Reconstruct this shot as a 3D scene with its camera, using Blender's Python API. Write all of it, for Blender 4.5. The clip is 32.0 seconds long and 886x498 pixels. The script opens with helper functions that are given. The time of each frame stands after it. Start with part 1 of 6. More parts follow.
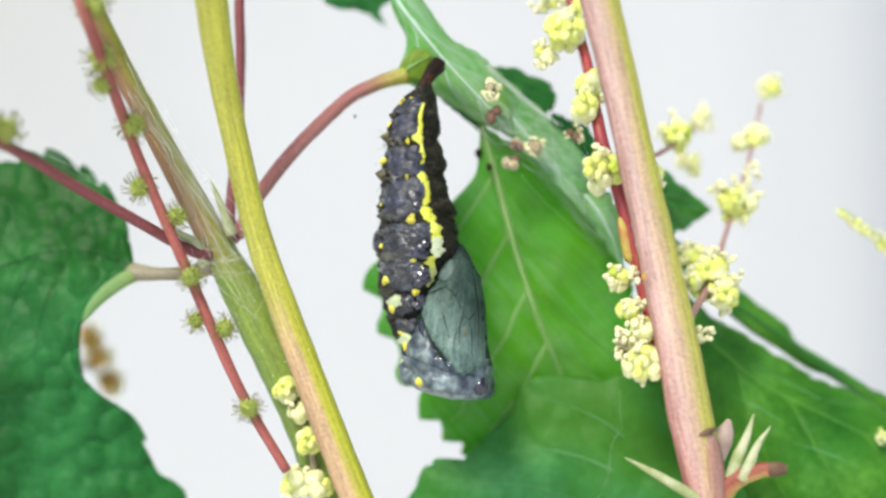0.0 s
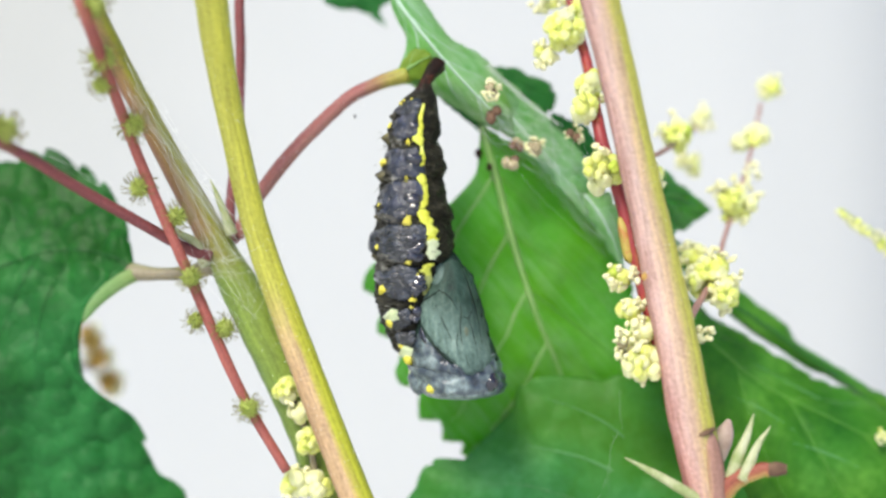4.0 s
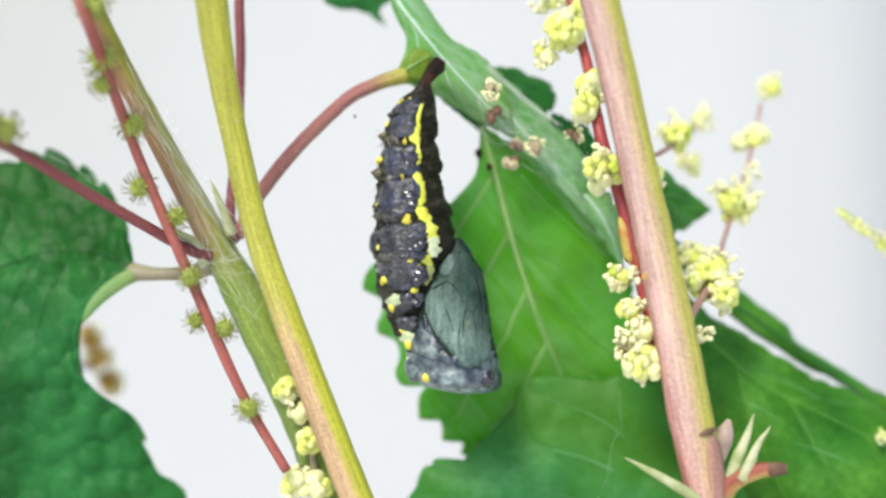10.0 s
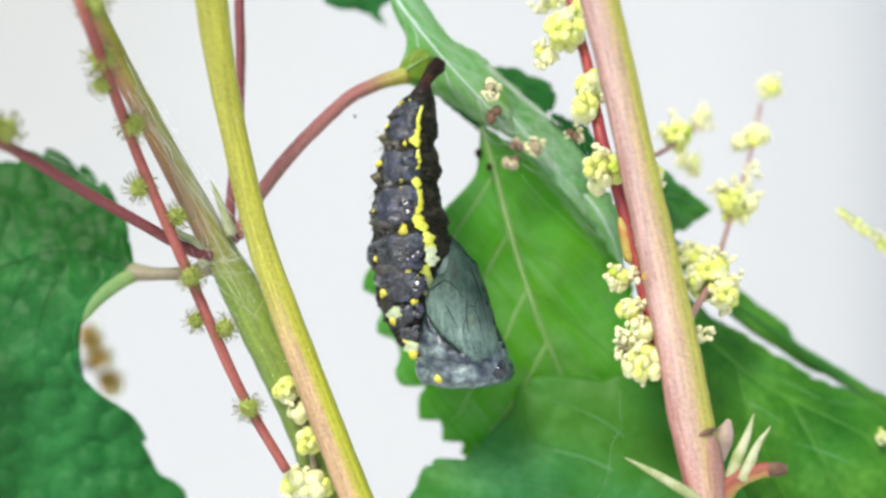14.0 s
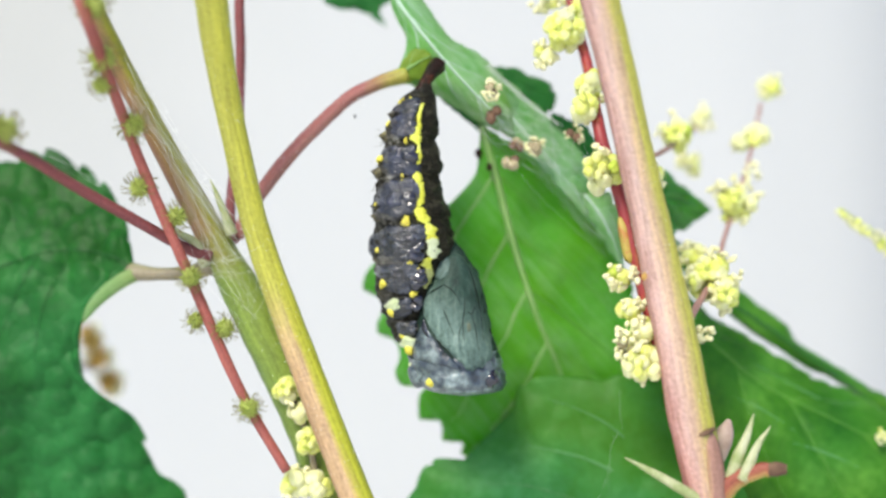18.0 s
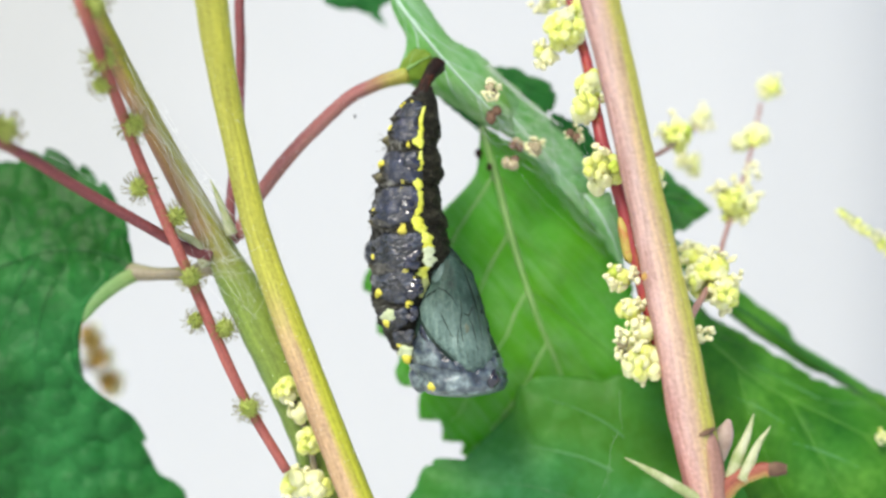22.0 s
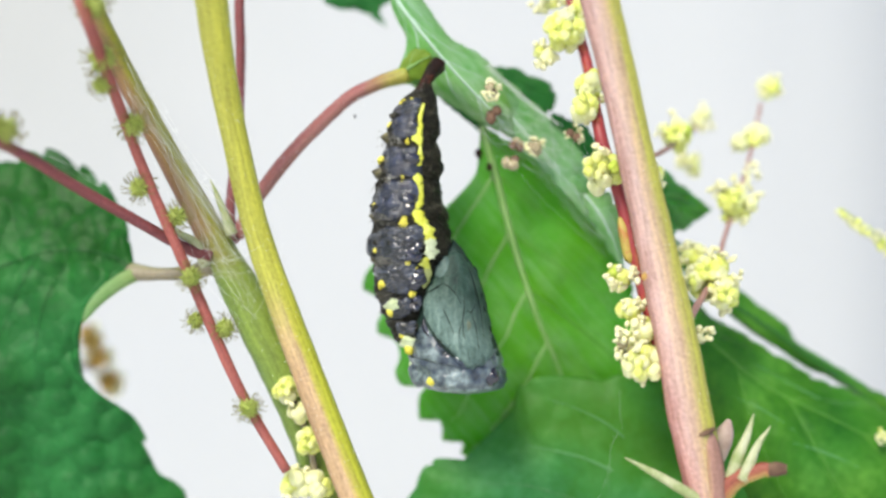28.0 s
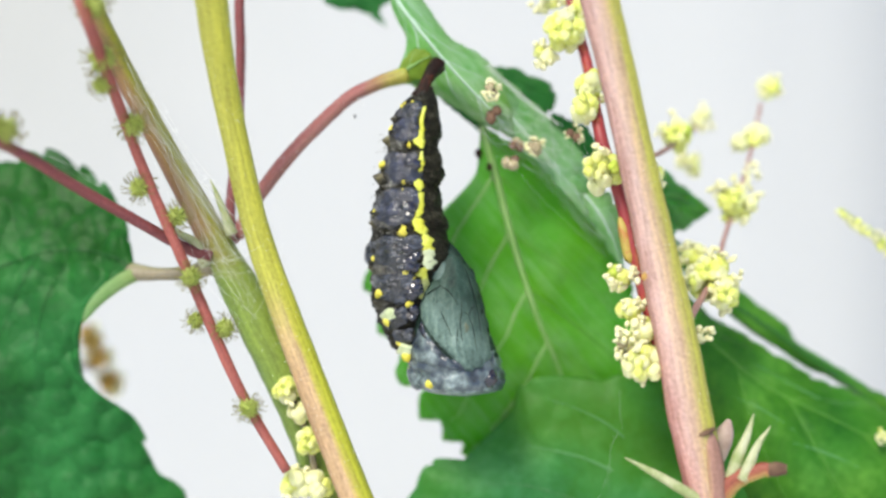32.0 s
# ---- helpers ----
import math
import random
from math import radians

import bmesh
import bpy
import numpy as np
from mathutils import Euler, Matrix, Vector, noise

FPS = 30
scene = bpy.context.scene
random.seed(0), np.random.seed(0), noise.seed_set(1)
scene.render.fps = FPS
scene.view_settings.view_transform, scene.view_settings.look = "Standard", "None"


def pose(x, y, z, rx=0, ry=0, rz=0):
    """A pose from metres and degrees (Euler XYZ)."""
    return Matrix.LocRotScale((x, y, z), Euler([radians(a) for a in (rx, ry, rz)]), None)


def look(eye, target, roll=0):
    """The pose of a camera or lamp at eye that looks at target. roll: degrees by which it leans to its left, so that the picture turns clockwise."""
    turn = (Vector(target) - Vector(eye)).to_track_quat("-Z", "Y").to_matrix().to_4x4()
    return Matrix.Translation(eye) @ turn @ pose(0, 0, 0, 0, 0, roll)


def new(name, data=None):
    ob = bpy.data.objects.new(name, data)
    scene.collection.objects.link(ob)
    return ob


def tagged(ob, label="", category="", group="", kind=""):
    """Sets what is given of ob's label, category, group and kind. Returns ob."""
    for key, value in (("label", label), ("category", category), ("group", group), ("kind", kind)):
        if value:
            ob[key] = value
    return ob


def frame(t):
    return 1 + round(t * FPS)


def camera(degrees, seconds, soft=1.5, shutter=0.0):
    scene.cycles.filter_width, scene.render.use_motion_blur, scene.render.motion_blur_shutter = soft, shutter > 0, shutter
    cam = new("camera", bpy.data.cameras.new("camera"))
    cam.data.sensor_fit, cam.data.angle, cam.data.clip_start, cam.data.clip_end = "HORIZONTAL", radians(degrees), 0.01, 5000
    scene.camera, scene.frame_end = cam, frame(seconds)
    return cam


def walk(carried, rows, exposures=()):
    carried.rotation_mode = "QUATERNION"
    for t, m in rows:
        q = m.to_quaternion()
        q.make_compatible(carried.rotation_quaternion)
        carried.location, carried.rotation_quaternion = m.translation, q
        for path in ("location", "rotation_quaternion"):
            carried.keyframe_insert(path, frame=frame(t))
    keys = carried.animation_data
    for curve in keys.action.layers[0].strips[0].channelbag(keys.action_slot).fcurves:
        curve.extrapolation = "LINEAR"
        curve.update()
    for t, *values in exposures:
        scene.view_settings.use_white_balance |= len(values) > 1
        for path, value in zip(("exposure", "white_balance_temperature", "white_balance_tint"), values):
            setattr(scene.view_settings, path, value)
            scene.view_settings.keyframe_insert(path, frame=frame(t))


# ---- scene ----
MM = 0.001
cam = camera(31.62, 32.0, soft=2.7)
walk(cam, [(0.0, look((0, -0.120, 0), (0, 0, 0))), (32.0, look((0, -0.120, 0), (0, 0, 0)))], exposures=[(0.0, 0.43, 6790, 7), (32.0, 0.43, 6790, 7)])
cam.data.dof.use_dof = True
cam.data.dof.focus_distance = 0.118
cam.data.dof.aperture_fstop = 11.0

# ---------------------------------------------------------------- light
world = bpy.data.worlds.new("sky")
scene.world = world
world.use_nodes = True
wn = world.node_tree
sky = wn.nodes.new("ShaderNodeTexSky")
sky.sky_type, sky.sun_disc = "NISHITA", False
sky.sun_elevation, sky.sun_rotation = radians(45.6), radians(204)
wn.nodes["Background"].inputs["Strength"].default_value = 0.14
wn.links.new(sky.outputs["Color"], wn.nodes["Background"].inputs["Color"])

sun = new("sun", bpy.data.lights.new("sun", "SUN"))
sun.data.energy, sun.data.angle, sun.data.color = 2.6, radians(17), (1.0, 0.95, 0.86)
sun.matrix_world = look((-0.38, -0.85, 0.95), (0, 0, 0))


# ---------------------------------------------------------------- materials
def ramp(nt, fac, stops):
    node = nt.nodes.new("ShaderNodeValToRGB")
    el = node.color_ramp.elements
    while len(el) < len(stops):
        el.new(0.5)
    for e, (p, c) in zip(el, stops):
        e.position, e.color = p, (*c, 1)
    nt.links.new(fac, node.inputs["Fac"])
    return node.outputs["Color"]


def noise_tex(nt, vec, scale, detail=4.0, rough=0.55):
    node = nt.nodes.new("ShaderNodeTexNoise")
    node.inputs["Scale"].default_value, node.inputs["Detail"].default_value, node.inputs["Roughness"].default_value = scale, detail, rough
    if vec:
        nt.links.new(vec, node.inputs["Vector"])
    return node.outputs["Fac"]


def math_node(nt, op, a, b=0.0):
    node = nt.nodes.new("ShaderNodeMath")
    node.operation = op
    for slot, v in zip(node.inputs, (a, b)):
        if isinstance(v, (int, float)):
            slot.default_value = v
        else:
            nt.links.new(v, slot)
    return node.outputs[0]


def mixed(nt, fac, a, b, how="MIX"):
    node = nt.nodes.new("ShaderNodeMix")
    node.data_type, node.blend_type = "RGBA", how
    for slot, v in ((node.inputs[0], fac), (node.inputs[6], a), (node.inputs[7], b)):
        if isinstance(v, (int, float)):
            slot.default_value = v
        elif isinstance(v, tuple):
            slot.default_value = (*v, 1)
        else:
            nt.links.new(v, slot)
    return node.outputs[2]


def bumped(nt, height, strength, dist):
    node = nt.nodes.new("ShaderNodeBump")
    node.inputs["Strength"].default_value, node.inputs["Distance"].default_value = strength, dist
    nt.links.new(height, node.inputs["Height"])
    return node.outputs["Normal"]


def fresh(name):
    m = bpy.data.materials.new(name)
    m.use_nodes = True
    nt = m.node_tree
    return m, nt, nt.nodes["Principled BSDF"], nt.nodes.new("ShaderNodeTexCoord")


def grainy(name, stops, scale, rough=0.5, bump=0.3, dist=0.0001, spec=0.4, sss=0.0, sss_color=(1, 0.8, 0.3), coat=0.0, fine=None, translucent=0.0, glow_through=(1, 1, 1), vary=0.3, stretch=(1, 1, 1)):
    """Two scales of noise through a colour ramp, with relief."""
    m, nt, bsdf, tc = fresh(name)
    where = tc.outputs["Object"]
    if stretch != (1, 1, 1):
        mapping = nt.nodes.new("ShaderNodeMapping")
        mapping.inputs["Scale"].default_value = stretch
        nt.links.new(where, mapping.inputs["Vector"])
        where = mapping.outputs["Vector"]
    big = noise_tex(nt, where, scale, 5)
    small = noise_tex(nt, where, fine or scale * 7, 3)
    fac = math_node(nt, "ADD", math_node(nt, "MULTIPLY", big, 0.7), math_node(nt, "MULTIPLY", small, 0.3))
    color = ramp(nt, fac, stops)
    info = nt.nodes.new("ShaderNodeObjectInfo")
    shade = math_node(nt, "ADD", math_node(nt, "MULTIPLY", info.outputs["Random"], vary), 1.0 - vary / 2)
    color = mixed(nt, 1.0, color, ramp(nt, shade, ((0.0, (0, 0, 0)), (1.0, (1, 1, 1)))), "MULTIPLY")
    nt.links.new(color, bsdf.inputs["Base Color"])
    bsdf.inputs["Roughness"].default_value = rough
    bsdf.inputs["Specular IOR Level"].default_value = spec
    bsdf.inputs["Coat Weight"].default_value = coat
    bsdf.inputs["Coat Roughness"].default_value = 0.05
    relief = bumped(nt, fac, bump, dist)
    nt.links.new(relief, bsdf.inputs["Normal"])
    nt.links.new(relief, bsdf.inputs["Coat Normal"])
    if translucent:
        tr = nt.nodes.new("ShaderNodeBsdfTranslucent")
        nt.links.new(mixed(nt, 1.0, color, glow_through, "MULTIPLY"), tr.inputs["Color"])
        mx = nt.nodes.new("ShaderNodeMixShader")
        mx.inputs[0].default_value = translucent
        nt.links.new(bsdf.outputs[0], mx.inputs[1])
        nt.links.new(tr.outputs[0], mx.inputs[2])
        nt.links.new(mx.outputs[0], nt.nodes["Material Output"].inputs["Surface"])
    return m


def leafy(name, dark, mid, light, through_color, share=0.4, rough=0.42, cells=900, relief=0.00018, fibres=0.0, slope=0.0, gloss=0.28):
    """Leaf blade: mottled green, a net of small veins in relief, light passing through."""
    m, nt, bsdf, tc = fresh(name)
    big = noise_tex(nt, tc.outputs["Object"], 110, 4)
    small = noise_tex(nt, tc.outputs["Object"], 1500, 3)
    vor = nt.nodes.new("ShaderNodeTexVoronoi")
    vor.feature = "DISTANCE_TO_EDGE"
    vor.inputs["Scale"].default_value = cells
    nt.links.new(tc.outputs["Object"], vor.inputs["Vector"])
    dome = nt.nodes.new("ShaderNodeTexVoronoi")
    dome.feature = "SMOOTH_F1"
    dome.inputs["Scale"].default_value = cells * 0.8
    nt.links.new(tc.outputs["Object"], dome.inputs["Vector"])
    net = math_node(nt, "MINIMUM", math_node(nt, "MULTIPLY", vor.outputs["Distance"], 6.0), 1.0)
    fac = math_node(nt, "ADD", math_node(nt, "MULTIPLY", big, 0.75), math_node(nt, "MULTIPLY", small, 0.25))
    color = ramp(nt, fac, ((0.37, dark), (0.51, mid), (0.65, light)))
    color = mixed(nt, math_node(nt, "MULTIPLY", math_node(nt, "SUBTRACT", 1.0, net), 0.1), color, light)
    patch = noise_tex(nt, tc.outputs["Object"], 62, 2)
    color = mixed(nt, 1.0, color, ramp(nt, patch, ((0.36, (1.3, 1.02, 0.62)), (0.5, (1.0, 1.0, 1.0)), (0.64, (0.8, 0.98, 1.35)))), "MULTIPLY")
    if fibres:
        turn = nt.nodes.new("ShaderNodeMapping")
        turn.inputs["Rotation"].default_value = (0, radians(slope), 0)
        nt.links.new(tc.outputs["Object"], turn.inputs["Vector"])
        comb = nt.nodes.new("ShaderNodeMapping")
        comb.inputs["Scale"].default_value = (70, 400, 1700)
        nt.links.new(turn.outputs["Vector"], comb.inputs["Vector"])
        film = math_node(nt, "ADD", math_node(nt, "MULTIPLY", noise_tex(nt, comb.outputs["Vector"], 1.0, 5, 0.7), 0.65), math_node(nt, "MULTIPLY", noise_tex(nt, tc.outputs["Object"], 330, 4), 0.35))
        color = mixed(nt, math_node(nt, "MULTIPLY", ramp(nt, film, ((0.44, (0, 0, 0)), (0.62, (1, 1, 1)))), fibres), color, (0.66, 0.76, 0.68))
    nt.links.new(color, bsdf.inputs["Base Color"])
    bsdf.inputs["Roughness"].default_value = rough
    bsdf.inputs["Specular IOR Level"].default_value = gloss
    h = math_node(nt, "ADD", math_node(nt, "ADD", math_node(nt, "MULTIPLY", net, 0.12), math_node(nt, "MULTIPLY", dome.outputs["Distance"], -0.9)), math_node(nt, "MULTIPLY", big, 0.8))
    nrm = bumped(nt, h, 0.5, relief)
    nt.links.new(nrm, bsdf.inputs["Normal"])
    tr = nt.nodes.new("ShaderNodeBsdfTranslucent")
    nt.links.new(mixed(nt, 0.65, color, through_color), tr.inputs["Color"])
    nt.links.new(nrm, tr.inputs["Normal"])
    mx = nt.nodes.new("ShaderNodeMixShader")
    mx.inputs[0].default_value = share
    nt.links.new(bsdf.outputs[0], mx.inputs[1])
    nt.links.new(tr.outputs[0], mx.inputs[2])
    nt.links.new(mx.outputs[0], nt.nodes["Material Output"].inputs["Surface"])
    return m


def stemmy(name, around, along_tint=None, along=(0.0, 0.05), rough=0.5):
    """Stem skin: colours run lengthwise in streaks round the stem; UV x goes round, y is the length in metres."""
    m, nt, bsdf, tc = fresh(name)
    uv = nt.nodes.new("ShaderNodeUVMap")
    sep = nt.nodes.new("ShaderNodeSeparateXYZ")
    nt.links.new(uv.outputs["UV"], sep.inputs[0])
    stretch = nt.nodes.new("ShaderNodeMapping")
    stretch.inputs["Scale"].default_value = (28, 160, 1)
    nt.links.new(uv.outputs["UV"], stretch.inputs["Vector"])
    streak = noise_tex(nt, stretch.outputs["Vector"], 1.0, 5, 0.6)
    grain = noise_tex(nt, tc.outputs["Object"], 4200, 3)
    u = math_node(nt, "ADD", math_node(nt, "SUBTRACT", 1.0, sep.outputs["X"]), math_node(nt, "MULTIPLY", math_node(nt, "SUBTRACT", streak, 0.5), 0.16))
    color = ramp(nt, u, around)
    if along_tint:
        w = noise_tex(nt, tc.outputs["Object"], 150, 3)
        v = math_node(nt, "ADD", sep.outputs["Y"], math_node(nt, "MULTIPLY", math_node(nt, "SUBTRACT", w, 0.5), 0.012))
        rng = nt.nodes.new("ShaderNodeMapRange")
        rng.inputs["From Min"].default_value, rng.inputs["From Max"].default_value = along
        nt.links.new(v, rng.inputs["Value"])
        color = mixed(nt, rng.outputs[0], ramp(nt, u, along_tint), color)
    lighter = ramp(nt, math_node(nt, "ADD", math_node(nt, "MULTIPLY", streak, 0.6), math_node(nt, "MULTIPLY", grain, 0.4)),
                   ((0.3, (0.56, 0.52, 0.48)), (0.48, (0.95, 0.95, 0.94)), (0.66, (1.34, 1.33, 1.3))))
    color = mixed(nt, 1.0, color, lighter, "MULTIPLY")
    nt.links.new(color, bsdf.inputs["Base Color"])
    bsdf.inputs["Roughness"].default_value = rough
    bsdf.inputs["Specular IOR Level"].default_value = 0.35
    bsdf.inputs["Subsurface Weight"].default_value = 0.15
    bsdf.inputs["Subsurface Radius"].default_value = (0.0012, 0.0009, 0.0004)
    h = math_node(nt, "ADD", streak, math_node(nt, "MULTIPLY", grain, 0.5))
    nt.links.new(bumped(nt, h, 0.45, 0.00015), bsdf.inputs["Normal"])
    return m


def shaded_wall():
    """Light grey plaster, with a warm dimming of light painted in at upper left."""
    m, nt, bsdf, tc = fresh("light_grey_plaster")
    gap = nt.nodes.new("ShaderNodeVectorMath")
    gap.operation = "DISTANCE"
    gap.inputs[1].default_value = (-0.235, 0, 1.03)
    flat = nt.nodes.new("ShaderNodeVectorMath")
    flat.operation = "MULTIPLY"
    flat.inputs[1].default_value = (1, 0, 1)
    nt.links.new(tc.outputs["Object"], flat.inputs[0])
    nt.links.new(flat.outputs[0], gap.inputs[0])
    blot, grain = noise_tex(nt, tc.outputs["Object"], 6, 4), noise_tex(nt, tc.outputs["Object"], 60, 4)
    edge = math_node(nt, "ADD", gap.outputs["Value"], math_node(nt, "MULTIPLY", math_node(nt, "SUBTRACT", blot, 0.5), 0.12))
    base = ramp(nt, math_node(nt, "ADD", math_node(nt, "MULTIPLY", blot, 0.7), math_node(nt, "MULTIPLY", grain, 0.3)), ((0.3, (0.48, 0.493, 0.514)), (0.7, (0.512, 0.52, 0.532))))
    # darkens and warms the base near that corner, imitating weaker light there
    shade_patch = ramp(nt, edge, ((0.0, (0.86, 0.85, 0.81)), (0.19, (1, 1, 1))))
    nt.links.new(mixed(nt, 1.0, base, shade_patch, "MULTIPLY"), bsdf.inputs["Base Color"])
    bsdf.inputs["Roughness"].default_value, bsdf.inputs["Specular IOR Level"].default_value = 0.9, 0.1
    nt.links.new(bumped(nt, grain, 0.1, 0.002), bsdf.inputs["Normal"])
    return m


M_WALL = shaded_wall()
M_GROUND = grainy("pale_concrete", ((0.3, (0.76, 0.75, 0.73)), (0.7, (0.84, 0.83, 0.81))), 12, 0.9, 0.4, 0.002, 0.2)
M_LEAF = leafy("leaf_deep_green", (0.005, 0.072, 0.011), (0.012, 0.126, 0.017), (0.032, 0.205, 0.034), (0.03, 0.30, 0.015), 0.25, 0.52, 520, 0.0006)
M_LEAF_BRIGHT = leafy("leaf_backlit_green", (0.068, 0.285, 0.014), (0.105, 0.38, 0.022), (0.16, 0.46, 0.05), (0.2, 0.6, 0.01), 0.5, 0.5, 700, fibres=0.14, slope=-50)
M_LEAF_MID = leafy("leaf_mid_green", (0.02, 0.125, 0.008), (0.055, 0.22, 0.015), (0.135, 0.36, 0.042), (0.1, 0.42, 0.012), 0.35, 0.5, 700)
M_LEAF_SILKY = leafy("leaf_green_matted_with_silk", (0.035, 0.20, 0.02), (0.085, 0.33, 0.05), (0.27, 0.52, 0.19), (0.25, 0.62, 0.1), 0.4, 0.55, 800, 0.0009, 0.55, -48)
M_LEAF_BLUE = leafy("leaf_bluish_green", (0.042, 0.205, 0.02), (0.052, 0.255, 0.055), (0.105, 0.36, 0.115), (0.08, 0.46, 0.03), 0.4, 0.5, 700)
M_LEAF_PALE = leafy("leaf_pale_underside", (0.09, 0.32, 0.04), (0.19, 0.45, 0.1), (0.36, 0.58, 0.25), (0.25, 0.6, 0.12), 0.4, 0.65, 900, 0.00018, 0.4, -52)
M_LEAF_BASE = leafy("leaf_base_pale", (0.16, 0.34, 0.09), (0.26, 0.43, 0.16), (0.4, 0.54, 0.27), (0.25, 0.55, 0.13), 0.4, 0.5, 900)
M_LEAF_FOLD = leafy("leaf_yellow_green_fold", (0.10, 0.22, 0.014), (0.2, 0.34, 0.04), (0.34, 0.44, 0.1), (0.3, 0.55, 0.05), 0.35, 0.5, 900)
M_LEAF_GLOSS = leafy("leaf_dark_glossy", (0.02, 0.15, 0.02), (0.05, 0.28, 0.045), (0.13, 0.42, 0.11), (0.06, 0.4, 0.02), 0.3, 0.2, 420, 0.0007, gloss=0.6)
M_VEIN = grainy("vein_pale_green", ((0.3, (0.25, 0.5, 0.12)), (0.7, (0.4, 0.62, 0.25))), 900, 0.5, 0.2, translucent=0.3)
M_VEIN_MID = grainy("vein_leaf_green", ((0.3, (0.07, 0.26, 0.025)), (0.7, (0.13, 0.34, 0.05))), 900, 0.5, 0.2)
M_VEIN_DARK = grainy("vein_green", ((0.3, (0.008, 0.075, 0.012)), (0.7, (0.025, 0.15, 0.026))), 900, 0.5, 0.2)
M_VEIN_WHITE = grainy("vein_whitish", ((0.3, (0.38, 0.55, 0.42)), (0.7, (0.55, 0.7, 0.58))), 900, 0.6, 0.2)
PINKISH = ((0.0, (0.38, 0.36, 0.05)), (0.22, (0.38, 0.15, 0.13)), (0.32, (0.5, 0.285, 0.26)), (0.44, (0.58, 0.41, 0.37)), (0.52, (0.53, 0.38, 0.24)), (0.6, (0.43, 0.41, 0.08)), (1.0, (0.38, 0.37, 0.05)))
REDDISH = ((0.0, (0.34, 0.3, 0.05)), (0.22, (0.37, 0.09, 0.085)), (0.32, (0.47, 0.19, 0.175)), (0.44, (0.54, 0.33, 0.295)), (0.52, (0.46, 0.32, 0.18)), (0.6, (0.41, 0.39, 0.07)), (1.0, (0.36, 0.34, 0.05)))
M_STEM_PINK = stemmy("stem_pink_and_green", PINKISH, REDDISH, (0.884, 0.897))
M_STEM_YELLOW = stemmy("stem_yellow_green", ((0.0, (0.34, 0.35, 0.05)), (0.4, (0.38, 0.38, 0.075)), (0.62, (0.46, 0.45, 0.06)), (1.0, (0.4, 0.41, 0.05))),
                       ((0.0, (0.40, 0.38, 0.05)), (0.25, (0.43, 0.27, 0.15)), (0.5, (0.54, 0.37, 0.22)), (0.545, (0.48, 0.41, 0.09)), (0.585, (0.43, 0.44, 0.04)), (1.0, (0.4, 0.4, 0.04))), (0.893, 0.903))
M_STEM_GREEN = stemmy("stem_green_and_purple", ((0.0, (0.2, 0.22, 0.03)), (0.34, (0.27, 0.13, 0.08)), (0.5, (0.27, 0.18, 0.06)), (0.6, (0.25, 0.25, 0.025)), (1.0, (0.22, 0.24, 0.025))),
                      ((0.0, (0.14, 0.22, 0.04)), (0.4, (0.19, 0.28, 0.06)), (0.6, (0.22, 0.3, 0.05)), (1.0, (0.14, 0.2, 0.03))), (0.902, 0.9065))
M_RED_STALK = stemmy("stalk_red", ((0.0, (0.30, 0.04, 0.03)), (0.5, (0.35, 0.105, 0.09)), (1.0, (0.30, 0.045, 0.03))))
M_JOINT = grainy("stalk_joint_yellow_orange", ((0.36, (0.55, 0.48, 0.1)), (0.52, (0.5, 0.36, 0.09)), (0.62, (0.5, 0.15, 0.06))), 420, 0.5, 0.4)
M_STALK_CRIMSON = grainy("stalk_crimson_and_yellow", ((0.3, (0.5, 0.38, 0.07)), (0.38, (0.44, 0.14, 0.05)), (0.46, (0.36, 0.045, 0.045)), (0.7, (0.28, 0.05, 0.07))), 210, 0.45, 0.4, 0.0001, 0.4)
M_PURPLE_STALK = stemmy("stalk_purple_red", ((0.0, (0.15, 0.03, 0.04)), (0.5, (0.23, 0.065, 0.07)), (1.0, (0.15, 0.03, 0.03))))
M_PETIOLE_ARCH = stemmy("petiole_arching_red", ((0.0, (0.30, 0.32, 0.04)), (0.5, (0.36, 0.36, 0.06)), (1.0, (0.3, 0.32, 0.04))),
                        ((0.0, (0.25, 0.06, 0.05)), (0.45, (0.30, 0.10, 0.095)), (0.6, (0.37, 0.17, 0.15)), (1.0, (0.25, 0.07, 0.05))), (0.0165, 0.0195))
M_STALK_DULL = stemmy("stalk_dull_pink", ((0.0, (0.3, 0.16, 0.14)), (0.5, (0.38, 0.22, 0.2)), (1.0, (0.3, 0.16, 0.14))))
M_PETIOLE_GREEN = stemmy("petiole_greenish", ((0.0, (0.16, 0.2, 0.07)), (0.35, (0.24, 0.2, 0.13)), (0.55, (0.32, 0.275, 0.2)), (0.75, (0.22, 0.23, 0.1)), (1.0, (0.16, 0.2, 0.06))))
M_BROWN = grainy("dried_brown", ((0.3, (0.10, 0.055, 0.035)), (0.7, (0.24, 0.14, 0.09))), 900, 0.8, 0.5)
M_BALL = grainy("seed_head_green", ((0.3, (0.36, 0.46, 0.08)), (0.7, (0.62, 0.68, 0.2))), 2500, 0.6, 0.6, 0.0001, translucent=0.2)
M_STYLE = grainy("style_olive", ((0.3, (0.12, 0.10, 0.03)), (0.7, (0.26, 0.24, 0.07))), 2500, 0.6, 0.2)
M_BUD = grainy("bud_yellow_green", ((0.34, (0.76, 0.82, 0.14)), (0.5, (0.9, 0.94, 0.3)), (0.7, (0.97, 0.97, 0.6))), 1000, 0.6, 0.7, 0.0002, 0.3, translucent=0.25, vary=0.16)
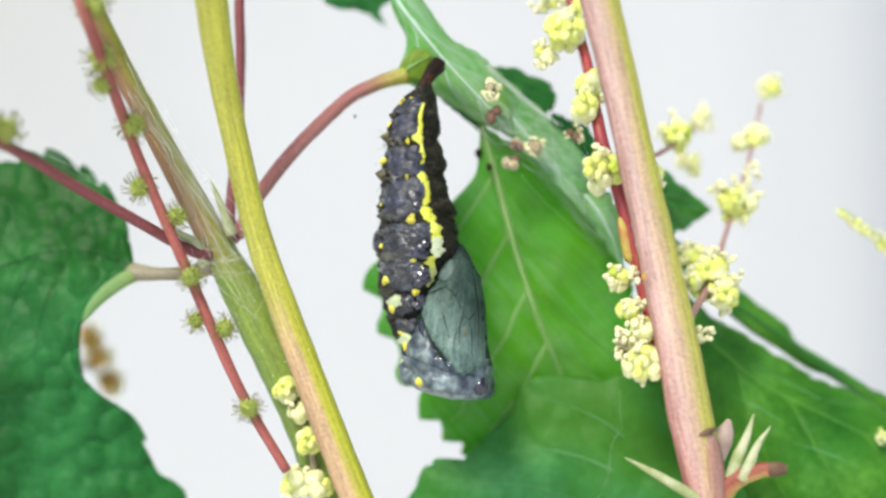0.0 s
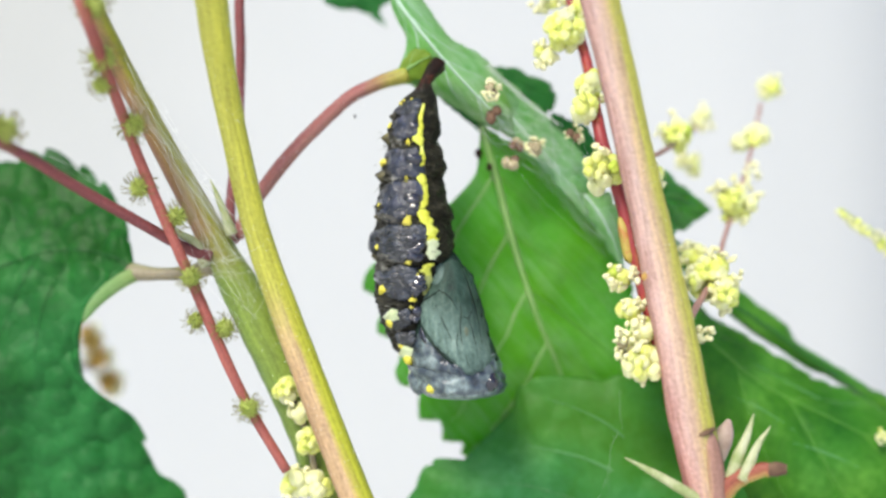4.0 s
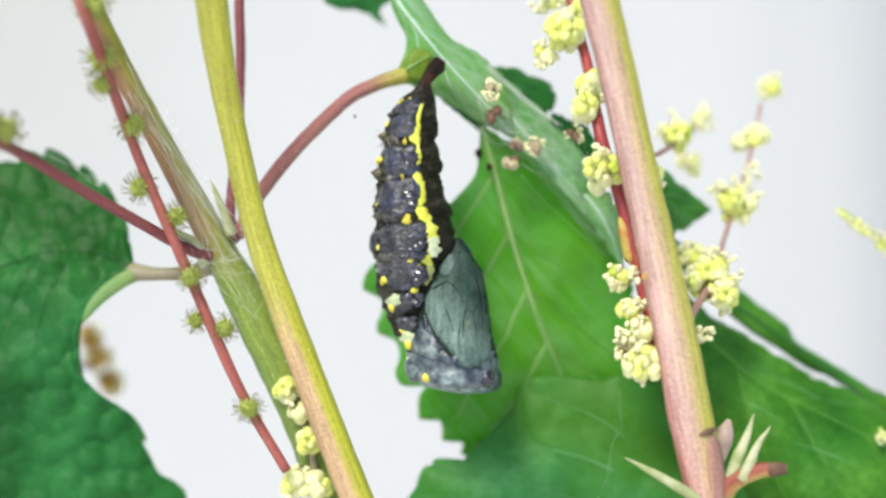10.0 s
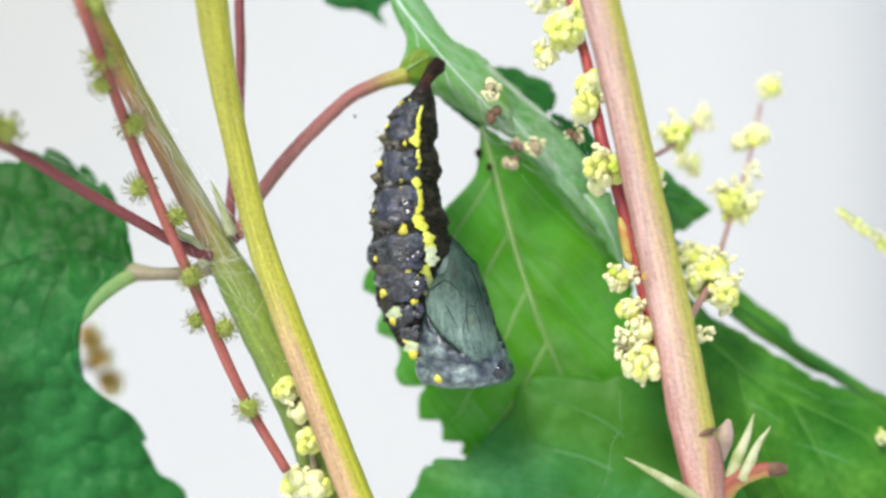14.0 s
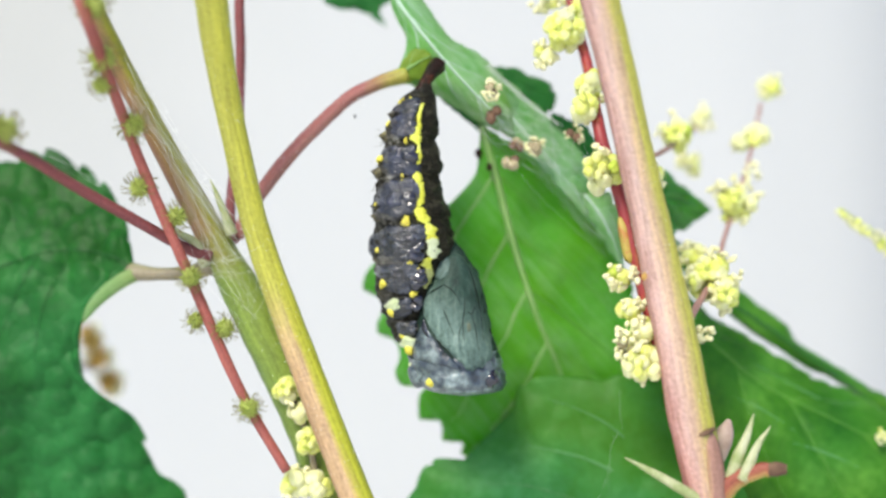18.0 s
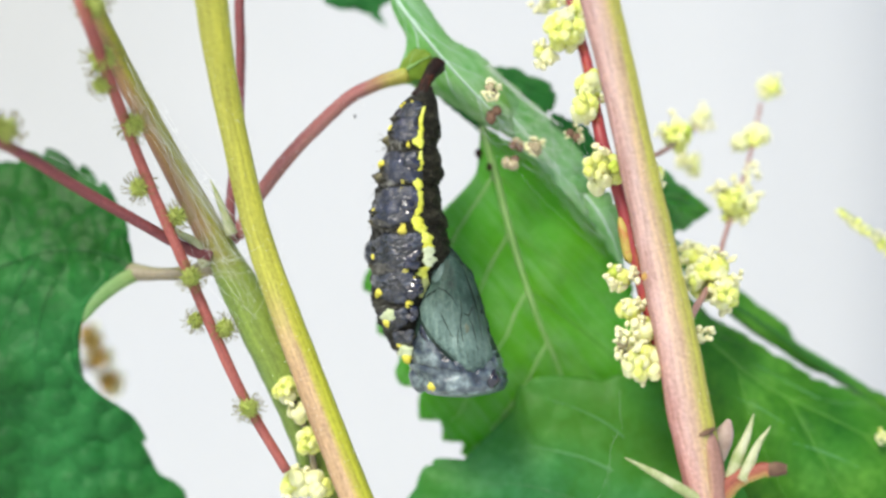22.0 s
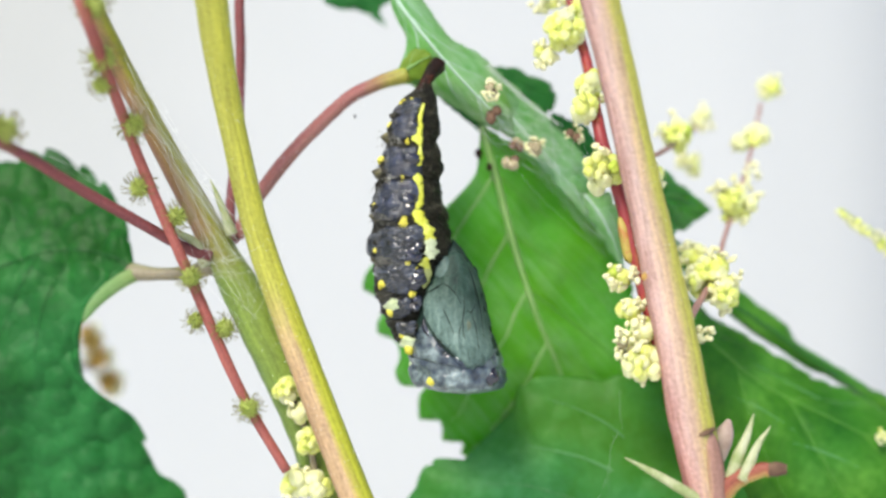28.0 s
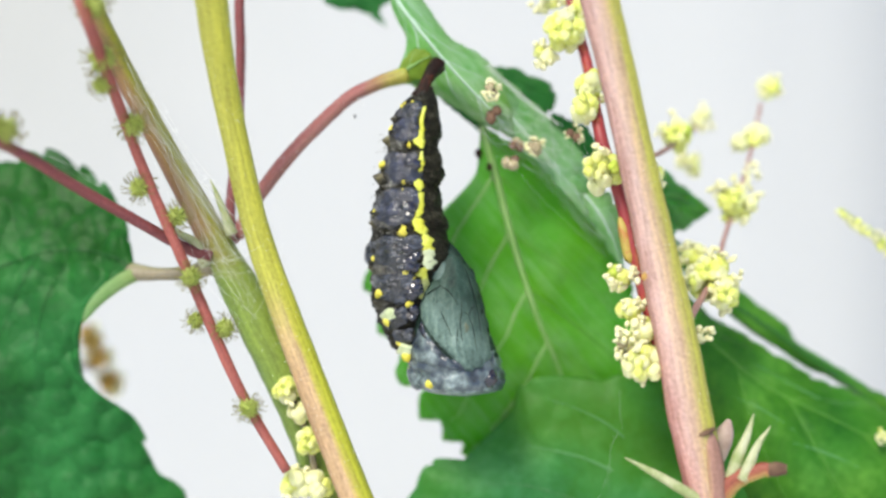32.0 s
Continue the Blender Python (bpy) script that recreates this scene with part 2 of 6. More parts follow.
M_BUD_PALE = grainy("bud_cream_yellow", ((0.3, (0.89, 0.9, 0.36)), (0.7, (0.97, 0.97, 0.72))), 1000, 0.6, 0.7, 0.0002, 0.3, translucent=0.25, vary=0.12)
M_BUD_GREEN = grainy("bud_lime", ((0.3, (0.5, 0.68, 0.05)), (0.7, (0.84, 0.92, 0.22))), 1000, 0.6, 0.7, 0.0002, 0.3, translucent=0.25, vary=0.16)
M_ANTHER = grainy("anther_cream", ((0.3, (0.91, 0.88, 0.46)), (0.7, (0.97, 0.95, 0.72))), 1500, 0.7, 0.3, translucent=0.2, vary=0.1)
M_DRIED = grainy("dried_flower_tan", ((0.3, (0.26, 0.19, 0.11)), (0.7, (0.62, 0.55, 0.36))), 1200, 0.8, 0.5)
M_OCHRE = grainy("dried_flower_ochre", ((0.3, (0.72, 0.45, 0.08)), (0.7, (0.88, 0.66, 0.24))), 1200, 0.8, 0.5, translucent=0.5)
M_SILK = grainy("silk_white", ((0.3, (0.78, 0.8, 0.78)), (0.7, (0.86, 0.88, 0.86))), 900, 0.4, 0.1)
M_BRACT = grainy("bract_pale_green", ((0.34, (0.36, 0.44, 0.17)), (0.52, (0.6, 0.63, 0.38)), (0.7, (0.78, 0.79, 0.6))), 700, 0.6, 0.3, translucent=0.3)
M_STUB = stemmy("stub_red_over_yellow", ((0.0, (0.34, 0.29, 0.04)), (0.25, (0.24, 0.06, 0.04)), (0.48, (0.31, 0.09, 0.06)), (0.6, (0.42, 0.24, 0.09)), (0.68, (0.46, 0.42, 0.06)), (1.0, (0.4, 0.36, 0.05))))
M_SCAR = stemmy("stem_brownish_pink", ((0.0, (0.4, 0.3, 0.1)), (0.3, (0.26, 0.14, 0.12)), (0.55, (0.36, 0.2, 0.16)), (0.7, (0.42, 0.28, 0.12)), (0.8, (0.42, 0.4, 0.05)), (1.0, (0.4, 0.36, 0.05))))
M_VEIN_SOFT = grainy("vein_soft_grey_green", ((0.3, (0.085, 0.32, 0.085)), (0.7, (0.16, 0.4, 0.15))), 900, 0.6, 0.2, translucent=0.3)
M_VEIN_FAINT = grainy("vein_faint_green", ((0.3, (0.1, 0.36, 0.025)), (0.7, (0.17, 0.45, 0.055))), 900, 0.5, 0.2, translucent=0.35)
M_BUD_PINK = grainy("bud_dull_pink", ((0.3, (0.36, 0.25, 0.21)), (0.7, (0.56, 0.43, 0.38))), 900, 0.6, 0.4)
M_SHELL = grainy("shell_brown_black", ((0.38, (0.0055, 0.005, 0.003)), (0.51, (0.018, 0.0165, 0.01)), (0.63, (0.052, 0.049, 0.032)), (0.78, (0.2, 0.185, 0.15))), 1000, 0.46, 1.0, 0.0007, 0.16, fine=3400, stretch=(1, 1, 2.2))
M_PLATE = grainy("plate_navy_black", ((0.34, (0.004, 0.005, 0.01)), (0.5, (0.014, 0.019, 0.042)), (0.61, (0.034, 0.044, 0.096)), (0.76, (0.2, 0.23, 0.34))), 520, 0.28, 1.0, 0.0008, 0.4, coat=0.8, fine=2400)
M_PLATE_GREY = grainy("plate_slate_wrinkled", ((0.36, (0.004, 0.005, 0.008)), (0.49, (0.016, 0.02, 0.034)), (0.59, (0.056, 0.064, 0.09)), (0.73, (0.36, 0.38, 0.43))), 560, 0.25, 1.0, 0.00055, 0.45, coat=0.8, fine=2300, stretch=(1, 1, 1.9))


def wing_skin():
    """Wing case: grey-green with pale specks and fine lengthwise lines, deepening to bottle green towards the wing's root."""
    m, nt, bsdf, tc = fresh("wing_case_grey_green")
    sep = nt.nodes.new("ShaderNodeSeparateXYZ")
    nt.links.new(tc.outputs["Object"], sep.inputs[0])
    lean = math_node(nt, "ADD", math_node(nt, "MULTIPLY", sep.outputs["X"], 600), math_node(nt, "MULTIPLY", sep.outputs["Z"], 800))
    rng = nt.nodes.new("ShaderNodeMapRange")
    rng.inputs["From Min"].default_value, rng.inputs["From Max"].default_value = 0.2, 5.0
    nt.links.new(lean, rng.inputs["Value"])
    comb = nt.nodes.new("ShaderNodeMapping")
    comb.inputs["Rotation"].default_value, comb.inputs["Scale"].default_value = (0, radians(-24), 0), (2600, 900, 420)
    nt.links.new(tc.outputs["Object"], comb.inputs["Vector"])
    lines = noise_tex(nt, comb.outputs["Vector"], 1.0, 4)
    big, small = noise_tex(nt, tc.outputs["Object"], 480, 4), noise_tex(nt, tc.outputs["Object"], 3600, 3)
    fac = math_node(nt, "ADD", math_node(nt, "ADD", math_node(nt, "MULTIPLY", big, 0.45), math_node(nt, "MULTIPLY", lines, 0.3)), math_node(nt, "MULTIPLY", small, 0.25))
    pale = ramp(nt, fac, ((0.36, (0.052, 0.09, 0.08)), (0.5, (0.125, 0.195, 0.172)), (0.6, (0.195, 0.28, 0.25)), (0.72, (0.38, 0.47, 0.43))))
    deep = ramp(nt, fac, ((0.36, (0.009, 0.022, 0.017)), (0.52, (0.026, 0.058, 0.045)), (0.64, (0.062, 0.105, 0.086)), (0.76, (0.16, 0.21, 0.18))))
    shift = math_node(nt, "ADD", rng.outputs[0], math_node(nt, "MULTIPLY", math_node(nt, "SUBTRACT", big, 0.5), 0.9))
    nt.links.new(mixed(nt, ramp(nt, shift, ((0.2, (0, 0, 0)), (0.75, (1, 1, 1)))), pale, deep), bsdf.inputs["Base Color"])
    bsdf.inputs["Roughness"].default_value, bsdf.inputs["Specular IOR Level"].default_value, bsdf.inputs["Coat Weight"].default_value = 0.5, 0.25, 0.0
    nt.links.new(bumped(nt, fac, 1.0, 0.0004), bsdf.inputs["Normal"])
    return m


M_WING = wing_skin()
M_WING_LIGHT = grainy("wing_lobe_pale_grey", ((0.36, (0.045, 0.078, 0.07)), (0.5, (0.09, 0.14, 0.128)), (0.68, (0.2, 0.27, 0.25))), 600, 0.5, 1.0, 0.0003, 0.2, coat=0.0, fine=3000)
M_WING_DEEP = grainy("wing_base_dark_green", ((0.36, (0.006, 0.013, 0.01)), (0.52, (0.017, 0.036, 0.028)), (0.66, (0.04, 0.07, 0.056)), (0.78, (0.12, 0.17, 0.15))), 700, 0.5, 1.0, 0.0003, 0.18, fine=3000)
M_MARK = grainy("wing_mark_mustard", ((0.35, (0.08, 0.11, 0.085)), (0.65, (0.16, 0.175, 0.11))), 900, 0.45, 0.8, 0.0003)
M_GLOSS = grainy("wet_black", ((0.3, (0.006, 0.006, 0.012)), (0.7, (0.02, 0.02, 0.045))), 900, 0.12, 0.5, 0.0002, 0.5, coat=1.0, fine=2000)
M_WING_DARK = grainy("wing_seam_dark", ((0.3, (0.004, 0.006, 0.005)), (0.7, (0.016, 0.022, 0.019))), 800, 0.6, 0.4, spec=0.15)
M_HEAD = grainy("head_grey_translucent", ((0.36, (0.008, 0.011, 0.015)), (0.44, (0.042, 0.06, 0.09)), (0.5, (0.1, 0.13, 0.145)), (0.56, (0.2, 0.26, 0.275)), (0.66, (0.56, 0.64, 0.62))), 430, 0.28, 1.0, 0.0008, 0.35, coat=0.5, fine=1500)
M_SPOT = grainy("spot_yellow", ((0.3, (0.6, 0.5, 0.02)), (0.7, (0.82, 0.76, 0.14))), 1200, 0.45, 0.5)
M_STRIPE = grainy("stripe_lemon", ((0.34, (0.3, 0.26, 0.02)), (0.44, (0.58, 0.585, 0.05)), (0.56, (0.68, 0.72, 0.11)), (0.7, (0.8, 0.84, 0.34))), 700, 0.4, 0.7, 0.0003)
M_PALE_STRIPE = grainy("stripe_pale_olive", ((0.3, (0.34, 0.36, 0.06)), (0.7, (0.62, 0.66, 0.3))), 1200, 0.42, 0.5)
M_CREAM = grainy("patch_cream", ((0.3, (0.42, 0.5, 0.24)), (0.7, (0.7, 0.75, 0.56))), 900, 0.4, 0.5)
M_CREMASTER = grainy("cremaster_red_brown", ((0.38, (0.006, 0.004, 0.003)), (0.55, (0.02, 0.009, 0.006)), (0.7, (0.09, 0.025, 0.012))), 500, 0.5, 0.8, 0.0004, 0.15)
M_HAIR = grainy("hair_grey", ((0.36, (0.02, 0.018, 0.014)), (0.52, (0.12, 0.115, 0.1)), (0.7, (0.6, 0.59, 0.54))), 900, 0.5, 0.1)
M_CORNER = grainy("thorn_ochre_grey", ((0.36, (0.015, 0.013, 0.008)), (0.55, (0.08, 0.07, 0.035)), (0.7, (0.34, 0.3, 0.12))), 900, 0.5, 0.4)
M_RIM = grainy("ring_grey_pink", ((0.3, (0.1, 0.09, 0.09)), (0.7, (0.26, 0.24, 0.24))), 900, 0.4, 0.4)


# ---------------------------------------------------------------- geometry helpers, in millimetres
PLACE = {}
SURFACE = {}


def vec(p):
    return Vector(p)


def curve_at(pts, u):
    """A Catmull-Rom curve through pts at u in 0..1."""
    n = len(pts) - 1
    x = min(max(u, 0.0), 1.0) * n
    i = min(int(x), n - 1)
    f = x - i
    p1, p2 = vec(pts[i]), vec(pts[i + 1])
    p0 = vec(pts[i - 1]) if i else p1 * 2 - p2
    p3 = vec(pts[i + 2]) if i + 2 <= n else p2 * 2 - p1
    return 0.5 * (2 * p1 + (p2 - p0) * f + (2 * p0 - 5 * p1 + 4 * p2 - p3) * f * f + (3 * p1 - p0 - 3 * p2 + p3) * f ** 3)


def value_at(vals, u):
    n = len(vals) - 1
    x = min(max(u, 0.0), 1.0) * n
    i = min(int(x), n - 1)
    f = x - i
    return vals[i] * (1 - f) + vals[i + 1] * f


class Shape:
    """Vertices, faces and UVs gathered for one mesh, in millimetres."""

    def __init__(self):
        self.v, self.f, self.uv = [], [], []

    def grid(self, rows, closed=False, uvs=None, cap=False):
        base, n, m = len(self.v), len(rows), len(rows[0])
        for r in rows:
            self.v += [tuple(p) for p in r]
        for i in range(n - 1):
            for j in range(m if closed else m - 1):
                k = (j + 1) % m
                self.f.append((base + i * m + j, base + i * m + k, base + (i + 1) * m + k, base + (i + 1) * m + j))
                if uvs:
                    a, b = uvs[i], uvs[i + 1]
                    self.uv += [(j / m, a), ((j + 1) / m, a), ((j + 1) / m, b), (j / m, b)]
                else:
                    self.uv += [(0, 0)] * 4
        if cap:
            for row in (0, n - 1):
                self.f.append(tuple(base + row * m + j for j in range(m)))
                self.uv += [(0.5, uvs[row] if uvs else 0)] * m

    def tube(self, pts, radii, sides=10, steps=None, ridge=0.0, ridges=6, wobble=0.0, seed=0, ahead=(0, 1, 0)):
        steps = steps or 8 * (len(pts) - 1)
        rows, lens, length = [], [], 0.0
        last = None
        ahead = vec(ahead)
        for i in range(steps + 1):
            u = i / steps
            c = curve_at(pts, u)
            t = (curve_at(pts, u + 0.004) - curve_at(pts, u - 0.004)) if 0.004 < u < 0.996 else (curve_at(pts, min(u + 0.004, 1)) - curve_at(pts, max(u - 0.004, 0)))
            t.normalize()
            side = ahead.cross(t)
            side = side.normalized() if side.length > 1e-3 else Vector((1, 0, 0))
            fwd = t.cross(side)
            if last is not None:
                length += (c - last).length
            last = c
            r = value_at(radii, u)
            row = []
            for j in range(sides):
                a = 2 * math.pi * j / sides
                k = r * (1 + ridge * math.cos(ridges * a))
                if wobble:
                    k *= 1 + wobble * noise.noise((c * 0.6 + Vector((math.cos(a), math.sin(a), seed))))
                row.append(c + side * (math.sin(a) * k) + fwd * (math.cos(a) * k))
            rows.append(row)
            lens.append(length * MM)
        self.grid(rows, True, lens, True)
        return self

    def ball(self, c, r, seg=10, rings=7, squash=(1, 1, 1), bump=0.0, freq=1.0, turn=None):
        c = vec(c)
        rows = []
        for i in range(rings + 1):
            th = math.pi * min(max(i / rings, 0.02), 0.98)
            row = []
            for j in range(seg):
                a = 2 * math.pi * j / seg
                d = Vector((math.sin(th) * math.cos(a), math.sin(th) * math.sin(a), math.cos(th)))
                k = r * (1 + bump * noise.noise(d * freq + c))
                p = Vector((d.x * squash[0], d.y * squash[1], d.z * squash[2])) * k
                row.append(c + (turn @ p if turn else p))
            rows.append(row)
        self.grid(rows, True, None, True)
        return self

    def mesh(self, name, origin=(0, 0, 0)):
        o = vec(origin)
        me = bpy.data.meshes.new(name)
        me.from_pydata([tuple((vec(p) - o) * MM) for p in self.v], [], self.f)
        layer = me.uv_layers.new(name="UVMap")
        layer.data.foreach_set("uv", [c for p in self.uv for c in p])
        me.polygons.foreach_set("use_smooth", [True] * len(me.polygons))
        bm = bmesh.new()
        bm.from_mesh(me)
        bmesh.ops.recalc_face_normals(bm, faces=bm.faces)
        bm.to_mesh(me)
        bm.free()
        return me


def hang(ob, parent, origin):
    """Puts ob at origin (mm, in the place), under parent."""
    PLACE[ob.name] = vec(origin)
    ob.location = vec(origin) * MM
    if parent:
        ob.parent = parent
        ob.location = (vec(origin) - PLACE[parent.name]) * MM
    return ob


def part(name, shape, material, parent, label="", origin=None, thick=0.0):
    o = origin if origin is not None else (PLACE[parent.name] if parent else (0, 0, 0))
    me = shape.mesh(name, o)
    me.materials.append(material)
    ob = hang(new(name, me), parent, o)
    if thick:
        mod = ob.modifiers.new("thickness", "SOLIDIFY")
        mod.thickness, mod.offset = thick * MM, 0
    return tagged(ob, label) if label else ob


def shared(name, me, parent, at, turn=(0, 0, 0), size=1.0, label=""):
    ob = hang(new(name, me), parent, at)
    ob.rotation_euler, ob.scale = turn, (size, size, size) if isinstance(size, (int, float)) else size
    return tagged(ob, label) if label else ob


def thing(name, origin, label, category, group=""):
    return tagged(hang(new(name), None, origin), label, category, group)


def leaf(parent, mid, left, right, material, vein_mat, label, teeth=(12, 12), tooth=(0.6, 0.6), bulge=(0.8, 0.8), veins=5, puff=0.12, vein_r=0.22, slant=0.2, seed=0,
         name="leaf", nu=100, nv=26, lift=-0.12, quilt=0.1, sharp=0.0, shift=0.0, side_mat=None):
    """A leaf blade swung between its midrib and its two margins, with a saw-toothed edge, swollen between its side veins."""
    rnd = random.Random(seed)
    rows, uvs = [], []

    def place(u, s, margin, b):
        m, e = curve_at(mid, u), curve_at(margin, u)
        span = e - m
        count, depth = (teeth[0], tooth[0]) if margin is left else (teeth[1], tooth[1])
        saw = (u * count + shift + 0.35 * noise.noise((u * 5, seed, 3))) % 1.0
        lobe = math.sin(math.pi * saw ** 1.25) ** 0.55 - 0.6
        lobe += sharp * ((saw ** 0.8 if saw < 0.86 else (1 - saw) / 0.14) - 0.6 - lobe)
        grow = depth * lobe * (1 + 0.5 * noise.noise((u * 9, seed, 1))) * min(1, 8 * u, 8 * (1 - u)) / max(span.length, 0.8)
        p = m + span * s * (1 + grow * s ** 5)
        along = (curve_at(mid, min(u + 0.01, 1)) - curve_at(mid, max(u - 0.01, 0))).normalized()
        n = along.cross(span.normalized() if span.length > 1e-6 else Vector((1, 0, 0)))
        if n.y > 0:
            n = -n
        n = n.normalized() if n.length > 1e-6 else Vector((0, -1, 0))
        w = min(1.0, span.length / 6)
        phase = ((u - slant * s) * veins) % 1.0
        swell = math.sin(math.pi * phase) ** 0.6
        h = b * w * 4 * s * (1 - s) + puff * w * swell * min(1, 6 * s) * 2 + 0.25 * w * noise.noise(p * 0.22 + Vector((seed, 0, 0))) * 2
        h -= quilt * w * min(1, 5 * s) * min(noise.voronoi(p * 0.5 + Vector((seed, 0, 0)))[0][0], 0.75) ** 2 * 2.4
        return p + n * h, n

    for i in range(nu + 1):
        u = i / nu
        a = [place(u, 1 - j / nv, left, bulge[0])[0] for j in range(nv)]
        c = [place(u, j / nv, right, bulge[1])[0] for j in range(nv + 1)]
        rows.append(a + c)
        uvs.append(u)
    sh = Shape()
    sh.grid(rows, False, uvs)
    blade = part(name, sh, material, parent, label, origin=mid[0], thick=0.14)
    if vein_mat:
        pts = [tuple(place(i / 40, 0, left, 0)[0] + Vector((0, lift, 0))) for i in range(41)]
        part("midrib", Shape().tube(pts, (vein_r, vein_r * 0.9, vein_r * 0.5, vein_r * 0.25), 8, 80), vein_mat, blade, "", origin=mid[0])
        for k in range(veins):
            for margin, b in ((left, bulge[0]), (right, bulge[1])):
                u0 = (k + 0.02) / veins
                pts = []
                for j in range(25):
                    s = j / 24 * 0.93
                    u = min(u0 + slant * s + 0.02 * math.sin(2 * s), 0.995)
                    pts.append(tuple(place(u, s, margin, b)[0] + Vector((0, lift * 0.6, 0))))
                if (vec(pts[-1]) - vec(pts[0])).length > 1.5 and k:
                    part("vein", Shape().tube(pts, (vein_r * 0.42, vein_r * 0.28, vein_r * 0.1), 6, 48), side_mat if side_mat and margin is right else vein_mat, blade, "", origin=mid[0])
    SURFACE[blade.name] = [Vector(p) for r in rows for p in r]
    return blade


def vein_on(blade, line, radii, material, lift=0.05):
    """A vein drawn over a blade along a line of x, z."""
    pts = []
    for i in range(25):
        c = curve_at([(x, 0, z) for x, z in line], i / 24)
        near_by = sorted(SURFACE[blade.name], key=lambda p: (p.x - c.x) ** 2 + (p.z - c.z) ** 2)[:4]
        pts.append(Vector((c.x, sum(p.y for p in near_by) / 4 - lift, c.z)))
    return part("vein", Shape().tube(pts, radii, 6, 48), material, blade, "", origin=PLACE[blade.name])


# ---------------------------------------------------------------- setting
sh = Shape()
# wall bent back at the right so that a darker band shades there
sh.grid([[(x, 700 + 18 * (1 + math.tanh((x - 222) / 22.0)) + 3 * math.tanh((x - 165) / 14.0), z) for x in range(-1500, 1501, 10)] for z in (-900, -200, 500, 1100)])
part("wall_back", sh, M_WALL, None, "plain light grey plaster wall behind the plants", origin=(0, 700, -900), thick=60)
tagged(bpy.data.objects["wall_back"], "", "wall", "", "structure")
sh = Shape()
sh.grid([[(x, y, -900) for x in range(-60000, 60001, 6000)] for y in range(-60000, 60001, 6000)])
part("ground", sh, M_GROUND, None, "pale concrete ground below the plants", origin=(0, 0, -900))
tagged(bpy.data.objects["ground"], "", "ground", "", "structure")

# ---------------------------------------------------------------- branching plant with the big leaves
plant = thing("nettle_plant", (-8, 4, -900), "green nettle-like plant with purple-tinged stem and red leaf stalks", "plant")
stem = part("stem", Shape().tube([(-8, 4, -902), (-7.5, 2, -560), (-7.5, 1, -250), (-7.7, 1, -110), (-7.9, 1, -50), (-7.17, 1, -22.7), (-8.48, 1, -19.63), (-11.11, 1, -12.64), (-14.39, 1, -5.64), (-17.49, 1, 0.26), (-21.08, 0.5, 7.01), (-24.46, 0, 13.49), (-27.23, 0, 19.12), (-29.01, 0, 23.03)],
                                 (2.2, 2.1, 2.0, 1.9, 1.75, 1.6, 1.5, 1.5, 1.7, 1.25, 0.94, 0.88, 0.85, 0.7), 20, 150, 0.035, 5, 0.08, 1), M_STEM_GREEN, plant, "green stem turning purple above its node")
part("petiole", Shape().tube([(-17.45, 1, -1.27), (-20.02, 2, -1.85), (-22.4, 3, -1.96), (-24.8, 5, -1.85)], (0.7, 0.5, 0.5, 0.75), 12, 24), M_PETIOLE_GREEN, plant, "brownish green leaf stalk")
part("petiole", Shape().tube([(-15.98, 1.5, 0.92), (-15.17, 2, 2.91), (-13.9, 2.5, 4.91), (-11.51, 3, 7.96), (-7.73, 3, 11.6), (-5.29, 3, 12.94), (-2.76, 3, 13.74)], (0.5, 0.56, 0.55, 0.56, 0.54, 0.54, 0.7), 12, 50, 0.03, 5, 0.08), M_PETIOLE_ARCH, plant, "dull red arching leaf stalk")
part("petiole", Shape().tube([(-16.27, 2, 0.48), (-16.65, 2.5, 3.14), (-16.31, 4, 8.56), (-16.04, 4, 15.28), (-16, 4, 20.66), (-14.4, 7, 24.4), (-8.84, 13, 24.08)], (0.42, 0.4, 0.4, 0.4, 0.4, 0.4, 0.4), 12, 50), M_PURPLE_STALK, plant, "thin purple-red leaf stalk")
part("leaf_base", Shape().tube([(-23.51, 4.6, -1.85), (-25.13, 4.4, -2.29), (-26.89, 4.2, -3.55), (-28.01, 4.2, -4.8), (-28.59, 4.4, -5.8)], (0.45, 0.62, 0.55, 0.4, 0.1), 12, 30, 0.08, 3), M_LEAF_BASE, plant, "pale green thickened leaf base")
for pts, r in (([(-18.17, 0, -1.26), (-18.96, -0.5, 0.48), (-19.99, -0.8, 1.12), (-20.81, -1, 1.98)], (0.5, 0.35, 0.28, 0.05)), ([(-16.22, 0, 1.13), (-16.7, -0.3, 2.64), (-17.27, -0.5, 4.15), (-17.78, -0.6, 5.31)], (0.5, 0.34, 0.2, 0.03))):
    part("stipule", Shape().tube(pts, r, 8, 16), M_BRACT, plant, "pale pointed stipule")

big = leaf(plant, [(-24.57, 5, -1.76), (-30, 5, -5.38), (-37.22, 5, -11.7), (-47.08, 6, -23.18)],
     [(-24.67, 5, -1.58), (-26.12, 7, 3.26), (-29.56, 9, 6.67), (-33.31, 10, 8.13), (-36.83, 10, 7), (-42.47, 10, 5.68), (-48.2, 9, -5.55), (-47.08, 6, -23.18)],
     [(-24.57, 5, -2.03), (-27.65, 5, -3.79), (-29.21, 5.5, -6.76), (-28.62, 6.5, -11.38), (-24.97, 7, -13.95), (-23.55, 8, -17.99), (-21.23, 8, -20.77), (-27.01, 8, -28.63), (-47.08, 6, -23.18)],
     M_LEAF, None, "deep green toothed leaf with puckered surface", (11, 10), (1.1, 0.7), (0.8, 0.6), 7, 0.1, 0.1, 0.15, 3, nu=230, nv=60, quilt=0.42, sharp=0.6, shift=0.35)
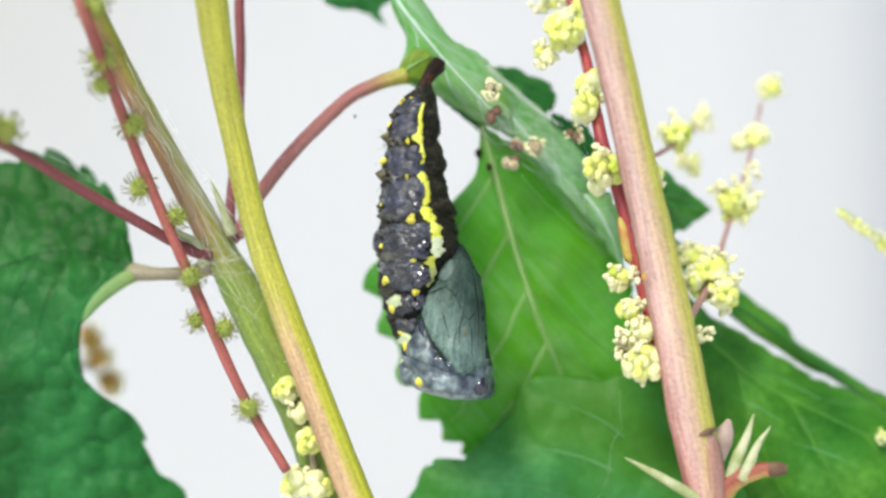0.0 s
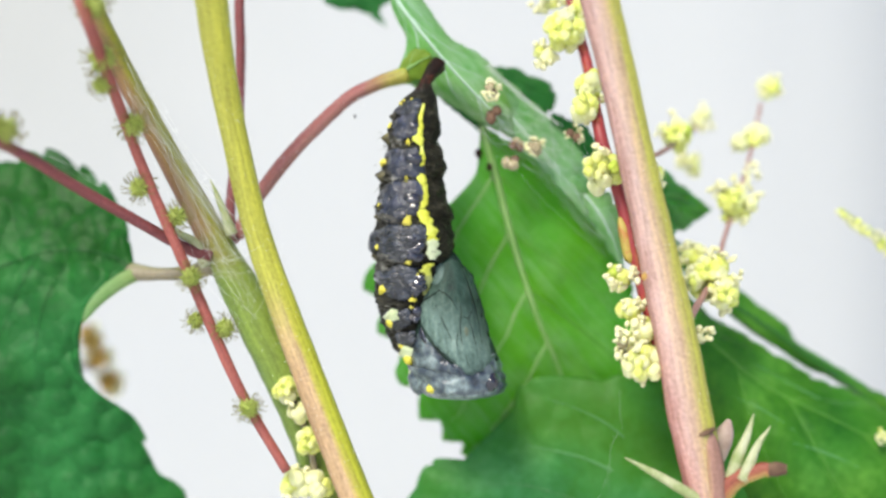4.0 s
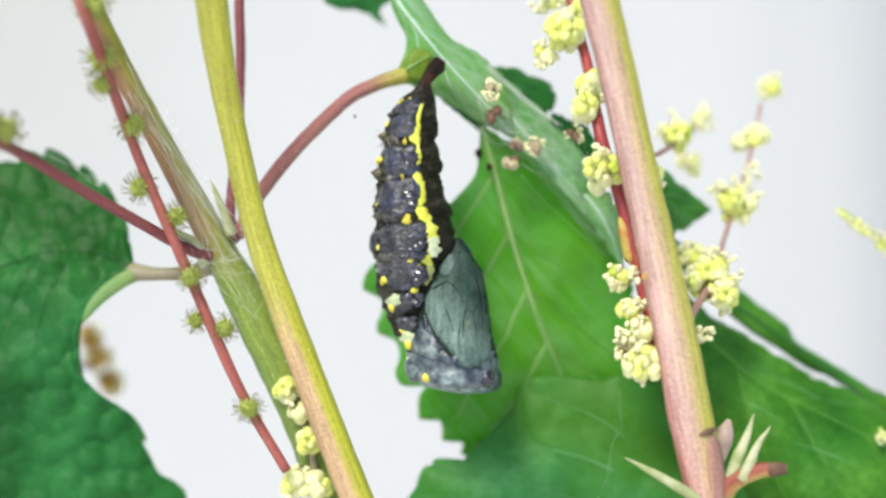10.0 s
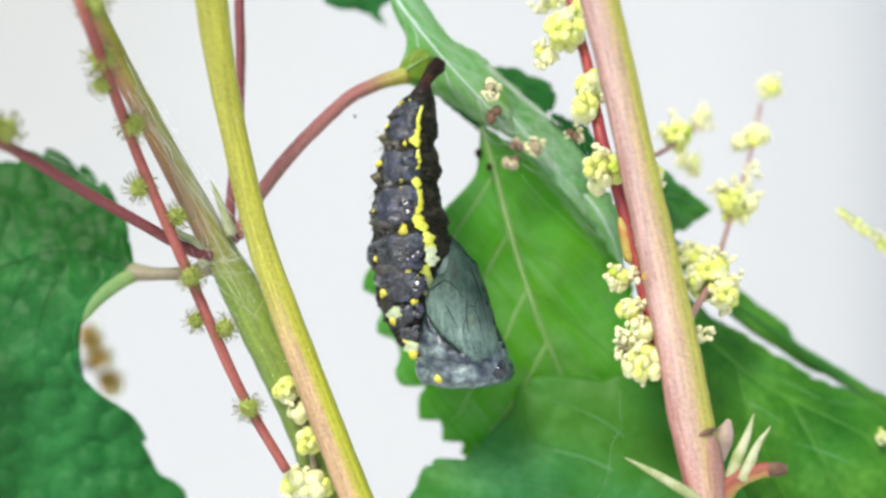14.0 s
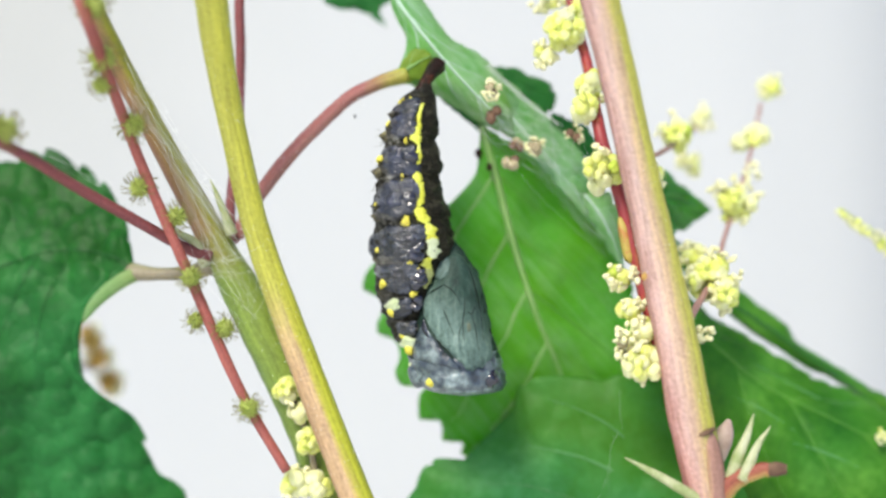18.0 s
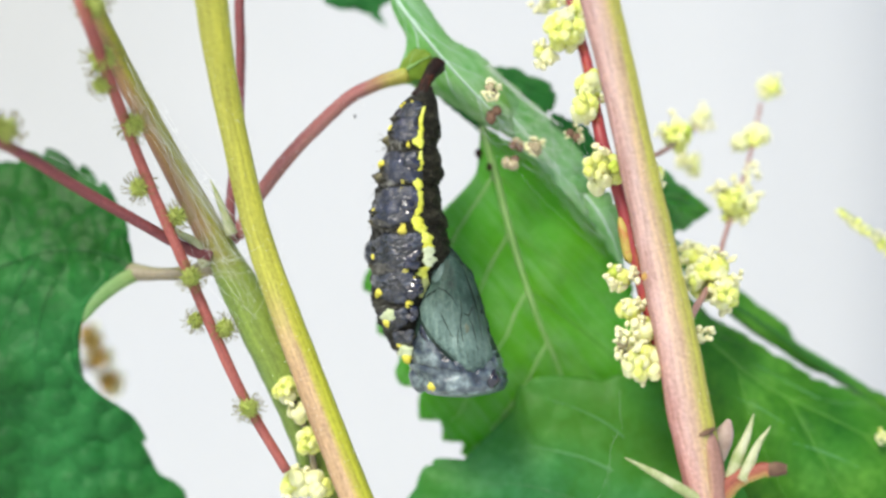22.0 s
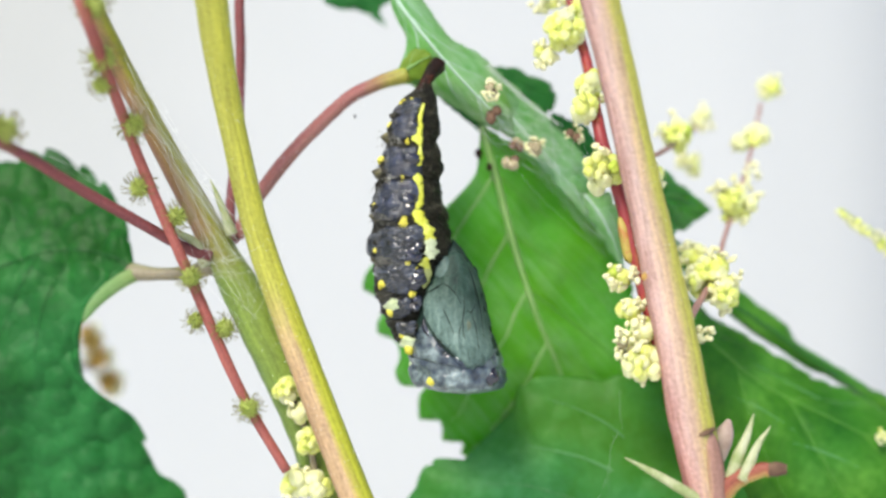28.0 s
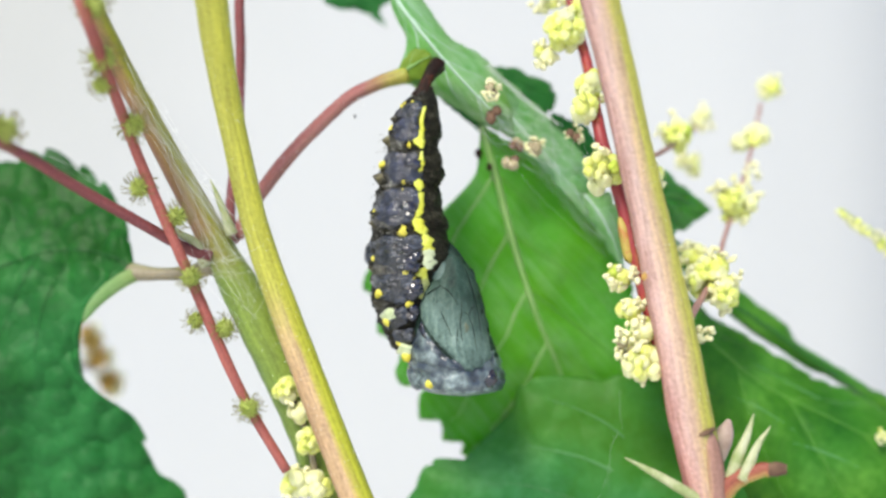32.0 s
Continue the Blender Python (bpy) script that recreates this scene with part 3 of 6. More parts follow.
for line, radii in (([(-25.04, -1.33), (-26.46, -0.55), (-28.97, -0.09), (-31.71, -0.18), (-34.91, -1.14), (-37.65, -2.24)], (0.05, 0.08, 0.06, 0.03)), ([(-28.51, -0.09), (-30.11, 2.33), (-31.48, 5.07), (-31.94, 6.44)], (0.02, 0.03, 0.01)), ([(-29.88, -0.05), (-31.48, -3.15), (-32.4, -6.35), (-32.62, -9.09)], (0.02, 0.03, 0.01)), ([(-32.62, -0.32), (-34.45, -4.07), (-35.59, -7.26)], (0.03, 0.015)), ([(-26.0, -0.87), (-27.14, -3.15), (-28.28, -5.44)], (0.02, 0.01))):
    vein_on(big, line, radii, M_VEIN_DARK, 0.17)
leaf(plant, [(-4.03, 4, 21.56), (-3.39, 3.5, 19.46), (-0.18, 3, 15.16), (3.74, 3.2, 10.95), (5.4, 3.6, 9.07)],
     [(-4.66, 4, 21.56), (-3.94, 4, 19.09), (-2.6, 4, 16.09), (-3.59, 4, 13.85), (-2.42, 4, 12.95), (0.27, 4.5, 11.83), (2.76, 5, 10.16), (5.47, 5, 9.08)],
     [(-2.21, 5, 21.73), (-1.45, 5, 19.38), (0.72, 5, 16.76), (2.31, 5.5, 15.83), (4.37, 6, 14.16), (5.47, 5, 11.34), (5.44, 4.5, 9.22)],
     M_LEAF_PALE, M_VEIN_WHITE, "pale folded leaf underside drawn together with silk", (9, 9), (0.3, 0.3), (0.3, 0.3), 6, 0.08, 0.16, 0.3, 5, nu=150, quilt=0.12, sharp=0.6)
leaf(plant, [(2.8, 5, 13.15), (6.35, 4.6, 9.5), (9.76, 5, 5.65), (14.03, 6, -0.23)],
     [(2.52, 4.9, 12.68), (4.05, 4.6, 10.04), (6.94, 4.75, 7.35), (10.13, 5.1, 4.02), (14.03, 6.1, -0.41)],
     [(3.47, 6.5, 15.13), (5.51, 6, 13.25), (8.26, 6.3, 10.77), (11.7, 6.5, 6.9), (13.53, 6.5, 3.7), (14.41, 7, 0.05)],
     M_LEAF_SILKY, M_VEIN_WHITE, "green folded leaf strip matted with white silk", (8, 7), (0.3, 0.5), (0.3, 0.3), 7, 0.08, 0.08, 0.3, 6, nu=150, quilt=0.14, sharp=0.6)
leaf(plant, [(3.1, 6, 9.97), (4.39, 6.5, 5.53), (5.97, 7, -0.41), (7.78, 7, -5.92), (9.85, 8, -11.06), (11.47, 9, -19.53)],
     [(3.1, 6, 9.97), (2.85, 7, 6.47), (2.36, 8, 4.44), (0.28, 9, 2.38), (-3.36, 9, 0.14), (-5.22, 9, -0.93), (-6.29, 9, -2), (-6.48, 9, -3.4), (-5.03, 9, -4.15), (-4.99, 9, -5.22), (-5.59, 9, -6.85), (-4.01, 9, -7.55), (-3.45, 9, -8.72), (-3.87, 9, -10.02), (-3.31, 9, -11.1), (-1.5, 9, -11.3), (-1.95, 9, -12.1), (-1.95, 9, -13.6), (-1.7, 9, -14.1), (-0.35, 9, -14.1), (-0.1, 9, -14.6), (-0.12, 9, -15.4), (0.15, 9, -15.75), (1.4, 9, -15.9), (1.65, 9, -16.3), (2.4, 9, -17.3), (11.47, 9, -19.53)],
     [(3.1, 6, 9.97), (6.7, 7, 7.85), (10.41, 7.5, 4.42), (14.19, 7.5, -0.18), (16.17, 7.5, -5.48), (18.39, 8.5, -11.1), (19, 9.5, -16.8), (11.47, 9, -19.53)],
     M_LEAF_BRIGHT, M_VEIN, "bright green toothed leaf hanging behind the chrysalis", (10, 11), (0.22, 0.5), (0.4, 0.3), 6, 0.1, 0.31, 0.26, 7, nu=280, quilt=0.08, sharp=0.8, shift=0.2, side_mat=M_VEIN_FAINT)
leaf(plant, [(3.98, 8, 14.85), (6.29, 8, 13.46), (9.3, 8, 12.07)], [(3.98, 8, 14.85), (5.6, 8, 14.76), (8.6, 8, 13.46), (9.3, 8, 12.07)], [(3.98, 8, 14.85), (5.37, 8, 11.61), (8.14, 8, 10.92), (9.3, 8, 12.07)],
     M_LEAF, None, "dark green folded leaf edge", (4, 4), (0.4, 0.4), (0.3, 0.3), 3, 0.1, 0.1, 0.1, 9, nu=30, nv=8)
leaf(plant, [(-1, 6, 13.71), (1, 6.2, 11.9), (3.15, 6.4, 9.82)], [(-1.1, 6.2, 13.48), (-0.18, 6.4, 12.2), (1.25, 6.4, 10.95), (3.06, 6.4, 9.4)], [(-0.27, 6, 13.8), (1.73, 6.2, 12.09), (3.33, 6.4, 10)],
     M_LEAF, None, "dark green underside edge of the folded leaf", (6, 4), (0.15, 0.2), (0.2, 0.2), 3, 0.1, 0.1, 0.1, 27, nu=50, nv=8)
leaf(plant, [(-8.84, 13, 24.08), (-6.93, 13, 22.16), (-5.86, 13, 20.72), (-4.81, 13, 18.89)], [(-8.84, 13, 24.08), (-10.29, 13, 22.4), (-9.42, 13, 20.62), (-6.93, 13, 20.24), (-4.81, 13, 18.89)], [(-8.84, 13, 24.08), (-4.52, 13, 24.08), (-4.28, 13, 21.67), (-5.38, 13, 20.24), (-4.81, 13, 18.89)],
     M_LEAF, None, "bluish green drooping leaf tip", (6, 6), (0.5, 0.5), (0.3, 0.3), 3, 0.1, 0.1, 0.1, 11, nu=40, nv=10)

leaf(plant, [(-3.59, 2.6, 13.42), (-2.75, 2.6, 14.13), (-1.73, 2.6, 14.75), (-0.97, 2.6, 15.1)], [(-3.59, 2.8, 13.53), (-3.19, 2.8, 14.59), (-2.4, 2.8, 15.57), (-1.6, 2.8, 15.66), (-0.89, 2.8, 15.21)], [(-3.59, 2.8, 13.35), (-2.62, 2.8, 13.22), (-1.6, 2.8, 13.44), (-1.06, 2.8, 14.15), (-0.84, 2.8, 14.95)],
     M_LEAF_FOLD, M_VEIN, "small yellow-green fold where the stalk meets the leaf", (3, 3), (0.15, 0.15), (0.3, 0.3), 3, 0.1, 0.12, 0.2, 33, nu=50, nv=12)
leaf(plant, [(8.76, 7, 10.83), (10.14, 7, 9.45), (11.51, 7, 8.53), (12.75, 7, 7.75)], [(8.93, 7.4, 11.09), (10.4, 7.4, 10.4), (11.78, 7.4, 9.8), (12.79, 7.4, 7.96)], [(8.65, 7.4, 10.54), (9.94, 7.4, 8.79), (11.32, 7.4, 7.5), (12.7, 7.4, 7.59)],
     M_LEAF, None, "dark green leaf corner behind the silk", (4, 4), (0.25, 0.25), (0.2, 0.2), 3, 0.1, 0.1, 0.1, 35, nu=50, nv=12)

# ---------------------------------------------------------------- bare stems
near = thing("plant_stem", (1, -6, -900), "yellow-green stem flushed pink lower down", "stem", "bare stems")
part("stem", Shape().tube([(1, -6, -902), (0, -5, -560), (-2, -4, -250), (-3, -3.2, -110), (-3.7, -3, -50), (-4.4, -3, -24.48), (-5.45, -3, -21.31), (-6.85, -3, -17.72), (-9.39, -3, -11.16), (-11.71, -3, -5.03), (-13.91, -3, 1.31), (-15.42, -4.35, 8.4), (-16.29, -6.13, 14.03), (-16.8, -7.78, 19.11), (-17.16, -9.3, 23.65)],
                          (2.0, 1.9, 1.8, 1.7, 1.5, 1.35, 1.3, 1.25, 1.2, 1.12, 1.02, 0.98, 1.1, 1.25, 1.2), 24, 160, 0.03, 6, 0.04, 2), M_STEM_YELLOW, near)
tall = thing("plant_stem", (23, -6, -900), "thick stem, pink on one side and yellow-green on the other", "stem", "bare stems")
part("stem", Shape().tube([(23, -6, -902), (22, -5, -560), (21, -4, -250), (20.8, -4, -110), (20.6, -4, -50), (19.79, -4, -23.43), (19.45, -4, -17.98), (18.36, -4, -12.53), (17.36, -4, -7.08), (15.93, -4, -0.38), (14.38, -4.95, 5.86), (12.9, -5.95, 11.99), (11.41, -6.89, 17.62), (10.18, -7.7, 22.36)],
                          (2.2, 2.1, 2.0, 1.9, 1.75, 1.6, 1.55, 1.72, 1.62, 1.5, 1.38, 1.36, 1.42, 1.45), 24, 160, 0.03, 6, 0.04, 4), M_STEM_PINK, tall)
for pts, r, m, lb, nm in (
        ([(19.95, -4.5, -18.74), (21.45, -5, -17), (23.21, -5.5, -16.18), (23.85, -5.8, -16.14)], (0.9, 0.68, 0.56, 0.5), M_STUB, "red broken leaf stalk stub", "petiole_stub"),
        ([(23.71, -5.7, -16.15), (24.37, -5.9, -16.04), (25.05, -6, -16.03)], (0.48, 0.54, 0.36), M_BROWN, "dried brown end of the stub", "stub_end"),
        ([(20.95, -5, -17.41), (21.65, -5, -15.34), (22.36, -5, -13.67), (22.86, -5, -12.09)], (0.45, 0.45, 0.28, 0.03), M_BRACT, "pale pointed bract", "bract"),
        ([(21.85, -5.5, -16.92), (22.43, -5.5, -15.68), (23.09, -5.5, -14.23), (24, -5.5, -12.95)], (0.4, 0.4, 0.24, 0.03), M_BRACT, "pale pointed bract", "bract"),
        ([(18.95, -5, -18.45), (17.26, -5.2, -17.47), (15.38, -5.3, -16.37), (13.34, -5.4, -15.28)], (0.4, 0.38, 0.28, 0.04), M_BRACT, "pale pointed bract", "bract"),
        ([(20.3, -2.5, -16.52), (20.81, -2, -15.1), (21.24, -2, -13.94), (21.58, -2, -12.84)], (0.45, 0.6, 0.7, 0.76, 0.78, 0.72, 0.6, 0.4, 0.15), M_BUD_PINK, "dull pink side bud", "bud")):
    part(nm, Shape().tube(pts, r, 20, 28, 0.05, 3), m, tall, lb)
part("leaf_scar", Shape().tube([(19.43, -4.9, -13.35), (19.66, -5, -14.5), (19.91, -5, -16.17), (20.07, -4.8, -18.69)], (0.34, 0.7, 0.8, 0.85), 16, 24, 0.05, 5), M_SCAR, tall, "brownish pink leaf base below the node")
part("node_ring", Shape().tube([(18.69, -5.6, -13.6), (19.28, -5.5, -13.45), (19.88, -4.9, -13.27)], (0.16, 0.27, 0.22), 8, 12, 0, 5, 0.5), M_BROWN, tall, "dark scar at the node")
low = leaf(tall, [(24.72, 3, -21.29), (14.28, 5, -20.74), (5.28, 6, -21.36), (-4.31, 7, -22.9)],
     [(24.72, 3, -21.29), (21.22, 6, -13.62), (16.67, 6, -10.52), (12.11, 6, -10.34), (6.77, 6.5, -10.65), (5.51, 7, -12.99), (2.3, 7, -16.6), (-0.9, 7, -17.3), (-2.15, 7, -19.1), (-4.31, 7, -22.9)],
     [(24.72, 3, -21.29), (18.79, 5, -25.25), (9.84, 6, -27.73), (0.73, 7, -26.57), (-4.31, 7, -22.9)],
     M_LEAF_BLUE, None, "bluish green broad leaf with pale side veins", (9, 9), (0.5, 0.7), (0.8, 0.6), 6, 0.1, 0.09, 0.3, 13, nu=160, quilt=0.14, sharp=0.3)
for line, radii in (([(6.66, -15.74), (9.17, -16.15), (11.45, -16.74), (13.5, -17.65)], (0.04, 0.1, 0.13)), ([(8.39, -12.04), (10.77, -12.82), (12.96, -13.87), (14.42, -15.01)], (0.03, 0.07, 0.09)), ([(3.47, -18.66), (6.66, -18.93), (9.85, -19.8), (12.13, -20.71)], (0.03, 0.06, 0.08))):
    vein_on(low, line, radii, M_VEIN_SOFT)
wide = leaf(tall, [(18.78, 8, -2.73), (20.93, 7, -6.84), (25.98, 7, -10.97), (31.94, 7, -13.95), (43.3, 8, -19.38)],
     [(18.78, 8, -2.73), (21.72, 9, -5.36), (25.55, 9.5, -7.53), (29.06, 9.5, -9.87), (32.11, 9.5, -11.37), (36.32, 9.5, -13.43), (43.3, 8, -19.38)],
     [(18.78, 8, -2.73), (16.7, 8, -9.67), (20.01, 7, -16.94), (28.27, 7, -22.44), (35.62, 7, -25.2), (43.3, 8, -19.38)],
     M_LEAF_MID, M_VEIN_MID, "broad green leaf curving away from the stem", (12, 9), (0.4, 0.7), (0.5, 1.4), 5, 0.24, 0.12, 0.2, 15, nu=170, nv=44, quilt=0.16)
for line, radii in (([(28.03, -15.46), (29.63, -16.01), (31.24, -16.56), (33.3, -17.48)], (0.03, 0.09, 0.08, 0.03)), ([(25.05, -9.13), (28.26, -10.96), (31.47, -12.43), (35.6, -12.89)], (0.04, 0.08, 0.08, 0.05)), ([(23.21, -11.88), (25.51, -12.8), (28.26, -14.63)], (0.03, 0.06, 0.03))):
    vein_on(wide, line, radii, M_VEIN_SOFT)
leaf(tall, [(17.76, 9, 0.98), (22.83, 10, -3.62), (28.47, 10, -7.56), (36.83, 10, -13.48), (43.03, 10, -17.81)],
     [(17.76, 9, 1.91), (22.06, 11, -1.61), (25.38, 11, -4.07), (28.69, 11, -6.49), (29.64, 11, -8), (33.9, 11, -10.84), (37.45, 11, -12.83), (43.03, 10, -17.81)],
     [(17.76, 9, 0.05), (23.72, 11, -4.92), (28.69, 11, -8.57), (32.71, 11, -10.75), (37.21, 11, -13.92), (43.03, 10, -17.81)],
     M_LEAF_MID, M_VEIN_DARK, "dark green leaf edge seen from its side", (9, 9), (0.4, 0.3), (0.3, 0.3), 5, 0.25, 0.14, 0.2, 17)
leaf(tall, [(16.21, 6, 4.37), (18.78, 8, 4.12), (22.1, 9, 3.22)], [(16.21, 6, 4.37), (17.39, 8, 6.52), (19.63, 9, 5.17), (22.1, 9, 3.22)], [(16.21, 6, 4.37), (17.39, 8, 1.43), (19.63, 9, 1.68), (22.1, 9, 3.22)],
     M_LEAF_GLOSS, M_VEIN_DARK, "small dark green glossy leaf", (5, 5), (0.3, 0.3), (0.6, 0.6), 3, 0.45, 0.14, 0.3, 19, nu=80, nv=24, quilt=0.5)


def fuzz(parent, pts, radii, count, lo, hi, seed, length=0.35):
    """Short pale hairs standing off a stem."""
    rnd = random.Random(seed)
    sh = Shape()
    for k in range(count):
        u = rnd.uniform(lo, hi)
        c, r = curve_at(pts, u), value_at(radii, u)
        a = rnd.uniform(0, 6.283)
        d = Vector((math.cos(a), -abs(math.sin(a)), rnd.uniform(-0.5, 0.7))).normalized()
        n = length * rnd.uniform(0.5, 1.2)
        sh.tube([c + d * r * 0.9, c + d * (r + n * 0.6), c + d * (r + n) + Vector((0, 0, 0.06))], (0.014, 0.011, 0.004), 4, 3)
    return tagged(part("hairs", sh, M_SILK, parent, "short pale hairs on the stem"), "", "", "", "stuff")


fuzz(near, [(-6.85, -3, -17.72), (-9.39, -3, -11.16), (-11.71, -3, -5.03), (-13.91, -3, 1.31), (-15.42, -4.35, 8.4), (-16.29, -6.13, 14.03), (-16.8, -7.78, 19.11)], (1.25, 1.2, 1.12, 1.02, 0.98, 1.1, 1.25), 260, 0, 1, 1, 0.22)
fuzz(tall, [(19.45, -4, -17.98), (18.36, -4, -12.53), (17.36, -4, -7.08), (15.93, -4, -0.38), (14.38, -4.95, 5.86), (12.9, -5.95, 11.99), (11.41, -6.89, 17.62)], (1.55, 1.72, 1.62, 1.5, 1.38, 1.36, 1.42), 200, 0, 1, 2, 0.16)
fuzz(plant, [(-13.9, 2.5, 4.91), (-11.51, 3, 7.96), (-7.73, 3, 11.6), (-5.29, 3, 12.94)], (0.6, 0.62, 0.6, 0.6), 70, 0, 1, 5, 0.12)
fuzz(plant, [(-11.11, 1, -12.64), (-14.39, 1, -5.64), (-17.01, 1, 0.26), (-20.55, 0.5, 7.01), (-24.11, 0, 13.49)], (1.5, 1.75, 1.8, 1.15, 0.95), 220, 0, 1, 3, 0.2)

# ---------------------------------------------------------------- flowers
def make_ball_meshes():
    rnd = random.Random(5)
    sh, st = Shape(), Shape()
    sh.ball((0, 0, 0), 0.42, 12, 9, bump=0.2, freq=4)
    for k in range(90):
        z = 1 - 2 * (k + 0.5) / 90
        a = k * 2.39996 + rnd.uniform(-0.2, 0.2)
        d = Vector((math.sqrt(1 - z * z) * math.cos(a), math.sqrt(1 - z * z) * math.sin(a), z))
        side = d.cross(Vector((rnd.random(), rnd.random(), rnd.random()))).normalized()
        n = rnd.uniform(0.2, 0.36)
        sh.tube([d * 0.36, d * (0.4 + n * 0.5) + side * 0.02, d * (0.4 + n) + side * 0.07], (0.085, 0.06, 0.012), 5, 4)
        if k % 5 < 4:
            n = rnd.uniform(0.42, 0.66)
            curl = rnd.uniform(0.14, 0.32)
            st.tube([d * 0.5, d * (0.5 + n * 0.6) + side * 0.05, d * (0.5 + n) + side * curl * 0.55, d * (0.5 + n * 0.9) + side * curl], (0.016, 0.02, 0.024, 0.018), 5, 8)
    a, b = sh.mesh("flower_ball"), st.mesh("style_tuft")
    a.materials.append(M_BALL)
    b.materials.append(M_STYLE)
    return a, b


BALL, STYLES = make_ball_meshes()


def make_bud(name, material, seed):
    """A bud of four swollen lobes round a dimple, or a plain globe with four creases."""
    rnd = random.Random(seed)
    sh = Shape()
    if seed % 2:
        rows = []
        for i in range(14):
            th = math.pi * min(max(i / 13, 0.02), 0.98)
            rows.append([Vector((0.6 * math.sin(th) * math.cos(a) * (1 - 0.07 * abs(math.cos(2 * a)) ** 8), 0.6 * math.sin(th) * math.sin(a) * (1 - 0.07 * abs(math.cos(2 * a)) ** 8), 0.6 * math.cos(th) * (1 - 0.12 * max(0, math.cos(th)) ** 6))) * (1 + 0.08 * noise.noise((2.2 * math.sin(th) * math.cos(a), 2.2 * math.sin(th) * math.sin(a), 2.2 * math.cos(th) + seed))) for a in [k * math.pi / 12 for k in range(24)]])
        sh.grid(rows, True, None, True)
        me = sh.mesh(name)
        me.materials.append(material)
        return me
    for k in range(4):
        a = k * math.pi / 2 + rnd.uniform(-0.15, 0.15)
        sh.ball((0.26 * math.cos(a), 0.26 * math.sin(a), rnd.uniform(-0.03, 0.05)), rnd.uniform(0.42, 0.5), 16, 11, (1, 1, 1.05), 0.12, 2.0)
    sh.ball((0, 0, -0.12), 0.45, 8, 5)
    me = sh.mesh(name)
    me.materials.append(material)
    return me


BUDS = [make_bud("bud", M_BUD, k) for k in range(3)] + [make_bud("bud", M_BUD_PALE, k + 30) for k in range(4)] + [make_bud("bud", M_BUD_GREEN, 40)]
DRY_BUDS = [make_bud("bud", M_DRIED, 10), make_bud("bud", M_DRIED, 12), make_bud("bud", M_BROWN, 13)]
BROWN_BUDS = [make_bud("bud", M_BROWN, k + 14) for k in range(2)]
OCHRE_BUDS = [make_bud("bud", M_OCHRE, k + 20) for k in range(2)]


def make_open(seed):
    """An opened flower: five blunt tepals round a green hollow."""
    rnd = random.Random(seed)
    sh = Shape()
    for k in range(5):
        a = k * 2 * math.pi / 5 + rnd.uniform(-0.12, 0.12)
        sh.ball((0.52 * math.cos(a), 0.52 * math.sin(a), rnd.uniform(-0.04, 0.08)), rnd.uniform(0.34, 0.4), 14, 10, (1, 1, 0.8), 0.15, 2.0)
    petals = len(sh.f)
    sh.ball((0, 0, -0.1), 0.3, 12, 8, bump=0.3, freq=4)
    me = sh.mesh("open_flower")
    me.materials.append(M_BUD)
    me.materials.append(M_BALL)
    me.polygons.foreach_set("material_index", [0 if i < petals else 1 for i in range(len(me.polygons))])
    return me


OPEN = [make_open(k) for k in range(2)]


def make_anthers(seed, material):
    rnd = random.Random(seed)
    sh = Shape()
    for k in range(4):
        d = Vector((rnd.uniform(-1, 1), rnd.uniform(-1, 0.3), rnd.uniform(-0.5, 1))).normalized()
        tip = d * rnd.uniform(0.45, 0.7)
        sh.tube([(0, 0, 0), tuple(tip * 0.6 + Vector((0.05, 0, 0.04))), tuple(tip)], (0.05, 0.045, 0.04), 5, 4)
        for s in (-1, 1):
            sh.ball(tip + Vector((0.09 * s, 0, 0)), rnd.uniform(0.19, 0.27), 8, 6, bump=0.3, freq=4)
    me = sh.mesh("anther_tuft")
    me.materials.append(material)
    return me


ANTHERS = [make_anthers(k, M_ANTHER) for k in range(3)]


def ball_on(parent, at, size=1.0, seed=0):
    rnd = random.Random(seed)
    b = shared("flower_ball", BALL, parent, at, (rnd.random() * 6, rnd.random() * 6, rnd.random() * 6), size * 1.42)
    s = shared("style_tuft", STYLES, b, at)
    return b


def cluster(parent, at, radius, buds, anthers, seed, kinds=None, size=1.0):
    """A knot of buds with cream anthers at its rim."""
    rnd = random.Random(seed)
    core = part("flower_head", Shape().ball(at, radius * 0.45, 10, 7, bump=0.3, freq=2), kinds[0].materials[0] if kinds else M_BUD, parent, "", origin=at)
    buds = max(1, round(buds * 0.95)) if buds else 0
    for k in range(buds):
        z = 1 - 2 * (k + 0.5) / buds
        a = k * 2.39996 + seed
        d = Vector((math.sqrt(1 - z * z) * math.cos(a), math.sqrt(1 - z * z) * math.sin(a), z))
        p = vec(at) + d * radius * rnd.uniform(0.5, 0.85)
        s = size * rnd.uniform(0.66, 1.2)
        q = d.to_track_quat("Z", "Y").to_euler()
        shared("bud", rnd.choice(kinds or BUDS), core, p, (q.x + rnd.uniform(-0.4, 0.4), q.y, q.z), s)
    for k in range(round(anthers * 1.15)):
        a = rnd.uniform(0, 6.28)
        p = vec(at) + Vector((math.cos(a) * radius, rnd.uniform(-0.8, 0.2) * radius, math.sin(a) * radius * 0.95))
        shared("anther_tuft", ANTHERS[k % 3], core, p, (0, rnd.uniform(-1, 1), rnd.uniform(-2, 2)), size * rnd.uniform(0.7, 1.0))
    return core


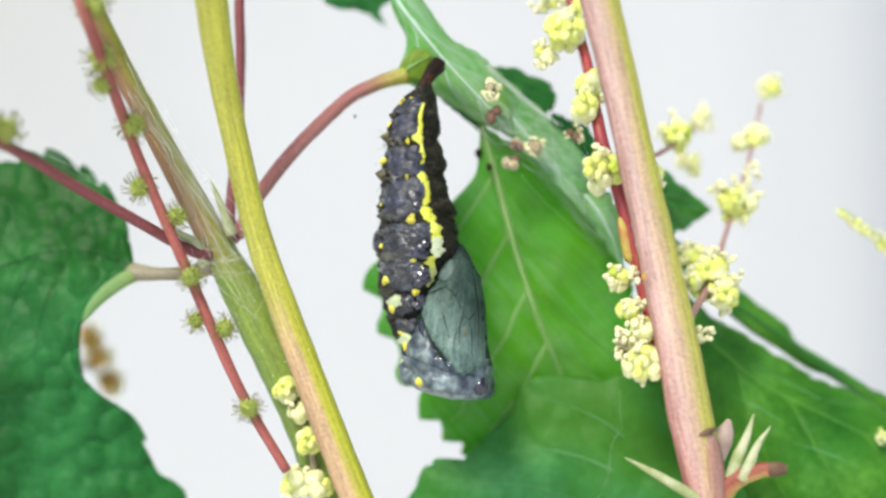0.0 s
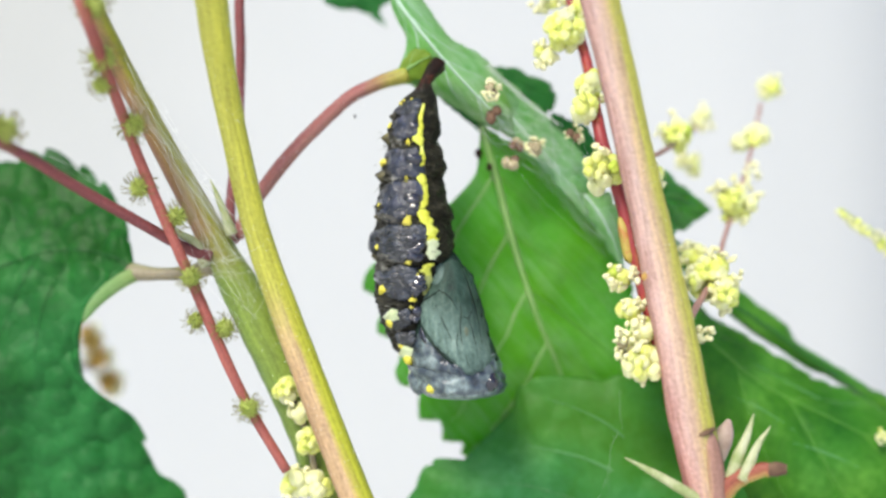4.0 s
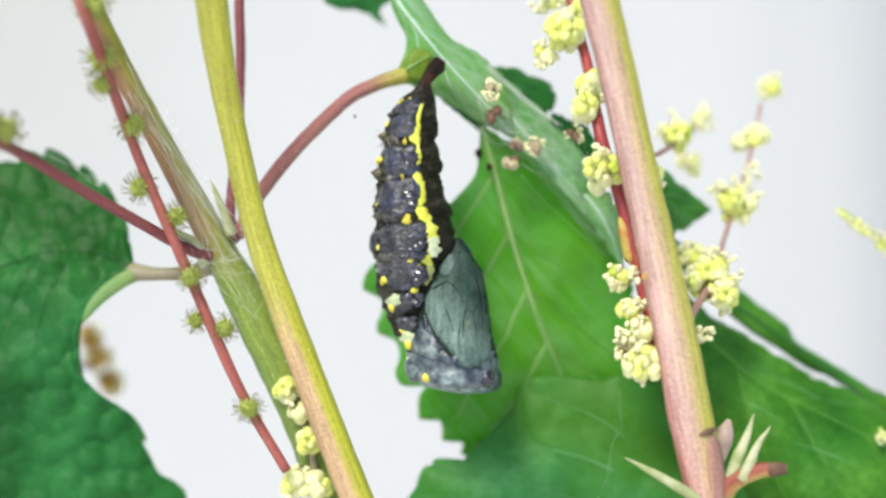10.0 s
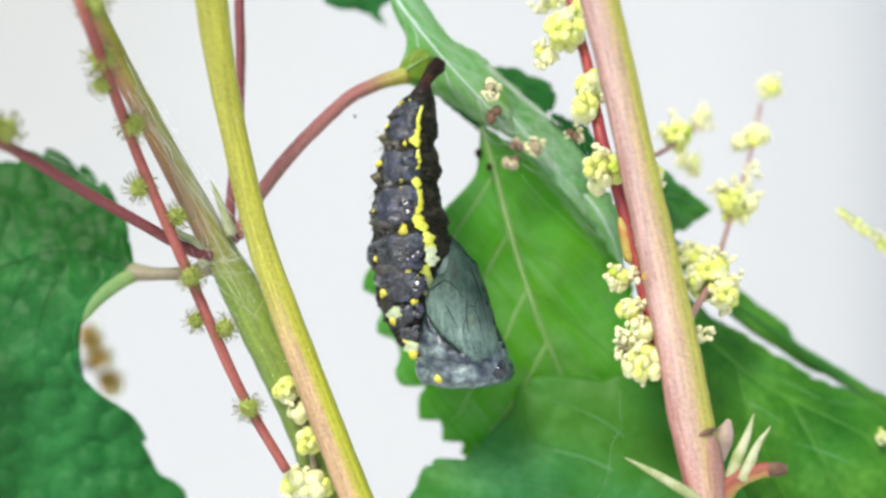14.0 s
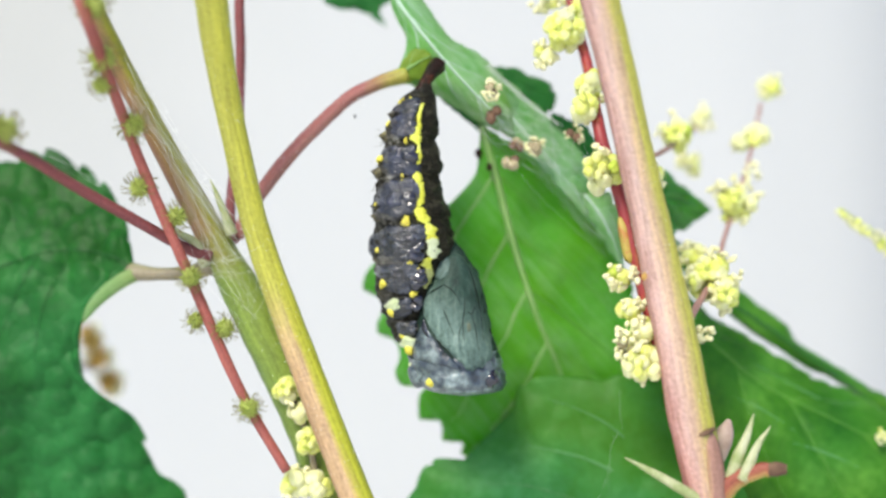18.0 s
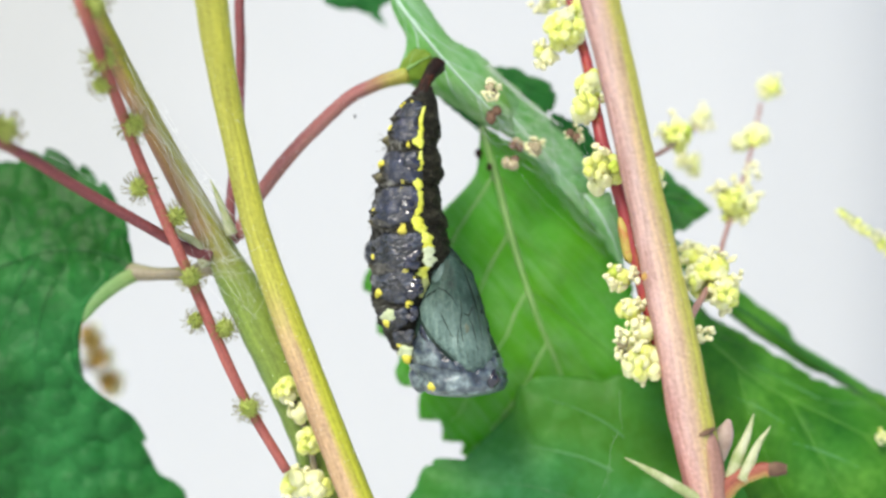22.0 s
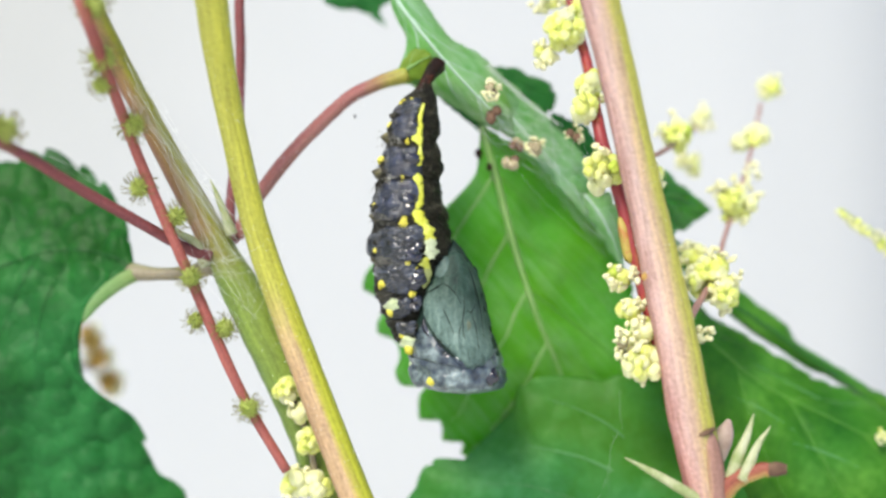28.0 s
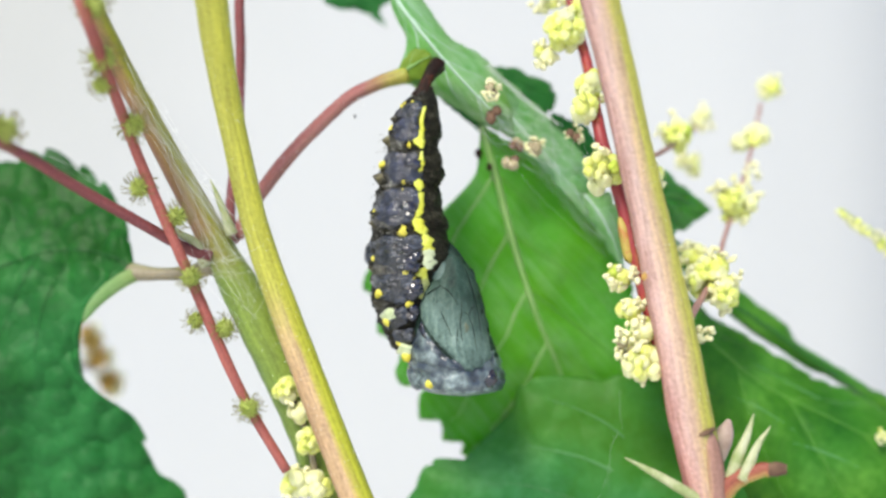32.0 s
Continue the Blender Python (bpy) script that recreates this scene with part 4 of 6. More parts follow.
# seed-head spikes
spike = thing("seed_spike", (-28.77, -1, 22.84), "thin red stalk with green bristly seed heads", "flower spike", "seed spikes")
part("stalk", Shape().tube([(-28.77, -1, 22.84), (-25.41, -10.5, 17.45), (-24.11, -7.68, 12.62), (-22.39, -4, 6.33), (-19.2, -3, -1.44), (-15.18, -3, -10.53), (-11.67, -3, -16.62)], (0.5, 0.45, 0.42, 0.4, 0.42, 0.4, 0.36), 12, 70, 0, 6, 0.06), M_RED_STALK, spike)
for k, (p, s) in enumerate((((-24.43, -8.04, 13.59), 1.1), ((-24.5, -7.4, 11.84), 0.8), ((-22.7, -5.38, 9.07), 0.95), ((-22.55, -3.6, 4.59), 0.9), ((-19.96, -3, 2.41), 0.85), ((-18.7, -4, -2.05), 0.85),
                            ((-18.53, -2.7, -5.38), 0.72), ((-16.29, -3.2, -5.91), 0.82), ((-14.47, -3.6, -11.82), 0.85), ((-24.53, -10.36, 17.08), 1.0))):
    ball_on(spike, p, s, k)
spike = thing("seed_spike", (-17.87, 0, -0.61), "purple-red stalk ending in a bristly green seed head", "flower spike", "seed spikes")
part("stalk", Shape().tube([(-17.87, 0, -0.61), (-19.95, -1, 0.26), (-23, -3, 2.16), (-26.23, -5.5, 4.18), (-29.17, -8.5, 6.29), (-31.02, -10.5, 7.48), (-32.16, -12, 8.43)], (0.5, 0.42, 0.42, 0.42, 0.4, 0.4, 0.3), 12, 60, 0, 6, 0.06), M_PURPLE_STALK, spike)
ball_on(spike, (-30.65, -10.7, 8.33), 1.05, 31)
ball_on(spike, (-32.36, -12, 8.82), 1.0, 32)


def flower_spike(origin, label, stalk, radii, material, knots, seed, opened=(), size=1.0):
    t = thing("flower_spike", origin, label, "flower spike", "flower spikes")
    if stalk:
        part("stalk", Shape().tube(stalk, radii, 10, 12 * (len(stalk) - 1), 0, 6, 0.08, seed), material, t)
    for k, (p, r, n, a) in enumerate(knots):
        cluster(t, p, r, n, a, seed * 20 + k, None, size)
    for k, (p, size) in enumerate(opened):
        shared("open_flower", OPEN[k % 2], t, p, (radians(70 + 12 * (k % 3)), radians(15 * (k % 4) - 20), 0.4 * k), size)
    return t


YELLOW = "spike of pale yellow-green flower buds with cream anthers"
flower_spike((16.1, -1.5, -6.81), YELLOW, [(16.18, -2.5, -7.18), (15.44, -2, -4.22), (14.47, -1.5, 0.04), (13.5, -1, 3.91), (12.04, -1, 8.43), (11.31, 2.17, 14.17), (10.39, 5.09, 19.03), (9.82, 7, 23)], (0.5, 0.55, 0.55, 0.5, 0.5, 0.45, 0.4, 0.35), M_STALK_CRIMSON,
             (((9.56, 2.46, 16.95), 1.85, 14, 2), ((7.93, 3.23, 15.28), 0.7, 2, 4), ((8.34, 5.38, 19.62), 0.9, 3, 4), ((10.67, 4.01, 18.87), 0.9, 5, 0), ((11.29, 0.09, 12.63), 1.3, 9, 2), ((10.85, -0.85, 10.81), 1.2, 8, 1), ((12.01, -2.2, 5.79), 1.65, 13, 1),
              ((13.31, -2, -2.09), 0.8, 3, 6), ((14.12, -2, -4.44), 0.7, 4, 2), ((15.05, -3, -8.41), 1.6, 12, 5), ((14.27, -2.5, -6.75), 0.9, 2, 5), ((15.19, -2.6, -5.9), 0.6, 3, 1)), 2, (((8.99, 0.73, 16.88), 1.25), ((11.26, -3.7, 6.09), 1.2), ((14.71, -4.4, -8.81), 1.1), ((10.6, -1.78, 11.33), 0.9)))
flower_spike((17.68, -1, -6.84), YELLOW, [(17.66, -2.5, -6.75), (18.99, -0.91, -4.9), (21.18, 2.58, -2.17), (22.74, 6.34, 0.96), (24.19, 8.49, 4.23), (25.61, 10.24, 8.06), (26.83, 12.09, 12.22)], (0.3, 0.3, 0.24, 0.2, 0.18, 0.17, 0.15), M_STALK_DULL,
             (((20.87, 2.58, -2.17), 2.0, 16, 11), ((21.98, 1.4, -3.47), 1.2, 7, 6), ((19.97, 4.44, -0.63), 1.0, 4, 7), ((23.83, 7.8, 3.83), 1.7, 11, 8), ((26.06, 10.89, 9.51), 0.9, 5, 1), ((24.83, 10.63, 8.91), 0.6, 3, 1), ((27.54, 12.75, 13.73), 0.8, 3, 3), ((25.46, 9.47, 6.37), 0.3, 0, 2), ((19.61, -0.5, -6.52), 0.5, 0, 6)), 3, (((20.51, 1.27, -1.62), 1.15), ((21.74, 0.34, -3.43), 1.0), ((23.79, 6.35, 4.16), 1.0), ((19.26, 0.82, -2.58), 0.9)))
flower_spike((14.88, -1, 6.49), YELLOW, [(14.76, -2, 6.44), (16.75, 3.27, 7.4), (19.04, 8.17, 8.62), (21.76, 13.53, 10.43)], (0.26, 0.22, 0.2, 0.16), M_STALK_DULL,
             (((19.21, 8.38, 9.32), 1.6, 10, 2), ((21.94, 13.75, 11.17), 0.9, 3, 4), ((21.18, 13.83, 7.41), 0.9, 3, 4), ((16.59, 2.06, 5.68), 0.6, 2, 3)), 4, (((18.78, 6.43, 9.4), 1.1),))
flower_spike((-13.18, 0, -9.06), YELLOW, [(-12.1, 0, -9.5), (-11.59, -0.8, -11.16), (-10.3, -0.8, -14.17), (-9.65, -0.8, -18.05), (-9.28, 0, -22.51)], (0.3, 0.3, 0.3, 0.3, 0.3), M_PETIOLE_GREEN,
             (((-11.89, -1.2, -10.69), 1.0, 7, 1), ((-10.98, -1.3, -12.4), 0.7, 4, 0), ((-10.24, -1.4, -14.53), 1.0, 7, 1), ((-11.14, -1, -17.8), 1.1, 6, 3), ((-9.26, -1.4, -18.04), 1.0, 6, 0)), 5, (((-11.96, -2.2, -10.43), 0.85), ((-10.17, -2.3, -14.33), 0.85)))
t = flower_spike((39.6, 8, -1.8), "slender pale yellow flower spike beside the leaves", [(43.03, 10, -17.81), (41.45, 8, -9.21), (39.6, 8, -2.27), (36.27, 8, 0.42), (34.51, 8, 1.67), (32.57, 8, 3.19)], (0.3, 0.3, 0.3, 0.28, 0.3, 0.2), M_BRACT,
                 [((32.5 + 0.36 * k, 8, 3.05 - 0.27 * k), 0.3 + 0.1 * (k % 3 == 1) + 0.02 * k, 3, k % 2) for k in range(14)] + [((35.43, 6, -14.98), 0.75, 5, 1)], 6, (), 0.42)
part("stalk_node", Shape().tube([(13.47, -1.3, 2.4), (13.75, -1.5, 1.11), (14.08, -1.6, -0.39), (14.25, -1.6, -1.07)], (0.2, 0.4, 0.44, 0.4, 0.2), 14, 18, 0.06, 5, 0.4), M_JOINT, bpy.data.objects["flower_spike"], "yellow swollen joint of the stalk")
t = thing("dried_flowers", (3.69, 1.5, 12.12), "withered tan and white flowers caught in silk on the leaf", "flower", "dried flowers")
for k, (p, r, n, a) in enumerate((((3.6, 1.5, 12.34), 0.6, 2, 7), ((3.92, 2, 10.49), 0.7, 3, 0), ((5.38, 3, 6.8), 0.5, 3, 0), ((5.82, 3, 8.13), 0.5, 3, 0), ((7.2, 3, 7.96), 0.6, 3, 5), ((10.27, 3, 8.93), 0.6, 2, 4))):
    cluster(t, p, r, n, a, 300 + k, BROWN_BUDS if k == 1 else DRY_BUDS, 0.62)
t = thing("dried_flowers", (13.24, -1, -1.89), "cream and tan withered flowers crowding the pink stem", "flower", "dried flowers")
for k, (p, r, n, a) in enumerate((((13.24, -1, -2.19), 0.6, 3, 5), ((13.98, -2, -7.97), 0.7, 4, 4), ((14.54, -3, -5.79), 0.5, 3, 3), ((13.47, -2, -7.29), 0.5, 2, 5), ((14.09, -2.5, -4.41), 0.6, 3, 3))):
    cluster(t, p, r, n, a, 360 + k, DRY_BUDS[:2] if k % 2 else BUDS[3:7], 0.6)
t = thing("dried_flowers", (-32.22, 24, -8.53), "ochre withered flower heads behind the leaf", "flower", "dried flowers")
part("stalk", Shape().tube([(-32.35, 9, -9.28), (-32.62, 18, -9.92), (-32.06, 24, -10.88), (-32.22, 24, -8.27)], (0.2, 0.2, 0.2, 0.2), 8), M_BROWN, t)
for k, (p, r, n, a) in enumerate((((-32.37, 24, -8.17), 1.0, 7, 1), ((-31.7, 24, -9.9), 1.0, 6, 5), ((-30.9, 25, -12.3), 1.1, 7, 6))):
    cluster(t, p, r, n, a, 330 + k, OCHRE_BUDS, 0.9)

leaf(plant, [(11.29, 4.5, 4.32), (12.46, 4, 2.73), (13.54, 4.5, 0.72), (14.28, 5, -1.31)], [(11.23, 4.8, 4.1), (11.89, 4.6, 2.3), (13.15, 5, 0.27), (14.28, 5, -1.4)], [(12.02, 5, 4.79), (13.33, 4.6, 4.1), (14.18, 5, 1.85), (14.37, 5, -1.22)],
     M_LEAF_PALE, M_VEIN_WHITE, "crumpled pale leaf bit bound with silk", (5, 5), (0.5, 0.5), (0.3, 0.3), 4, 0.2, 0.1, 0.2, 23, nu=50, nv=10)

for p, q, m, nm, lb, cat in (((2.87, 6.2, 7.71), 0.3, M_CREMASTER, "dropping", "tiny dark dropping stuck to the leaf edge", "dropping"), ((3.72, 5.6, 6.58), 0.24, M_CREMASTER, "dropping", "tiny dark dropping stuck to the leaf edge", "dropping"),
                             ((14.25, -5.35, -2.32), 0.22, M_ANTHER, "fallen_anther", "cream anther stuck on the pink stem", "anther"), ((14.74, -5.45, -1.99), 0.2, M_OCHRE, "fallen_anther", "cream anther stuck on the pink stem", "anther")):
    tagged(part(nm, Shape().ball(p, q, 9, 7, (1, 1, 1.3), 0.5, 3), m, None, lb, origin=p), "", cat, "fallen bits")

speck = thing("dropping", (-5.86, 3, 12.04), "tiny dark dropping hanging from the leaf stalk on a thread", "dropping", "fallen bits")
part("thread", Shape().tube([(-5.86, 3, 12.04), (-6.49, 3, 11.15), (-6.93, 3, 10.44)], (0.003, 0.003, 0.003), 4, 8), M_SILK, speck, "hair-thin silk thread")
part("pellet", Shape().ball((-6.93, 3, 10.44), 0.1, 9, 7, (1, 1, 1.3), 0.5, 3), M_CREMASTER, speck, "dark pellet")

# ---------------------------------------------------------------- silk
def silk(label, spots, count, spread, seed, r=0.012):
    """Loose threads between random pairs of anchor places."""
    rnd = random.Random(seed)
    sh = Shape()
    for k in range(count):
        a, b = rnd.sample(spots, 2)
        j = lambda: Vector((rnd.gauss(0, spread), rnd.gauss(0, 0.2), rnd.gauss(0, spread)))
        p, q = vec(a) + j(), vec(b) + j()
        m = (p + q) / 2 + Vector((rnd.gauss(0, 0.1), -0.1, -0.04 * (q - p).length))
        sh.tube([p, m, q], (r, r * rnd.uniform(0.6, 1.3), r), 4, 8)
    ob = part("silk_threads", sh, M_SILK, None, label, origin=spots[0])
    return tagged(ob, "", "silk", "", "stuff")


silk("fine white silk threads round the stem node", [(-23.87, -1.2, 14.13), (-22.41, -1.2, 11.21), (-19.71, -1.2, 6.05), (-20.81, -1, 7.78), (-18.88, -1, 4.77), (-17.09, -1.5, 1.76), (-17.73, -1.5, 0.04), (-15.59, -1.5, -0.39), (-14.46, -2, -1.24), (-14.77, -1.2, -4.25), (-17.3, -1.5, -1.24), (-13.21, -3.6, 0.46), (-18.57, -1.6, -1.24)], 64, 0.5, 1, 0.006)
silk("fine white silk threads binding the folded leaf", [(3.35, 1.8, 11.05), (4.23, 2, 9.3), (6.49, 3, 8.05), (9.64, 3.5, 4.95), (13.32, 4.5, 0.49), (10.49, 3, 8.49), (7.82, 3, 10.05)], 46, 0.8, 2, 0.005)
silk("thin silk strands hanging before the lower leaf", [(13.82, 3, -11.07), (14.05, 3, -14.18), (13.38, 3, -17.29), (12.71, 3, -19.6), (13.16, 3, -15.96)], 4, 0.3, 3, 0.0035)

silk("white silk rope along the fold of the leaf", [(3.48, 3.6, 14.51), (4.73, 3.6, 13.44), (6.07, 3.6, 12.32), (7.63, 3.6, 11.07), (9.2, 3.6, 9.78)], 22, 0.08, 11, 0.0075)
silk("single silk threads over the toothed leaf", [(-32.28, 5.5, 7.48), (-31.91, 5.5, 6.84), (-30.1, 5.5, 6.39), (-28.06, 5.5, 5.94), (-26.93, 5.5, 5.26), (-34.18, 5.5, 7.07)], 7, 0.25, 13, 0.007)
silk("silk web on the purple stem", [(-25.62, -1.6, 13.3), (-23.91, -1.6, 11.8), (-22.32, -1.6, 10.31), (-20.7, -1.6, 8.17), (-19.42, -1.6, 6.03), (-17.92, -1.6, 3.89), (-16.64, -1.6, 1.75), (-23.26, -1.6, 10.73)], 16, 0.3, 14, 0.006)

# ---------------------------------------------------------------- chrysalis
TOP = (-0.57, 1.2, 14.24)
chrysalis = thing("chrysalis", TOP, "hanging chrysalis, black with yellow spots and stripe and grey-green wing cases", "chrysalis")
ABDOMEN_Z = (12.62, 11.67, 10.45, 8.72, 7.42, 6.11, 4.38, 2.73, 0.91, -0.65, -2.56, -3.73, -5.38, -7.11)
ABDOMEN_X = (-1.39, -1.99, -2.3, -2.56, -2.47, -2.47, -2.47, -2.12, -2.12, -2.34, -2.69, -2.69, -2.43, -1.65)
ABDOMEN_R = (0.52, 1.3, 1.6, 1.99, 2.04, 2.3, 2.47, 2.91, 2.86, 2.69, 2.17, 1.99, 1.65, 1.47)
SEGMENTS = (("s1", 12.4, 8.67), ("s2", 8.67, 6.03), ("s3", 6.03, 2.73), ("s4", 2.73, -0.65), ("s5", -0.65, -3.73), ("s6", -3.73, -5.38), ("s7", -5.38, -7.07))
CENTRES = {"cremaster": (-0.69, 0, 13.7), "s1": (-2.43, 0, 10.32), "s2": (-2.47, 0, 7.37), "s3": (-2.34, 0, 4.38), "s4": (-1.99, 0, 1.04), "s5": (-2.69, 0, -2.21), "s6": (-2.69, 0, -4.55), "s7": (-2.12, 0, -6.11), "thorax": (1.04, 0, -6.9)}
BODY = {}


def girth(z):
    return (float(np.interp(-z, [-v for v in ABDOMEN_Z], ABDOMEN_X)), float(np.interp(-z, [-v for v in ABDOMEN_Z], ABDOMEN_R)))


def skin(x, z, out=0.0):
    """The place on the near side of the abdomen at x, z."""
    c, r = girth(z)
    r *= 1.06
    k = min(abs(x - c) / r, 0.985)
    return Vector((x, -0.9 * r * math.sqrt(1 - k * k) - out, z))


def blob(p, rx, rz, lift, seed, wave=0.18, z_turn=0.0, square=0.0):
    """A low raised spot with an uneven rim, lying on the skin."""
    rows = []
    for i in range(7):
        s = (0.03, 0.3, 0.55, 0.75, 0.88, 0.97, 1.05)[i]
        row = []
        for j in range(40):
            a = 2 * math.pi * j / 40
            k = s * (1 + wave * noise.noise((math.cos(a) * 1.3 + seed, math.sin(a) * 1.3, seed * 1.7)) * 2)
            if square:
                k *= (abs(math.cos(a)) ** square + abs(math.sin(a)) ** square) ** (-1 / square)
            dx, dz = math.cos(a) * rx * k, math.sin(a) * rz * k
            dx, dz = dx * math.cos(z_turn) - dz * math.sin(z_turn), dx * math.sin(z_turn) + dz * math.cos(z_turn)
            q = skin(p[0] + dx, p[1] + dz)
            q.y -= lift * (1 - s ** 5) * (1 + 0.35 * noise.noise(q * 1.6) + 0.15 * noise.noise(q * 4.1)) - (0.26 if i == 6 else 0)
            row.append(q)
        rows.append(row)
    sh = Shape()
    sh.grid(rows, True, None, True)
    return sh


for n, (key, z0, z1) in enumerate(SEGMENTS):
    rows = []
    for i in range(41):
        u = -0.12 + 1.3 * i / 40
        z = z0 + (z1 - z0) * u
        c, r = girth(z)
        w = 0.965 + 0.085 * math.sin(math.pi * min(max(u, 0), 1)) ** 0.6 if 0 < u < 1 else 0.965 - 0.5 * (abs(u) if u < 0 else u - 1) * 2
        row = []
        for j in range(72):
            a = 2 * math.pi * j / 72
            k = r * w * (1 + 0.06 * noise.noise((math.cos(a) * 3, math.sin(a) * 3, z * 1.5)) + 0.03 * noise.noise((math.cos(a) * 8, math.sin(a) * 8, z * 4)) + 0.02 * math.sin(u * 26) * max(0, math.cos(a + 2.6)))
            k -= r * 0.05 * max(0, math.cos(a)) * (math.exp(-((u - 1.0) / 0.1) ** 2) + math.exp(-(u / 0.1) ** 2))
            k += r * 0.022 * math.sin(z * 17 + 1.6 * noise.noise((math.cos(a) * 2, math.sin(a) * 2, z))) * (math.exp(-((u - 0.9) / 0.16) ** 2) + math.exp(-((u - 0.02) / 0.12) ** 2))
            k += r * 0.035 * noise.noise((math.cos(a) * 5, math.sin(a) * 5, z * 2.6))
            k += r * (0.09 * math.exp(-((u - 0.82) / 0.16) ** 2) * max(0, -math.cos(a)) ** 2 + 0.07 * math.exp(-((u - 0.75) / 0.2) ** 2) * max(0, math.cos(a)) ** 2)
            row.append((c + math.cos(a) * k, 0.9 * math.sin(a) * k, z + 0.1 * math.cos(a - 2.2)))
        rows.append(row)
    sh = Shape()
    sh.grid(rows, True, None, True)
    BODY[key] = part("abdomen_segment", sh, M_SHELL, chrysalis, "brown-black wrinkled abdomen ring", origin=CENTRES[key])

for key, x, z, rx, rz, m in (("s1", -2.78, 10.97, 0.95, 0.56, M_PLATE_GREY),
                             ("s1", -3.17, 9.45, 1.08, 0.74, M_PLATE),
                             ("s2", -3.43, 6.85, 1.34, 1.04, M_PLATE),
                             ("s3", -3.34, 3.99, 1.56, 1.3, M_PLATE),
                             ("s4", -3.34, 0.78, 1.86, 1.17, M_PLATE_GREY),
                             ("s5", -3.3, -2.08, 1.43, 1.08, M_PLATE_GREY),
                             ("s6", -2.99, -4.55, 1.04, 0.69, M_PLATE_GREY),
                             ("s7", -2.39, -5.94, 0.74, 0.52, M_PLATE_GREY)):
    marks, rnd = Shape(), random.Random(int(z * 10) + 400)
    for k in range(26):
        a, q = rnd.uniform(0, 6.283), rnd.uniform(0.15, 0.95)
        x0, z0, n_long = x + rx * q * math.cos(a), z + rz * q * math.sin(a), rnd.uniform(0.06, 0.3) * rx
        marks.tube([tuple(skin(x0 + n_long * j / 3, z0 + 0.05 * j + rnd.gauss(0, 0.02), 0.26)) for j in range(4)], (0.004, rnd.uniform(0.012, 0.026), 0.012, 0.004), 5, 6)
    tagged(part("scratches", marks, M_HAIR, BODY[key], "pale scratches and specks on the plate", origin=CENTRES[key]), "", "", "", "stuff")
    part("plate", blob((x, z), rx * 1.1, rz * 1.18, 0.24, x * 3 + z, 0.2, 0.12, 3.4), m, BODY[key], "glossy navy-black plate" if m is M_PLATE else "wrinkled slate-grey plate", origin=CENTRES[key])


def ribbon(line, widths, lift, seed):
    """A raised uneven band along a line on the skin."""
    rows = []
    n = 14 * (len(line) - 1)
    pts = [(x, 0, z) for x, z in line]
    for i in range(n + 1):
        u = i / n
        c = curve_at(pts, u)
        w = max(value_at(widths, u), 0.02) * (1 + 0.5 * noise.noise((u * 3.5, seed, 0)))
        row = []
        for j in range(9):
            s = j / 4 - 1
            edge = w * s * (1 + 0.4 * noise.noise((u * 5.0, seed + (3 if s > 0 else 8), 1)))
            q = skin(c.x + edge, c.z, 0.07)
            q.y -= lift * (1 - s ** 4) * (1 + 0.5 * noise.noise(q * 3.0)) - (0.2 if j in (0, 8) else 0)
            row.append(q)
        rows.append(row)
    sh = Shape()
    sh.grid(rows)
    return sh


for key, line, widths, m in (
        ("s1", ((-1.65, 11.19), (-1.86, 10.54), (-1.99, 9.89), (-2.08, 9.37)), (0.13, 0.17, 0.22, 0.26), M_STRIPE),
        ("s1", ((-2.04, 9.37), (-2.26, 8.85), (-2.21, 8.46), (-2.08, 7.98)), (0.26, 0.43, 0.39, 0.13), M_STRIPE),
        ("s2", ((-1.91, 8.2), (-1.95, 7.59), (-2.08, 6.98), (-2.34, 6.46)), (0.13, 0.26, 0.39, 0.48), M_STRIPE),
        ("s2", ((-2.34, 6.42), (-2.17, 6.11), (-1.95, 5.68), (-1.78, 5.2)), (0.35, 0.48, 0.43, 0.17), M_STRIPE),
        ("s3", ((-1.56, 5.42), (-1.52, 4.73), (-1.56, 4.12), (-1.82, 3.51)), (0.17, 0.26, 0.35, 0.48), M_STRIPE),
        ("s3", ((-1.78, 3.47), (-1.56, 3.17), (-1.34, 2.69), (-1.08, 2.26)), (0.39, 0.56, 0.56, 0.22), M_STRIPE),
        ("s4", ((-1, 2.34), (-0.82, 1.91), (-0.78, 1.47), (-0.74, 1.13)), (0.22, 0.43, 0.43, 0.39), M_STRIPE),
        ("s4", ((-0.74, 1.26), (-0.65, 0.74), (-0.61, 0.22), (-0.61, -0.3)), (0.43, 0.52, 0.56, 0.26), M_CREAM),
        ("s5", ((-0.69, -0.39), (-1, -0.69), (-1.08, -1.04), (-0.87, -1.34)), (0.22, 0.52, 0.43, 0.22), M_STRIPE),
        ("s5", ((-0.87, -1.34), (-0.95, -1.78), (-1.04, -2.34), (-1.13, -2.82)), (0.3, 0.35, 0.39, 0.13), M_PALE_STRIPE)):
    part("side_stripe", ribbon(line, widths, 0.07, line[0][1]), m, BODY[key], "raised lemon yellow side stripe" if m is M_STRIPE else "cream end of the side stripe", origin=CENTRES[key])

